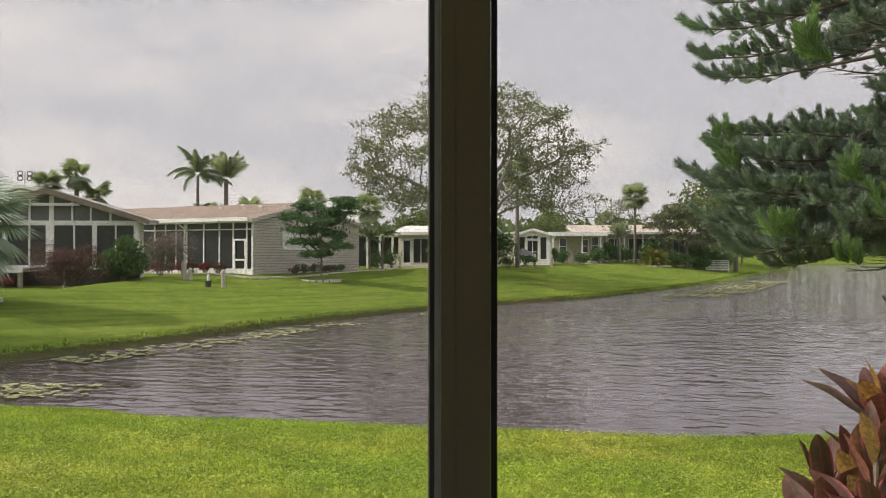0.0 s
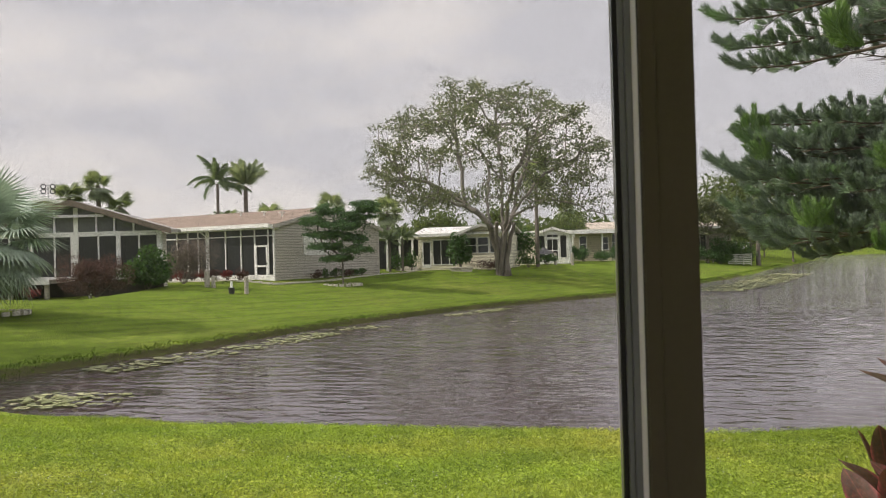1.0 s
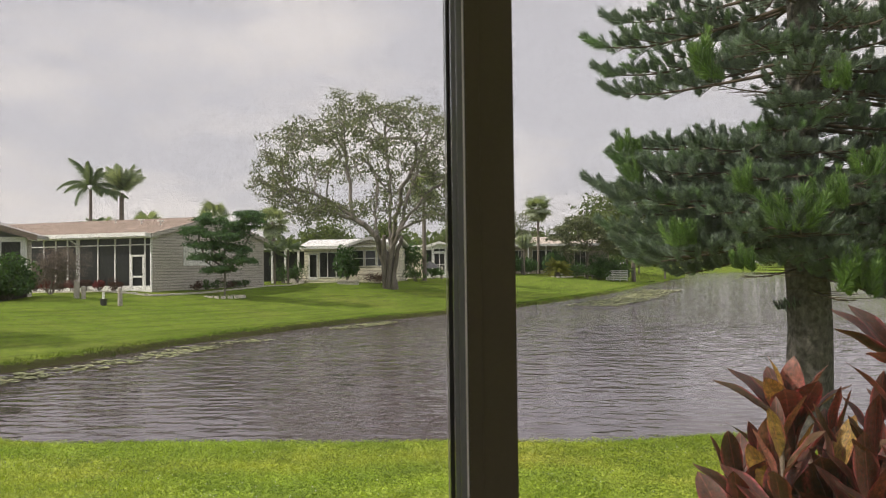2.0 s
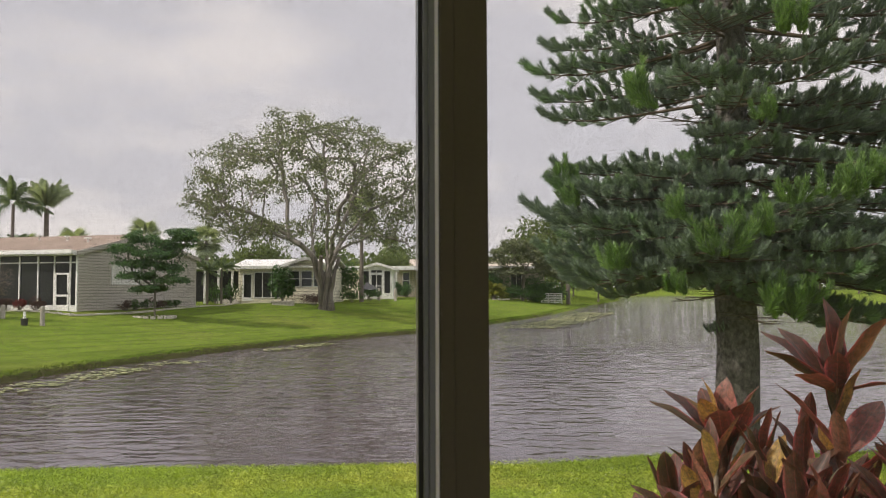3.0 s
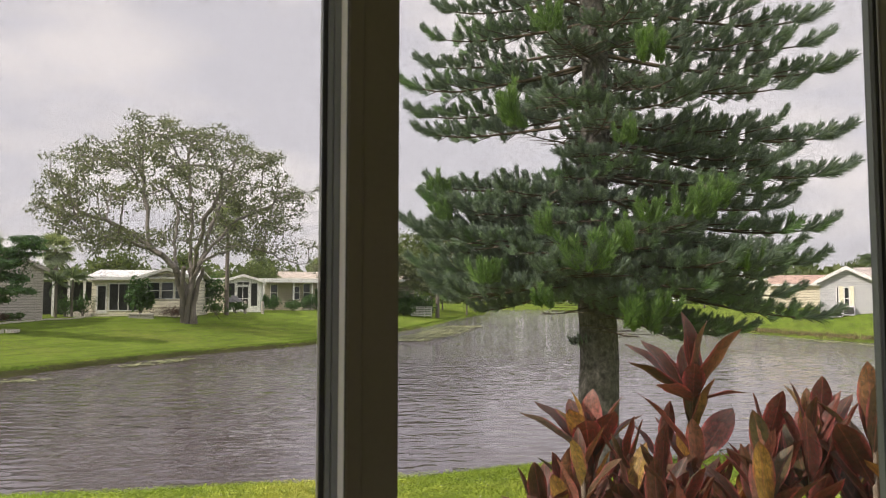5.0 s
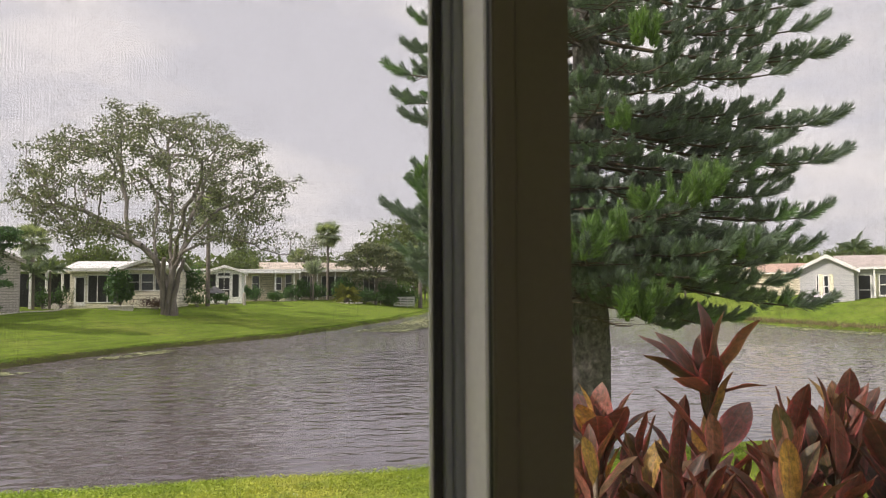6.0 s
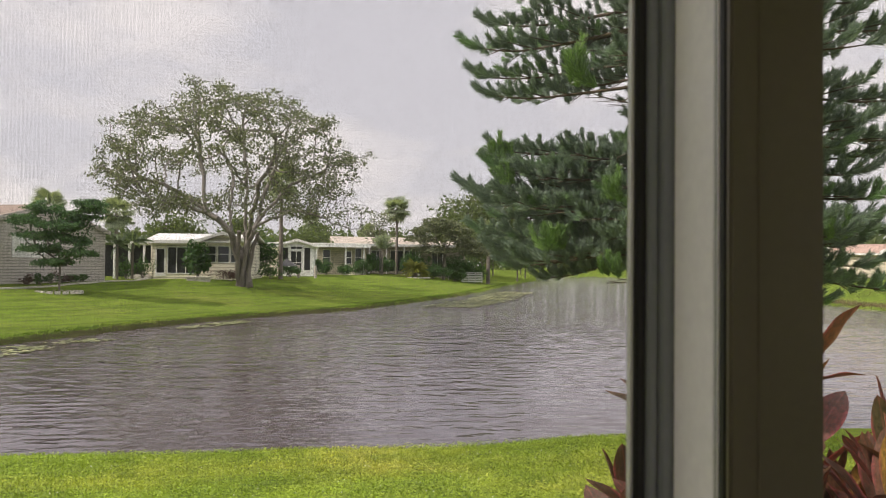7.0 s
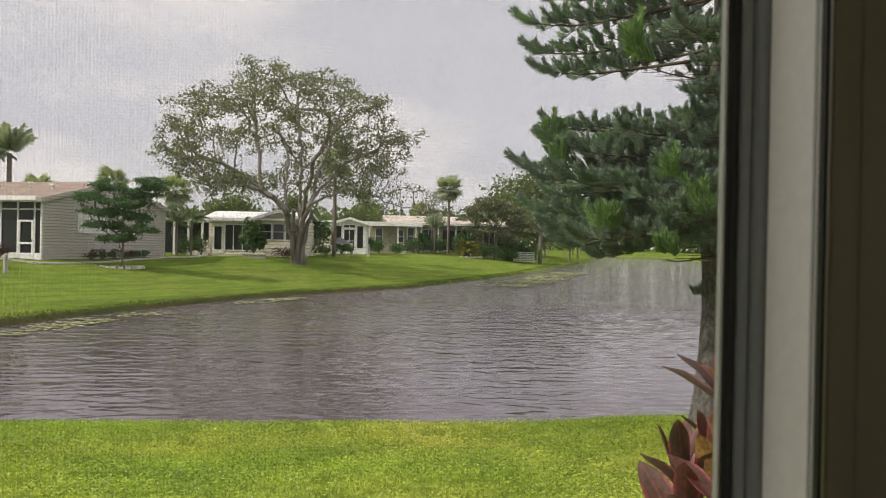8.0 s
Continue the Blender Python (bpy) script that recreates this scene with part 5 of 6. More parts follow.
# ---- broad trees ----
def broad_tree(name, at, label, crown, n_attract, trunk_h, step, leaf, leaves_per, mat, bark, tip=0.012, seed=1, lean=(0, 0), reach=4.0, kill=0.9, cap=None, hollow=0.35, spread=0.45, aspect=0.5, power=2.3, flat=1.0, clump=0, clump_r=0.5, flare=1.35, lines=(), floor=-9.0):
    """crown: list of ellipsoids (cx, cy, cz, rx, ry, rz) above the foot."""
    np.random.seed(seed)
    rng = np.random.default_rng(seed)
    pts = []
    vols = np.array([c[3] * c[4] * c[5] for c in crown])
    for c, m in zip(crown, (vols / vols.sum() * n_attract).astype(int) + 1):
        q = rng.normal(size=(m, 3))
        q /= np.linalg.norm(q, axis=1, keepdims=True)
        q *= (rng.uniform(hollow ** 3, 1, m) ** (1 / 3))[:, None]
        pts.append(q * np.array(c[3:]) + np.array(c[:3]))
    pts = np.concatenate(pts)
    if clump:
        pts = np.repeat(pts, clump, 0) + rng.normal(0, clump_r, (len(pts) * clump, 3)) * np.array([1, 1, 0.6])
    pts = pts[pts[:, 2] > floor]
    P, par = grow(pts, (0, 0, -0.15), lean, trunk_h, step, reach, kill, 90, lines)
    v, f, r = limbs(P, par, tip, power, 7, cap, flare)
    t = thing(name, at, label, "tree")
    link_mesh("trunk", mesh_np("trunk", v, f, True), bark, t)
    ends = np.setdiff1d(np.arange(len(P)), par)
    thin = np.where(r < tip * 2.2)[0]
    src = np.concatenate([np.repeat(ends, leaves_per), np.repeat(thin, max(1, leaves_per // 4))])
    off = rng.normal(0, spread, (len(src), 3)) * np.array([1, 1, flat])
    c = P[src] + off
    v, f = leaf_cloud(c, off / (np.linalg.norm(off, axis=1, keepdims=True) + 1e-6), leaf, rng, aspect)
    link_mesh("crown", mesh_np("crown", v, f), mat, t)
    return t


BIG_LIMBS = [[(0, 0, 1.6), (-0.35, 0.1, 2.6), (-0.9, -0.2, 3.5), (-1.7, -0.3, 4.2), (-2.3, -0.3, 4.5), (-2.5, -0.5, 5.6), (-2.6, -0.3, 7.0), (-2.9, 0, 8.9), (-3.2, 0.3, 10.4)],
         [(0, 0, 1.6), (0.15, -0.2, 3.0), (0.0, -0.3, 4.6), (0.1, -0.5, 6.6), (-0.1, -0.4, 8.6), (-0.3, 0, 10.6)],
         [(-0.9, -0.2, 3.5), (-1.0, 0.6, 5.0), (-0.8, 1.2, 7.0), (-1.6, 1.4, 9.0)],
         [(0.1, -0.1, 2.6), (0.7, 0.3, 3.9), (1.5, 0.4, 5.2), (2.9, 0.3, 6.7), (4.9, 0, 7.5)],
         [(0.7, 0.3, 3.9), (1.0, 0.9, 5.6), (1.7, 1.5, 7.6), (2.3, 1.6, 9.4)],
         [(0.7, 0.3, 3.9), (1.9, -0.6, 4.5), (3.0, -0.9, 4.85), (4.4, -1.0, 4.6), (5.8, -1.0, 3.95), (7.2, -0.9, 3.7)],
         [(-1.7, -0.3, 4.2), (-3.0, 0.4, 5.2), (-4.8, 0.7, 6.3), (-6.6, 0.4, 6.9)],
         [(-2.3, -0.3, 4.5), (-3.6, -1.2, 5.0), (-5.4, -1.6, 5.2)],
         [(0.15, -0.2, 3.0), (0.5, -1.3, 4.6), (0.9, -2.3, 6.4), (1.8, -3.0, 8.0)]]
broad_tree("tree", (-2.1, 49.8, on_ground(-2.1, 49.8)), "large spreading old tree with open olive crown on the lawn",
           [(-1.1, 0, 7.5, 7.4, 6.6, 5.15), (-7.4, 0, 7.6, 1.6, 2.0, 1.3), (-6.6, 0, 5.2, 1.9, 2.0, 1.0), (6.3, 0, 7.2, 1.8, 2.4, 1.2), (6.4, -0.9, 4.6, 1.5, 1.5, 0.7), (-4.4, 0, 4.9, 2.2, 2.4, 0.8)],
           210, 1.5, 0.36, 0.18, 34, M["oak_leaf"], M["bark_pale"], 0.024, 11, (-0.02, 0), 4.0, 0.5, 0.48, 0.8, 0.26, 0.6, 2.5, 0.6, 10, 0.52, 1.2, BIG_LIMBS, 4.3)
# its foot is a bundle of fused gnarled stems
big = [o for o in scene.objects if o.name == "tree"][0]
for a, rr in ((0.3, 0.15), (1.3, 0.13), (2.2, 0.17), (3.2, 0.18), (4.2, 0.14), (5.2, 0.16)):
    bm = bmesh.new()
    last = None
    for i in range(9):
        z = -0.2 + i * 0.46
        e = 0.37 - 0.03 * i + 0.012 * i * i + 0.05 * math.sin(i * 2.1 + a)
        p = (e * math.cos(a + 0.16 * i) - 0.05 * i * 0.3, e * math.sin(a + 0.16 * i), z)
        if last:
            cyl(bm, last, p, rr * (1.25 - 0.06 * i), rr * (1.19 - 0.06 * i), 9)
        last = p
    part("stem", bm, M["bark"], big)


def shrub(name, at, radii, n, size, mat, label, seed=1, category="shrub", lumps=7, aspect=0.55, group=""):
    """A leafy shrub of overlapping lumps of leaves on short stems."""
    rng = np.random.default_rng(seed)
    rad = np.array(radii)
    t = thing(name, at, label, category, group)
    cs = rng.normal(0, 0.42, (lumps, 3)) * rad
    cs[:, 2] = np.abs(cs[:, 2]) + rad[2] * 0.75
    rs = rng.uniform(0.4, 0.75, lumps)
    k = rng.integers(0, lumps, n)
    q = rng.normal(size=(n, 3))
    q /= np.linalg.norm(q, axis=1, keepdims=True)
    c = cs[k] + q * rad * rs[k][:, None] * (rng.uniform(0.45, 1.08, n) ** 0.6)[:, None]
    c[:, 2] = np.maximum(c[:, 2], size * 0.2)
    v, f = leaf_cloud(c, q, size, rng, aspect)
    link_mesh("leaves", mesh_np("leaves", v, f), mat, t)
    bm = bmesh.new()
    for i in range(min(lumps, 6)):
        cyl(bm, (rng.normal(0, 0.06), rng.normal(0, 0.06), -0.05), tuple(cs[i]), 0.03, 0.012, 5)
    part("stem", bm, M["bark"], t)
    return t


# ---- palms ----
def frond_np(rng, length, width, droop, n=56, lift=0.9):
    """A feather frond along +x: arching midrib and two rows of leaflets."""
    s = np.linspace(0.12, 1, n)
    ax = length * (s - 0.12 * droop * s ** 2)
    az = length * (lift * 0.55 * s - droop * 0.62 * s ** 2)
    v = []
    for side in (-1, 1):
        ll = width * np.sin(np.pi * np.clip(s * 0.86 + 0.1, 0, 1)) ** 0.7 * rng.uniform(0.85, 1.1, n)
        base = np.stack([ax, 0 * s, az], 1)
        tip = base + np.stack([ll * 0.5, side * ll * 0.6, -ll * rng.uniform(0.6, 1.35, n)], 1)
        w = np.array([length * 0.006, 0, 0])
        v.append(np.stack([base - w, base + w, (base + tip) / 2 + w * 1.1 + [0, 0, 0.03 * length], tip], 1))
    rib = np.stack([ax, 0 * s, az], 1)
    q = np.stack([rib[:-1] + [0, 0.012 * length, 0], rib[:-1] - [0, 0.012 * length, 0], rib[1:] - [0, 0.006 * length, 0], rib[1:] + [0, 0.006 * length, 0]], 1)
    return np.concatenate([np.concatenate(v).reshape(-1, 3), q.reshape(-1, 3)])


def fan_np(rng, size, blades=22, spread=4.4, slim=0.07):
    """A fan leaf: narrow blades from one point, on a short stalk."""
    a = (np.arange(blades) / (blades - 1) - 0.5) * spread
    ln = size * (0.75 + 0.25 * np.cos(a * 0.6)) * rng.uniform(0.85, 1.05, blades)
    o = np.array([size * 0.75, 0, 0])
    d = np.stack([np.cos(a), np.sin(a), -0.12 * np.abs(a)], 1)
    s = np.stack([-np.sin(a), np.cos(a), 0 * a], 1)
    mid = o + d * ln[:, None] * 0.55
    tip = o + d * ln[:, None] + np.array([0, 0, -0.18 * size])
    w = size * slim
    v = np.stack([np.repeat(o[None], blades, 0), mid + s * w, tip, mid - s * w], 1).reshape(-1, 3)
    stalk = np.array([(0, 0.015, 0), (0, -0.015, 0), (size * 0.75, -0.01, 0), (size * 0.75, 0.01, 0)])
    return np.concatenate([v, stalk])


def turned(v, az, el, at):
    ce, se, ca, sa = math.cos(el), math.sin(el), math.cos(az), math.sin(az)
    x, y, z = v[:, 0] * ce - v[:, 2] * se, v[:, 1], v[:, 0] * se + v[:, 2] * ce
    return np.stack([x * ca - y * sa, x * sa + y * ca, z], 1) + np.array(at)


def palm(at, height, r, kind, size, label, mat, seed=1, fronds=16, group="palms", lean=0.0):
    rng = np.random.default_rng(seed)
    t = thing("palm_tree", at, label, "palm tree", group)
    n = 12
    bm = bmesh.new()
    last = Vector((0, 0, -0.1))
    for i in range(n):
        nxt = Vector((lean * ((i + 1) / n) ** 2, 0, height * (i + 1) / n))
        cyl(bm, last, nxt, r * (1.15 - 0.35 * i / n), r * (1.0 - 0.35 * i / n), 9)
        last = nxt
    part("trunk", bm, M["palm_trunk"], t)
    vs = []
    for i in range(fronds):
        az = i * 2.39996 + rng.uniform(-0.2, 0.2)
        if kind == "feather":
            tuft = mat is M["silver_feather"]
            q = frond_np(rng, size * rng.uniform(0.85, 1.1), size * (0.26 if tuft else 0.2), rng.uniform(0.5, 0.9) if tuft else rng.uniform(0.8, 1.5), lift=rng.uniform(0.6, 1.3))
            vs.append(turned(q, az, rng.uniform(0.6, 1.4) if tuft else rng.uniform(-0.35, 1.1), last))
        else:
            el = rng.uniform(-1.25, 1.25)
            fine = mat is M["silver_frond"]
            vs.append(turned(fan_np(rng, size * rng.uniform(0.8, 1.1), 46 if fine else 22, 4.6, 0.026 if fine else 0.07), az, el, last))
    v = np.concatenate(vs)
    link_mesh("crown", mesh_np("crown", v, np.arange(len(v)).reshape(-1, 4)), mat, t)
    return t


# ---- cordyline hedge under the window ----
def cordyline_leaf(seed, length=1.0, width=0.2, arch=0.25, fold=0.25):
    rng = np.random.default_rng(seed)
    n, m = 13, 5
    s = np.linspace(0, 1, n)
    prof = np.where(s < 0.14, 0.16 + 0.3 * s, 0) + np.where(s >= 0.14, np.sin(np.pi * np.clip((s - 0.02) / 0.98, 0, 1) ** 1.12) ** 0.75, 0)
    prof = np.maximum(prof, 0.005)
    ang = -arch * s ** 1.6 * 2.2
    dx, dz = np.cos(ang), np.sin(ang)
    x = np.concatenate([[0], np.cumsum((dx[1:] + dx[:-1]) / 2 / (n - 1))]) * length
    z = np.concatenate([[0], np.cumsum((dz[1:] + dz[:-1]) / 2 / (n - 1))]) * length
    v = []
    for i in range(n):
        for j in range(m):
            q = (j / (m - 1) - 0.5) * 2
            w = prof[i] * width * 0.5
            wave = 0.012 * math.sin(s[i] * 14 + seed) * abs(q)
            v.append((x[i], q * w, z[i] + abs(q) * w * fold * (1 - 0.5 * s[i]) + wave))
    f = [(i * m + j, i * m + j + 1, (i + 1) * m + j + 1, (i + 1) * m + j) for i in range(n - 1) for j in range(m - 1)]
    return mesh_np("leaf", v, f, True)


def cordyline_material():
    """Wine-red to olive leaves, lighter midrib and edge; each leaf a shade of its own."""
    m, nt, b = tree_of("cordyline_leaf")
    oi = nt.nodes.new("ShaderNodeObjectInfo")
    col = ramp(nt, oi.outputs["Random"], (0.0, (0.085, 0.032, 0.032)), (0.25, (0.19, 0.045, 0.047)), (0.42, (0.075, 0.055, 0.032)), (0.58, (0.27, 0.07, 0.068)),
               (0.7, (0.1, 0.1, 0.042)), (0.78, (0.42, 0.15, 0.14)), (0.87, (0.21, 0.16, 0.05)), (0.93, (0.52, 0.34, 0.09)), (1.0, (0.58, 0.38, 0.1)))
    vec = coords(nt, (1.0, 3.5, 1.0))
    st = noise_at(nt, vec, 7.0, 6, 0.7)
    col = mix_rgb(nt, ramp(nt, st, (0.42, (0, 0, 0)), (0.66, (0.7, 0.7, 0.7))), col, (0.085, 0.07, 0.03))
    col = mix_rgb(nt, ramp(nt, noise_at(nt, vec, 3.0, 4, 0.6), (0.55, (0, 0, 0)), (0.7, (0.45, 0.45, 0.45))), col, (0.2, 0.075, 0.06))
    tc = nt.nodes.new("ShaderNodeTexCoord")
    sep = nt.nodes.new("ShaderNodeSeparateXYZ")
    nt.links.new(tc.outputs["Object"], sep.inputs["Vector"])
    ab = nt.nodes.new("ShaderNodeMath")
    ab.operation = "ABSOLUTE"
    nt.links.new(sep.outputs["Y"], ab.inputs[0])
    rib = ramp(nt, ab.outputs["Value"], (0.0, (0.55, 0.55, 0.55)), (0.012, (0, 0, 0)))
    col = mix_rgb(nt, rib, col, (0.36, 0.14, 0.12))
    edge = ramp(nt, ab.outputs["Value"], (0.125, (0, 0, 0)), (0.17, (0.8, 0.8, 0.8)))
    col = mix_rgb(nt, edge, col, (0.5, 0.14, 0.15))
    tipc = ramp(nt, sep.outputs["X"], (0.9, (0, 0, 0)), (1.0, (0.5, 0.5, 0.5)))
    col = mix_rgb(nt, tipc, col, (0.3, 0.17, 0.11))
    blotch = ramp(nt, noise_at(nt, coords(nt), 16.0, 5, 0.7), (0.35, (0.42, 0.44, 0.4)), (0.65, (1.05, 1.0, 0.95)))
    col = mix_rgb(nt, 1.0, col, blotch, "MULTIPLY")
    nt.links.new(col, b.inputs["Base Color"])
    b.inputs["Roughness"].default_value = 0.5
    bump_of(nt, b, st, 0.25, 0.01)
    tr = nt.nodes.new("ShaderNodeBsdfTranslucent")
    nt.links.new(mix_rgb(nt, 1.0, col, (1.6, 0.9, 0.8), "MULTIPLY"), tr.inputs["Color"])
    mx = nt.nodes.new("ShaderNodeMixShader")
    mx.inputs[0].default_value = 0.3
    nt.links.new(b.outputs["BSDF"], mx.inputs[1])
    nt.links.new(tr.outputs["BSDF"], mx.inputs[2])
    nt.links.new(mx.outputs["Shader"], nt.nodes["Material Output"].inputs["Surface"])
    return m


M["cordyline"] = cordyline_material()
M["cane"] = surface("cane_stem", (0.2, 0.16, 0.12), (0.3, 0.25, 0.19), 0.8, 0, 3, 40, 0.4, 0.004, (1, 1, 5))
LEAVES = [cordyline_leaf(3 + i, 1.0, w, a, f) for i, (w, a, f) in enumerate(((0.36, 0.08, 0.4), (0.38, 0.1, 0.35), (0.38, 0.18, 0.3), (0.36, 0.5, 0.3), (0.35, 0.03, 0.5)))]


def cordyline(x, y, top, leaves, length, seed, spike=0, label="red and green cordyline with broad strap leaves", chosen=()):
    """A cane with a spiral of leaves; chosen: further leaves at the top as (bearing, rise, length)."""
    rng = random.Random(seed)
    g = on_ground(x, y)
    t = thing("cordyline", (x, y, g), label, "plant", "cordyline hedge")
    h = top - g
    bm = cyl(bmesh.new(), (0, 0, -0.05), (0.02, 0.01, h), 0.016, 0.011, 8)
    part("cane", bm, M["cane"], t)
    for i in range(leaves):
        f = i / max(1, leaves - 1)
        az = i * 137.5 + rng.uniform(-18, 18)
        el = 14 + 62 * f ** 0.7 + rng.uniform(-14, 14)
        if i >= leaves - spike:
            el = rng.uniform(76, 88)
        ln = length * (0.75 + 0.3 * math.sin(math.pi * min(1, f * 0.9 + 0.15))) * rng.uniform(0.85, 1.12)
        z = h - 0.6 * (1 - f) * (h > 0.5) - 0.05 + 0.05 * f
        kind = 3 if el < 25 else (2 if el < 42 else (1 if el < 62 else rng.choice((0, 4))))
        ob = link_mesh("leaf", LEAVES[kind], M["cordyline"], t)
        ob.matrix_basis = pose(0.01, 0.01, z, 0, -el, az) @ pose(0, 0, 0, rng.uniform(-38, 38)) @ Matrix.Diagonal((ln, ln * rng.uniform(0.62, 1.0), ln, 1))
    for az, el, ln in chosen:
        kind = 3 if el < 18 else (2 if el < 35 else (1 if el < 62 else 0))
        ob = link_mesh("leaf", LEAVES[kind], M["cordyline"], t)
        ob.matrix_basis = pose(0.01, 0.01, h + 0.02, 0, -el, az) @ pose(0, 0, 0, rng.uniform(-30, 30)) @ Matrix.Diagonal((ln, ln * 1.05, ln, 1))
    return t


# plants in the hedge: foot, top of the cane, leaf count, leaf length, upright leaves
hedge = [(2.3, 2.0, 1.4, 18, 0.4, 1), (2.5, 1.86, 1.42, 18, 0.4, 1), (2.66, 1.7, 1.36, 18, 0.4, 1), (2.08, 2.0, 1.22, 16, 0.4, 1),
         (1.84, 2.72, 1.16, 16, 0.4, 1), (1.58, 2.84, 0.98, 16, 0.42, 0), (1.98, 2.62, 1.2, 16, 0.4, 0), (2.15, 2.62, 1.18, 16, 0.4, 0), (1.9, 2.5, 1.12, 16, 0.4, 0), (2.2, 2.2, 1.2, 16, 0.4, 0), (2.36, 2.26, 1.26, 16, 0.38, 0), (1.9, 2.3, 1.04, 16, 0.4, 0), (3.0, 1.6, 1.33, 18, 0.4, 1), (2.85, 2.0, 1.35, 18, 0.4, 1)]
hedge += [(1.5, 2.98, 0.92, 14, 0.46, 0), (2.2, 2.14, 1.32, 16, 0.4, 0), (2.38, 2.02, 1.4, 16, 0.4, 1)]
hrng = random.Random(8)
for i in range(18):
    u = (i + hrng.uniform(0, 0.9)) / 18
    back = hrng.uniform(-0.28, 0.3)
    hedge.append((1.55 + 1.65 * u + back * 0.75, 2.82 - 1.4 * u + back * 0.75, hrng.uniform(0.88, 1.16), 14, hrng.uniform(0.35, 0.44), 0))
for k, (x, y, top, n, ln, sp) in enumerate(hedge):
    cordyline(x, y, top, n, ln, 20 + k, sp)
# the two that stand above the rest
cordyline(1.75, 2.93, 1.15, 16, 0.42, 101, 0, chosen=((150, 78, 0.38), (154, 50, 0.42), (164, 60, 0.33), (60, 84, 0.37), (-26, 68, 0.37), (158, 38, 0.44), (-30, 48, 0.36), (236, 46, 0.38), (200, 62, 0.33), (280, 58, 0.35), (100, 60, 0.36)))
cordyline(2.05, 2.46, 1.49, 15, 0.38, 102, 0, chosen=((150, 88, 0.44), (-30, 84, 0.4), (154, 47, 0.42), (148, 56, 0.38), (160, 38, 0.36), (-30, 62, 0.42), (80, 74, 0.3), (-32, 22, 0.26), (240, 58, 0.26), (200, 30, 0.3)))

# ---- trees, palms and shrubs across the water ----
broad_tree("tree", (-10.3, 39.4, on_ground(-10.3, 39.4)), "small green layered tree in front of the grey house",
           [(1.45, 0, 4.15, 0.8, 0.9, 0.32), (0.75, 0.2, 3.7, 0.9, 0.9, 0.25), (-0.75, 0, 4.05, 0.75, 0.8, 0.28), (-1.45, 0, 3.45, 0.8, 0.9, 0.2), (0.1, -0.3, 3.2, 1.0, 1.0, 0.25), (-0.9, 0, 2.75, 1.1, 1.0, 0.18), (0.6, 0, 2.5, 0.8, 0.9, 0.2), (-0.8, 0, 2.1, 1.1, 1.0, 0.16), (0.9, -0.2, 1.9, 0.95, 0.9, 0.16), (-0.2, 0, 1.45, 0.9, 0.9, 0.2)],
           460, 1.0, 0.2, 0.135, 84, M["tree_leaf"], M["bark"], 0.011, 7, (0, 0), 2.2, 0.2, 0.05, 0.1, 0.15, 0.5, 2.3, 0.35)

for x, y, h, r, kind, size, label, mat, seed, n in (
        (-23.6, 54.45, 6.9, 0.13, "feather", 2.7, "feather palm with arching fronds behind the grey house", "frond", 3, 12),
        (-21.7, 55.2, 6.7, 0.2, "feather", 2.2, "silvery palm with a tight tufted crown behind the grey house", "silver_feather", 4, 20),
        (-43.3, 66.5, 7.5, 0.25, "fan", 1.09, "sabal palm behind the screened house", "sabal", 5, 30),
        (-41.2, 67.9, 8.6, 0.25, "fan", 1.09, "sabal palm behind the screened house", "sabal", 6, 30),
        (-39.6, 68.8, 6.7, 0.25, "fan", 1.05, "low sabal palm behind the screened house", "sabal", 7, 26),
        (-16.8, 62.0, 5.3, 0.2, "fan", 1.01, "sabal palm rising behind the grey roof", "sabal", 8, 30),
        (-12.5, 64.0, 5.0, 0.2, "fan", 1.01, "sabal palm rising behind the grey roof", "sabal", 9, 30),
        (-23.0, 64.0, 4.7, 0.2, "fan", 0.98, "sabal palm top behind the brown roof", "sabal", 10, 26),
        (-26.5, 62.0, 4.4, 0.2, "feather", 1.6, "small feather palm behind the brown roof", "frond", 11, 14),
        (-27.5, 66.0, 4.7, 0.2, "fan", 0.98, "sabal palm top behind the brown roof", "sabal", 12, 26),
        (0.2, 61.5, 7.6, 0.17, "fan", 1.12, "tall sabal palm behind the big tree", "sabal", 13, 30),
        (14.66, 95.0, 8.3, 0.18, "fan", 1.3, "tall sabal palm before the far houses", "sabal", 14, 36),
        (13.0, 112.0, 6.0, 0.3, "fan", 1.1, "sabal palm among far trees", "sabal", 15, 26),
        (5.0, 118.0, 7.6, 0.3, "fan", 1.2, "sabal palm behind the white gable", "sabal", 16, 30),
        (27.2, 97.0, 7.0, 0.26, "fan", 1.0, "thick brown sabal palm by the far bank", "sabal", 17, 34),
        (58.8, 57.0, 4.2, 0.2, "feather", 1.9, "palm behind the white house across the water", "frond", 18, 22),
        (63.5, 55.5, 5.0, 0.2, "feather", 1.9, "palm behind the white house across the water", "frond", 19, 22)):
    palm((x, y, on_ground(x, y)), h, r, kind, size, label, M[mat], seed, n)
# young palms between the grey and the cream house
for x, y, h, s in ((-12.0, 52.5, 2.3, 41), (-11.0, 52.0, 2.6, 42), (-10.2, 52.5, 2.2, 43), (-9.4, 53.2, 2.4, 44)):
    palm((x, y, on_ground(x, y)), h, 0.08, "feather", 1.25, "young feather palm beside the cream house", M["frond"], s, 12, "young palms")
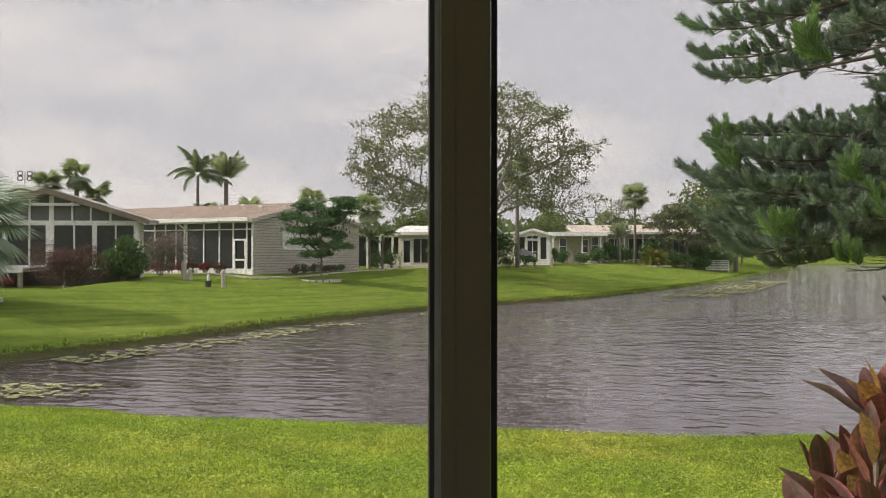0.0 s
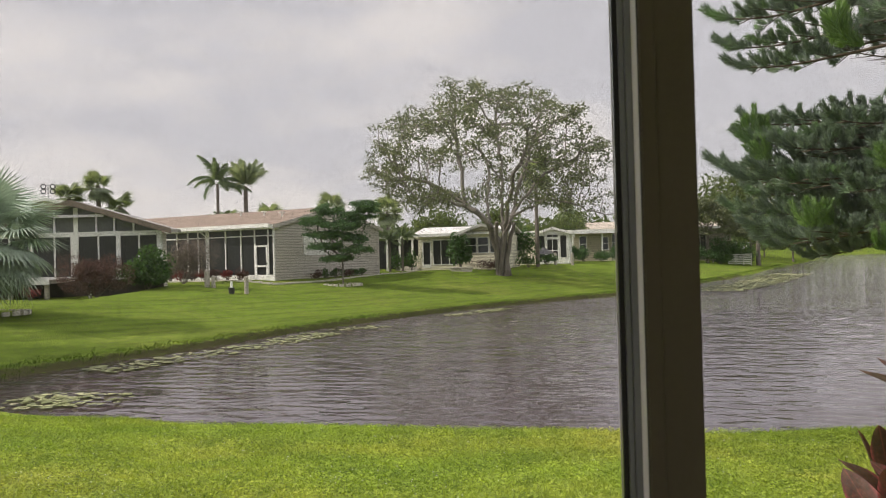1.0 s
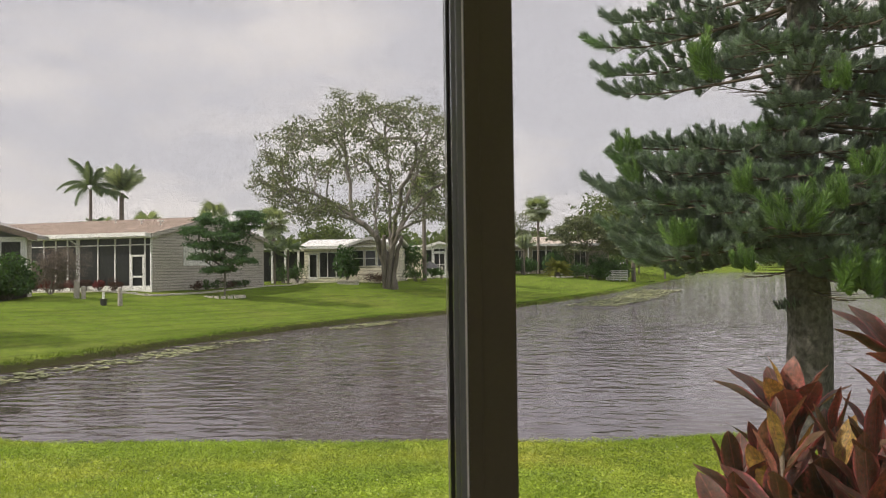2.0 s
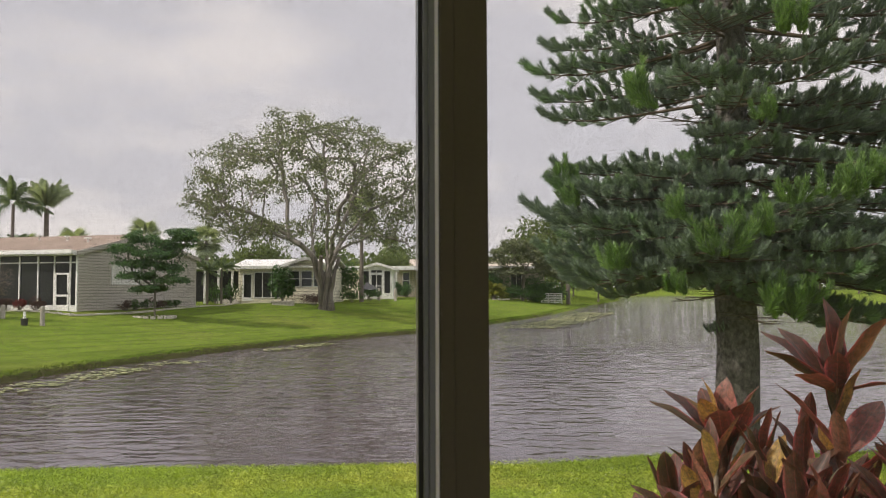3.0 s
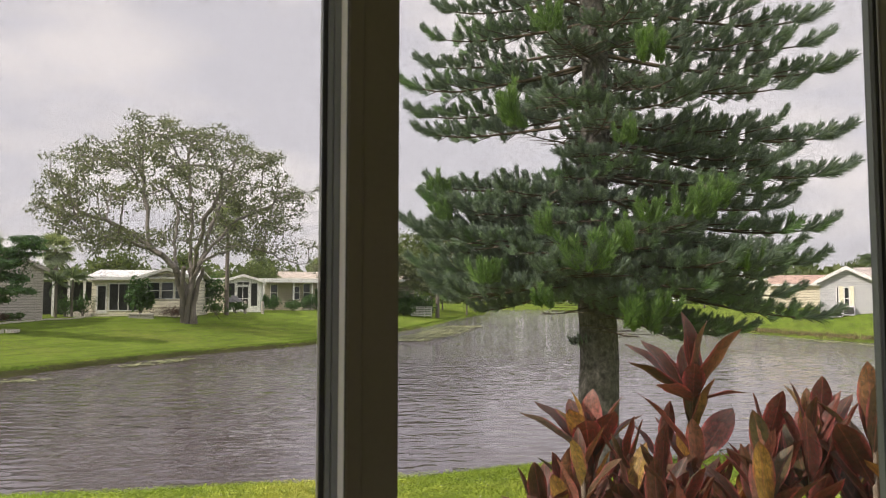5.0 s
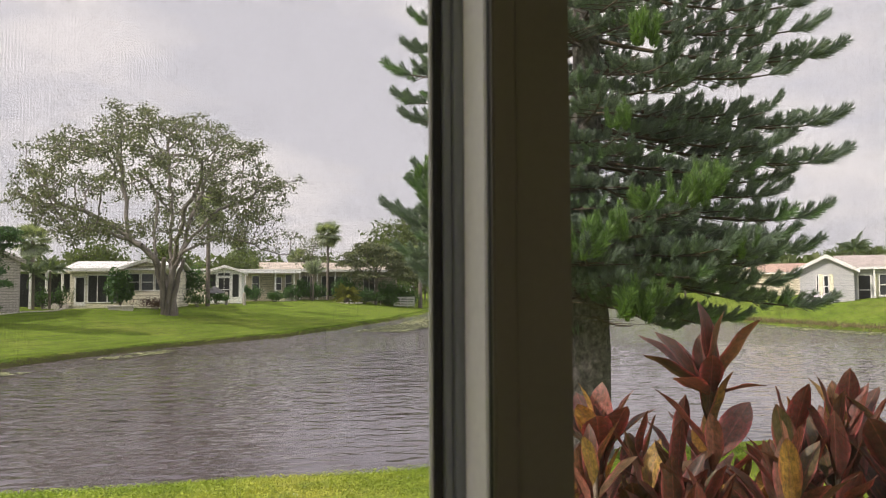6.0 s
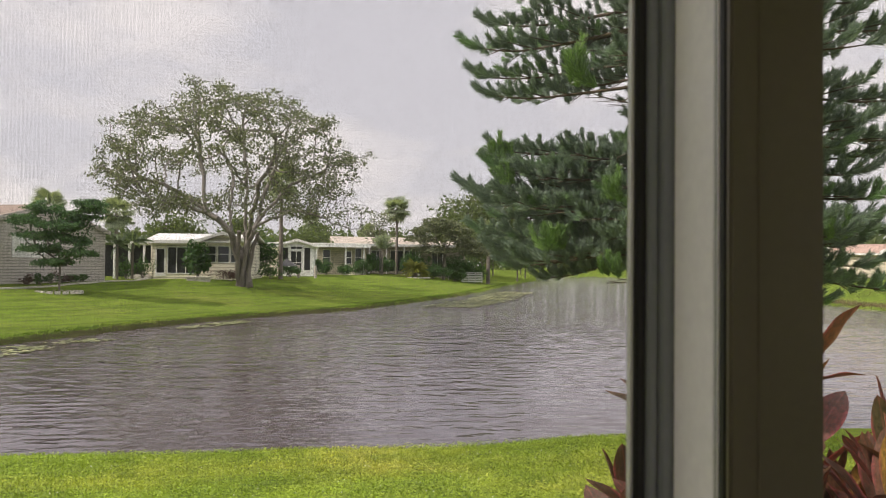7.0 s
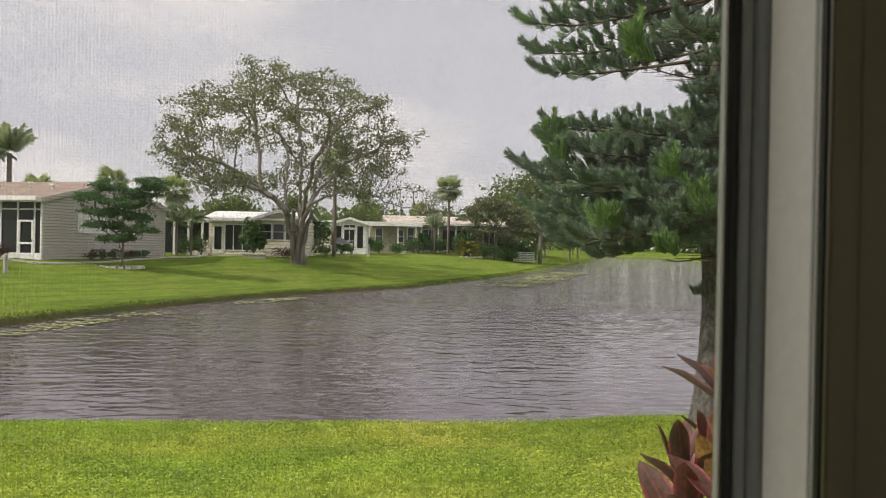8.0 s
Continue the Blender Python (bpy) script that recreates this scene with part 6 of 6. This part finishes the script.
# silver fan palm by the screened house
palm((-17.5, 22.0, on_ground(-17.5, 22.0)), 2.6, 0.15, "fan", 1.5, "silvery fan palm on the lawn by the screened house", M["silver_frond"], 51, 46)
shrubs_far = ((10.6, 90.5, (1.4, 1.0, 1.3)), (16.9, 93.5, (1.8, 1.2, 1.6)), (22.9, 96.5, (2.0, 1.4, 1.7)))
palm((15.9, 88.7, on_ground(15.9, 88.7)), 0.8, 0.3, "feather", 2.0, "squat golden-green date palm in a round bed", M["golden"], 52, 46)
palm((11.9, 88.0, on_ground(11.9, 88.0)), 2.9, 0.12, "feather", 2.0, "dull grey-green feather palm before the tan house", M["silver_feather"], 53, 16)

# shrubs before the houses
for x, y, rad, n, size, mat, label, seed in (
        (-19.45, 31.2, (1.15, 0.95, 1.02), 11000, 0.085, "red_shrub", "reddish brown rounded shrub by the screened house", 61),
        (-17.6, 32.4, (1.15, 0.95, 0.82), 5200, 0.15, "shrub", "glossy green rounded shrub by the screened house", 62),
        (-18.1, 36.9, (1.15, 0.9, 1.3), 7500, 0.085, "grey_shrub", "bare grey-brown shrub before the porch", 63),
        (-8.9, 54.3, (0.55, 0.5, 0.75), 700, 0.14, "shrub", "clipped green shrub by the steps", 64),
        (-9.9, 54.0, (0.5, 0.5, 0.7), 700, 0.14, "shrub", "clipped green shrub by the steps", 65),
        (-5.4, 54.4, (0.8, 0.6, 1.3), 1300, 0.25, "green_leaf", "tall dark green shrub at the cream house", 66),
        (-3.2, 54.3, (1.2, 0.5, 0.42), 1000, 0.12, "red_shrub", "low reddish hedge under the windows", 67),
        (-1.5, 63.0, (1.6, 1.0, 1.6), 1800, 0.22, "green_leaf", "dark green shrub behind the big tree", 68),
        (-0.6, 60.0, (0.9, 0.7, 0.55), 700, 0.16, "shrub", "low green shrub behind the big tree", 69),
        (1.0, 64.5, (1.0, 0.7, 0.5), 700, 0.16, "shrub", "low green shrub by the white gable", 70),
        (3.4, 79.0, (1.3, 1.0, 0.95), 1600, 0.22, "green_leaf", "green shrub before the tan house", 71),
        (7.2, 82.5, (0.8, 0.7, 0.6), 900, 0.2, "shrub", "green shrub before the tan house", 72),
        (12.6, 93.0, (1.6, 1.2, 1.0), 1600, 0.28, "green_leaf", "green shrub before the brown-roofed house", 73),
        (18.8, 92.0, (1.6, 1.2, 1.0), 1600, 0.22, "green_leaf", "dark green shrub by the far bank", 74),
        (9.2, 84.2, (1.0, 0.8, 0.8), 1200, 0.18, "green_leaf", "dark green shrub at the porch corner", 77),
        (5.2, 83.6, (0.9, 0.7, 0.75), 1000, 0.18, "green_leaf", "dark green shrub before the tan house", 78),
        (21.8, 93.0, (1.5, 1.2, 0.9), 1400, 0.24, "shrub", "green shrub by the wooden fence", 79),
        (25.0, 97.0, (2.4, 1.5, 1.3), 1600, 0.28, "shrub", "green shrub by the far bank", 75),
        (-11.6, 50.3, (0.5, 0.4, 0.6), 600, 0.2, "red_shrub", "purple-leaved shrub at the house corner", 76)):
    shrub("shrub", (x, y, on_ground(x, y)), rad, n, size, M[mat], label, seed, lumps=16)
for k, (x, y, rad) in enumerate(shrubs_far):
    shrub("shrub", (x, y, on_ground(x, y)), rad, 2200, 0.24, M["green_leaf"], "tall dark green shrub among the far beds", 140 + k, lumps=16)
for k in range(8):
    s = 1.9 + k * 0.86
    px, py = -13.9 - 0.934 * s - 0.358 * 0.7, 39.0 + 0.358 * s - 0.934 * 0.7
    shrub("shrub", (px, py, on_ground(px, py)), (0.42, 0.4, 0.33), 1500, 0.06, M["flower_red"] if k % 2 else M["red_shrub"], "small red flowering shrub along the porch", 90 + k, lumps=5, group="porch edging")
for k in range(6):
    s = 3.0 + k * 0.9
    px, py = -13.9 + 0.358 * s + 0.934 * 0.5, 39.0 + 0.934 * s - 0.358 * 0.5
    shrub("shrub", (px, py, on_ground(px, py)), (0.32, 0.3, 0.26), 300, 0.1, M["shrub"] if k % 3 else M["red_shrub"], "small shrub along the grey wall", 110 + k, lumps=5, group="wall edging")

# trees beyond
for x, y, h, w, seed, mat in ((17.0, 112.0, 7.0, 4.5, 131, "far_leaf"), (30.5, 112.0, 8.5, 5.5, 133, "far_leaf"), (38.0, 118.0, 9.0, 6.0, 134, "far_leaf"),
                              (-9.0, 72.0, 6.0, 4.0, 136, "far_leaf"), (-3.5, 78.0, 6.0, 4.0, 137, "far_leaf"), (4.0, 96.0, 6.0, 4.0, 138, "far_leaf"),
                              (50.0, 150.0, 9.0, 7.0, 139, "far_leaf"), (110.0, 215.0, 10.0, 9.0, 140, "far_leaf"), (96.0, 225.0, 11.0, 9.0, 141, "far_leaf"), (62.0, 190.0, 10.0, 8.0, 142, "far_leaf"),
                              (80.0, 225.0, 10.0, 9.0, 143, "far_leaf"), (70.0, 100.0, 7.0, 6.0, 144, "far_leaf"), (74.0, 74.0, 6.0, 5.0, 145, "far_leaf"), (82.0, 128.0, 8.0, 7.0, 146, "far_leaf"),
                              (69.0, 66.0, 5.5, 4.5, 147, "far_leaf"), (6.5, 130.0, 9.0, 5.5, 151, "far_leaf"), (32.5, 132.0, 15.0, 8.0, 152, "far_leaf"), (38.5, 134.0, 16.0, 9.0, 153, "far_leaf"), (29.5, 124.0, 11.0, 6.0, 154, "far_leaf")):
    broad_tree("tree", (x, y, on_ground(x, y)), "leafy green tree in the distance", [(0, 0, h * 0.62, w * 0.6, w * 0.6, h * 0.3), (w * 0.3, 0, h * 0.5, w * 0.45, w * 0.4, h * 0.22), (-w * 0.35, 0, h * 0.55, w * 0.4, w * 0.4, h * 0.24)],
               110, h * 0.22, h * 0.075, 0.12 + h * 0.036, 64, M[mat], M["bark"], 0.03, seed, (0, 0), h * 0.5, h * 0.085, 0.3, 0.3, h * 0.075, 0.6)


broad_tree("tree", (20.2, 92.5, on_ground(20.2, 92.5)), "olive green layered tree by the far bank",
           [(-0.6, 0, 7.0, 2.4, 2.4, 0.6), (-2.4, 0, 6.1, 1.9, 2.0, 0.45), (1.2, 0, 6.2, 2.6, 2.4, 0.5), (-2.6, 0, 4.9, 2.2, 2.2, 0.45), (0.6, 0, 5.1, 2.8, 2.6, 0.45), (3.6, 0, 4.8, 2.4, 2.2, 0.5), (-1.4, 0, 3.7, 2.6, 2.4, 0.45), (2.4, 0, 3.6, 3.0, 2.4, 0.45), (5.0, 0, 3.3, 1.6, 1.8, 0.45)],
           460, 1.6, 0.4, 0.3, 52, M["oak_leaf"], M["bark"], 0.02, 148, (0, 0), 4.0, 0.5, 0.22, 0.1, 0.35, 0.6, 2.3, 0.4)
broad_tree("tree", (12.0, 91.0, on_ground(12.0, 91.0)), "thin open tree with sparse grey-green leaves",
           [(0.4, 0, 6.6, 1.5, 1.4, 1.2), (-0.8, 0, 4.9, 1.3, 1.2, 1.2), (0.9, 0, 4.6, 1.1, 1.0, 0.9)], 110, 1.6, 0.35, 0.3, 14, M["oak_leaf"], M["bark"], 0.02, 150, (0.02, 0), 3.5, 0.4, 0.16, 0.2, 0.3)


# tree out of view, added to cast shade on the far lawn
broad_tree("tree", (-18.6, 15.4, on_ground(-18.6, 15.4)), "unseen leafy green tree added to shade the lawn at the pond's narrow end",
           [(0, 0, 5.0, 2.6, 2.6, 1.6), (0.6, -0.8, 4.0, 2.2, 2.4, 1.2), (-1.2, -0.6, 4.4, 2.0, 2.0, 1.2)], 300, 2.0, 0.4, 0.3, 34, M["green_leaf"], M["bark"], 0.02, 171, (0, 0), 4.0, 0.5, 0.25, 0.3, 0.4)

def far_woods():
    """The closed line of trees along the horizon, as one mass of leaves."""
    rng = np.random.default_rng(77)
    cs, qs = [], []
    for k in range(190):
        a = radians(-64 + 122 * k / 190 + rng.uniform(-0.4, 0.4))
        d = rng.uniform(140, 190) if -16 < math.degrees(a) < 22 else rng.uniform(95, 140)
        if math.degrees(a) > 12 and math.degrees(a) < 40:
            d = rng.uniform(240, 300)
        x, y = d * math.sin(a), d * math.cos(a)
        h, w = rng.uniform(4.0, 6.6) * d / 130, rng.uniform(4, 7) * d / 130
        q = rng.normal(size=(260, 3))
        q /= np.linalg.norm(q, axis=1, keepdims=True)
        c = q * np.array([w, w, h * 0.55]) * rng.uniform(0.6, 1.05, (260, 1)) + np.array([x, y, 1.0 + h * 0.5])
        c[:, 2] = np.maximum(c[:, 2], 0.9)
        cs.append(c)
        qs.append(q)
    return leaf_cloud(np.concatenate(cs), np.concatenate(qs), 1.5, rng, 0.7)


v, f = far_woods()
tagged(link_mesh("far_woods", mesh_np("far_woods", v, f), M["far_leaf"]), "hazy line of trees along the horizon", "woods", kind="stuff")

# ---- posts, curbs and small things on the far lawn ----
def lawn_post(x, y, h, r, label, mat):
    t = thing("post", (x, y, on_ground(x, y)), label, "post", "lawn posts")
    bm = cyl(bmesh.new(), (0, 0, -0.1), (0, 0, h), r, r * 0.95, 12)
    bmesh.ops.create_uvsphere(bm, u_segments=10, v_segments=6, radius=r * 0.98, matrix=Matrix.Translation((0, 0, h)))
    part("shaft", bm, mat, t)


lawn_post(-19.78, 31.3, 0.95, 0.07, "short white marker post on the lawn", M["white_paint"])
lawn_post(-15.6, 34.2, 0.72, 0.13, "weathered grey timber post on the lawn", M["post_wood"])
lawn_post(-15.25, 34.1, 0.5, 0.1, "weathered grey timber post on the lawn", M["post_wood"])
lawn_post(-13.2, 33.0, 0.72, 0.1, "weathered grey timber post on the lawn", M["post_wood"])
lawn_post(3.12, 65.2, 0.95, 0.13, "pale timber post on the far lawn", M["post_wood"])
lawn_post(1.7, 65.2, 0.95, 0.13, "pale timber post on the far lawn", M["post_wood"])
pot = thing("plant_pot", (-13.75, 32.6, on_ground(-13.75, 32.6)), "black plant pot with a white post on the lawn", "plant pot")
part("pot", cyl(bmesh.new(), (0, 0, -0.02), (0, 0, 0.28), 0.12, 0.15, 14), M["iron"], pot)
part("stake", cyl(bmesh.new(), (0, 0, 0.28), (0, 0, 0.56), 0.06, 0.05, 10), M["white_paint"], pot)
lid = thing("utility_box", (-5.0, 51.0, on_ground(-5.0, 51.0)), "low pale concrete utility box in the grass", "utility box")
part("base", boxes((-0.7, 0.7, -0.45, 0.45, -0.1, 0.2), bevel=0.03), M["concrete"], lid)
part("cover", boxes((-0.75, 0.75, -0.5, 0.5, 0.2, 0.28), bevel=0.02), M["concrete"], lid)
dish = thing("garden_umbrella", (0.75, 65.6, on_ground(0.75, 65.6)), "closed dark umbrella beside the white gable", "umbrella")
part("pole", cyl(bmesh.new(), (0, 0, -0.05), (0, 0, 1.5), 0.03), M["iron"], dish)
part("canopy", cyl(bmesh.new(), (0, 0, 0.95), (0, 0, 1.55), 0.95, 0.05, 8), M["iron"], dish)


def ring_bed(x, y, r, label):
    t = thing("edging_ring", (x, y, on_ground(x, y)), label, "garden edging", "tree rings")
    for i in range(18):
        a = 2 * math.pi * i / 18
        bm = boxes((-0.13 * r, 0.13 * r, -0.06, 0.06, -0.05, 0.1), bevel=0.02)
        bmesh.ops.transform(bm, matrix=pose(r * math.cos(a), r * math.sin(a), 0, 0, 0, math.degrees(a) + 90), verts=bm.verts)
        part("stone", bm, M["concrete"], t)


ring_bed(-10.3, 39.4, 1.0, "pale stone ring round the small tree")
ring_bed(-17.6, 22.5, 0.9, "pale stone ring round the fan palm")
ring_bed(15.9, 88.7, 1.8, "pale stone ring round the date palm")

# kerb of the beds round the grey house
kerb = thing("kerb", (0, 0, 0), "pale concrete edging along the beds of the grey house", "kerb", kind="structure")
KERB = [(-23.2, 41.3), (-20.5, 40.0), (-17.6, 38.9), (-15.4, 37.9), (-13.6, 37.5), (-12.4, 39.0), (-11.4, 41.6), (-10.4, 44.2), (-9.5, 46.8), (-8.7, 49.4), (-8.2, 52.0)]
for (ax, ay), (bx, by) in zip(KERB, KERB[1:]):
    n = 3
    for i in range(n):
        x0, y0, x1, y1 = (ax + (bx - ax) * i / n, ay + (by - ay) * i / n, ax + (bx - ax) * (i + 1) / n, ay + (by - ay) * (i + 1) / n)
        bm = boxes((0, math.hypot(x1 - x0, y1 - y0) - 0.01, -0.16, 0.16, -0.08, 0.06), bevel=0.012)
        ob = part("slab", bm, M["concrete"], kerb)
        ob.matrix_basis = pose(x0, y0, on_ground((x0 + x1) / 2, (y0 + y1) / 2), 0, 0, math.degrees(math.atan2(y1 - y0, x1 - x0)))


# pink flower tubs under the screened house
for s in (-6.6, -4.6, -7.9):
    x, y = -17.53 + s * math.cos(radians(TH1)) + 0.1, 33.57 + s * math.sin(radians(TH1)) - 2.6
    shrub("potted_flowers", (x, y, on_ground(x, y)), (0.42, 0.4, 0.3), 420, 0.09, M["flower_red"] if s > -5 else M["grey_shrub"], "rounded clump of pink flowers below the deck", int(200 - s * 10), "flowers", 5)


# ---- lily pads ----
def lilies(name, line, inner, outer, n, size, label, seed):
    """Round notched pads strewn along a line, each a shallow disc."""
    rng = np.random.default_rng(seed)
    line = np.array(line, float)
    v, f = [], []
    k = 9
    spots = rng.uniform(0, len(line) - 1, max(3, n // 14))
    for i in range(n):
        u = np.clip(spots[rng.integers(len(spots))] + rng.normal(0, 0.1), 0, len(line) - 1.001)
        j = int(u)
        e = line[j + 1] - line[j]
        nrm = np.array([e[1], -e[0]]) / np.hypot(*e)
        p = line[j] + e * (u - j) + nrm * (inner + (outer - inner) * rng.beta(1.5, 1.5))
        r = size * rng.uniform(0.5, 1.25)
        a0 = rng.uniform(0, 6.28)
        a = a0 + np.linspace(0.25, 6.03, k)
        tilt = rng.normal(0, 0.06, 2)
        z = WATER + 0.012 + 0.01 * rng.uniform()
        ring = np.stack([p[0] + r * np.cos(a), p[1] + r * np.sin(a), z + 0.012 + np.abs(r * (np.cos(a) * tilt[0] + np.sin(a) * tilt[1]))], 1)
        b = len(v)
        v.append((p[0], p[1], z))
        v.extend(map(tuple, ring))
        f.extend((b, b + 1 + q, b + 2 + q) for q in range(k - 1))
    tagged(link_mesh(name, mesh_np(name, v, f), M["lily"]), label, "lily pads", kind="stuff")


lilies("lily_pads", [(-11.4, 16.6), (-10.4, 18.8), (-9.2, 21.7), (-8.3, 24.4), (-7.0, 27.0)], 0.5, 2.0, 420, 0.09, "pale green lily pads along the far bank", 301)
lilies("lily_pads", [(-5.0, 31.0), (-2.6, 34.9)], 0.8, 2.0, 130, 0.11, "small patch of lily pads", 302)
lilies("lily_pads", [(8.8, 46.5), (12.6, 53.5), (18.5, 66.5), (22.0, 74.0)], 0.0, 3.6, 1300, 0.16, "broad patch of lily pads before the far bank", 303)
lilies("lily_pads", [(36.7, 30.0), (37.0, 36.4), (37.6, 42.0)], -2.5, -0.6, 160, 0.16, "lily pads along the right bank", 304)
lilies("lily_pads", [(-11.6, 12.0), (-9.2, 12.4), (-7.6, 12.6)], -0.8, 0.8, 160, 0.09, "lily pads at the narrow end of the pond", 305)


# ---- grass ----
def blades(name, xy, height, width, seed, label, lean=0.6, mat="grass"):
    rng = np.random.default_rng(seed)
    n = len(xy)
    z = ground_z(xy[:, 0], xy[:, 1])
    c = np.stack([xy[:, 0], xy[:, 1], z - 0.004], 1)
    a = rng.uniform(0, 2 * np.pi, n)
    s = np.stack([np.cos(a), np.sin(a), 0 * a], 1)
    h = height * rng.uniform(0.45, 1.2, n)
    d = np.stack([rng.normal(0, lean, n), rng.normal(0, lean, n), np.ones(n)], 1)
    d /= np.linalg.norm(d, axis=1, keepdims=True)
    w = (width * rng.uniform(0.6, 1.3, n))[:, None]
    v = np.stack([c - s * w, c + s * w, c + d * h[:, None]], 1).reshape(-1, 3)
    return tagged(link_mesh(name, mesh_np(name, v, np.arange(3 * n).reshape(n, 3)), M[mat]), label, "grass", kind="stuff")


grng = np.random.default_rng(400)
xy = np.stack([grng.uniform(-10.5, 7.5, 330000), 3.2 + 7.2 * grng.uniform(0, 1, 330000) ** 1.1], 1)
keep = (pond_distance(xy[:, 0], xy[:, 1]) > 0.02) & (np.abs(xy[:, 0]) < 0.85 * (xy[:, 1] + 2.0) + 0.6)
dens = 0.5 + 0.5 * np.sin(xy[:, 0] * 2.1 + np.sin(xy[:, 1] * 1.7) * 1.3) * np.sin(xy[:, 1] * 2.4 + xy[:, 0])
keep &= grng.uniform(0, 1, len(xy)) < 0.55 + 0.45 * dens
blades("grass", xy[keep], 0.07, 0.0055, 401, "short green mown grass of the near lawn", 0.75)
fx = np.stack([grng.uniform(-24, 16, 260000), 12 + 50 * grng.uniform(0, 1, 260000) ** 1.2], 1)
fd = pond_distance(fx[:, 0], fx[:, 1])
fx = fx[(fd > 0.3) & (fd < 13) & (fx[:, 1] > 12 + np.maximum(0, fx[:, 0] + 9) * 1.2)]
blades("far_grass", fx, 0.03, 0.01, 403, "mown grass of the far lawn", 0.9)
bank = []
for (ax, ay), (bx, by) in zip(POND[:14], POND[1:15]):
    ln = math.hypot(bx - ax, by - ay)
    m = int(ln * (170 if ay < 50 else 60))
    t = grng.uniform(0, 1, m)
    off = np.abs(grng.normal(0, 0.35, m)) + 0.08
    bank.append(np.stack([ax + (bx - ax) * t - (by - ay) / ln * off, ay + (by - ay) * t + (bx - ax) / ln * off], 1))
reeds = []
for (ax, ay), (bx, by) in zip(POND[22:28], POND[23:29]):
    ln = math.hypot(bx - ax, by - ay)
    m = int(ln * 110)
    t = grng.uniform(0, 1, m)
    off = np.abs(grng.normal(0, 0.7, m)) + 0.05
    reeds.append(np.stack([ax + (bx - ax) * t - (by - ay) / ln * off, ay + (by - ay) * t + (bx - ax) / ln * off], 1))
blades("bank_grass", np.concatenate(bank), 0.1, 0.013, 402, "longer grass along the water's edge", 0.5)
blades("reeds", np.concatenate(reeds), 0.3, 0.03, 404, "dried brownish grass along the water across the pond", 0.45, "dry_grass")
m = 1500
cx = np.stack([grng.uniform(-8, 6, m), grng.uniform(3.6, 9.4, m)], 1)
cl = 0.5 + 0.5 * np.sin(cx[:, 0] * 1.3 + 0.6) * np.sin(cx[:, 1] * 1.9 + cx[:, 0] * 0.5)
cx = cx[grng.uniform(0, 1, m) < cl ** 2]
cz = ground_z(cx[:, 0], cx[:, 1]) + 0.05
octa = np.array([(1, 0, 0), (0, 1, 0), (-1, 0, 0), (0, -1, 0), (0, 0, 1), (0, 0, -1)]) * 0.0065
faces = np.array([(0, 1, 4), (1, 2, 4), (2, 3, 4), (3, 0, 4), (1, 0, 5), (2, 1, 5), (3, 2, 5), (0, 3, 5)])
cv = (np.stack([cx[:, 0], cx[:, 1], cz], 1)[:, None] + octa[None]).reshape(-1, 3)
cf = (np.arange(len(cx))[:, None, None] * 6 + faces[None]).reshape(-1, 3)
tagged(link_mesh("clover_flowers", mesh_np("clover_flowers", cv, cf), M["clover"]), "tiny white clover flowers in the lawn", "flowers", kind="stuff")
# broad clover leaves among the blades
m = 110000
wx = np.stack([grng.uniform(-9, 7, m), 3.4 + 6.4 * grng.uniform(0, 1, m)], 1)
lush = 0.5 + 0.5 * np.sin(wx[:, 0] * 1.3 + 0.6 + 0.8 * np.sin(wx[:, 1] * 2.7)) * np.sin(wx[:, 1] * 1.9 + wx[:, 0] * 0.5)
wx = wx[(grng.uniform(0, 1, m) < 0.2 + 0.8 * lush) & (pond_distance(wx[:, 0], wx[:, 1]) > 0.3)]
n = len(wx)
wc = np.stack([wx[:, 0], wx[:, 1], ground_z(wx[:, 0], wx[:, 1]) + grng.uniform(0.035, 0.075, n)], 1)
turn = grng.uniform(0, 2 * np.pi, n)
u = np.stack([np.cos(turn), np.sin(turn), grng.normal(0, 0.3, n)], 1) * grng.uniform(0.011, 0.02, n)[:, None]
w = np.stack([-np.sin(turn), np.cos(turn), grng.normal(0, 0.3, n)], 1) * grng.uniform(0.009, 0.015, n)[:, None]
v = np.stack([wc - u, wc - w, wc + u, wc + w], 1).reshape(-1, 3)
tagged(link_mesh("clover_leaves", mesh_np("clover_leaves", v, np.arange(4 * n).reshape(n, 4)), M["grass"]), "broad green clover leaves among the near grass", "clover", kind="stuff")
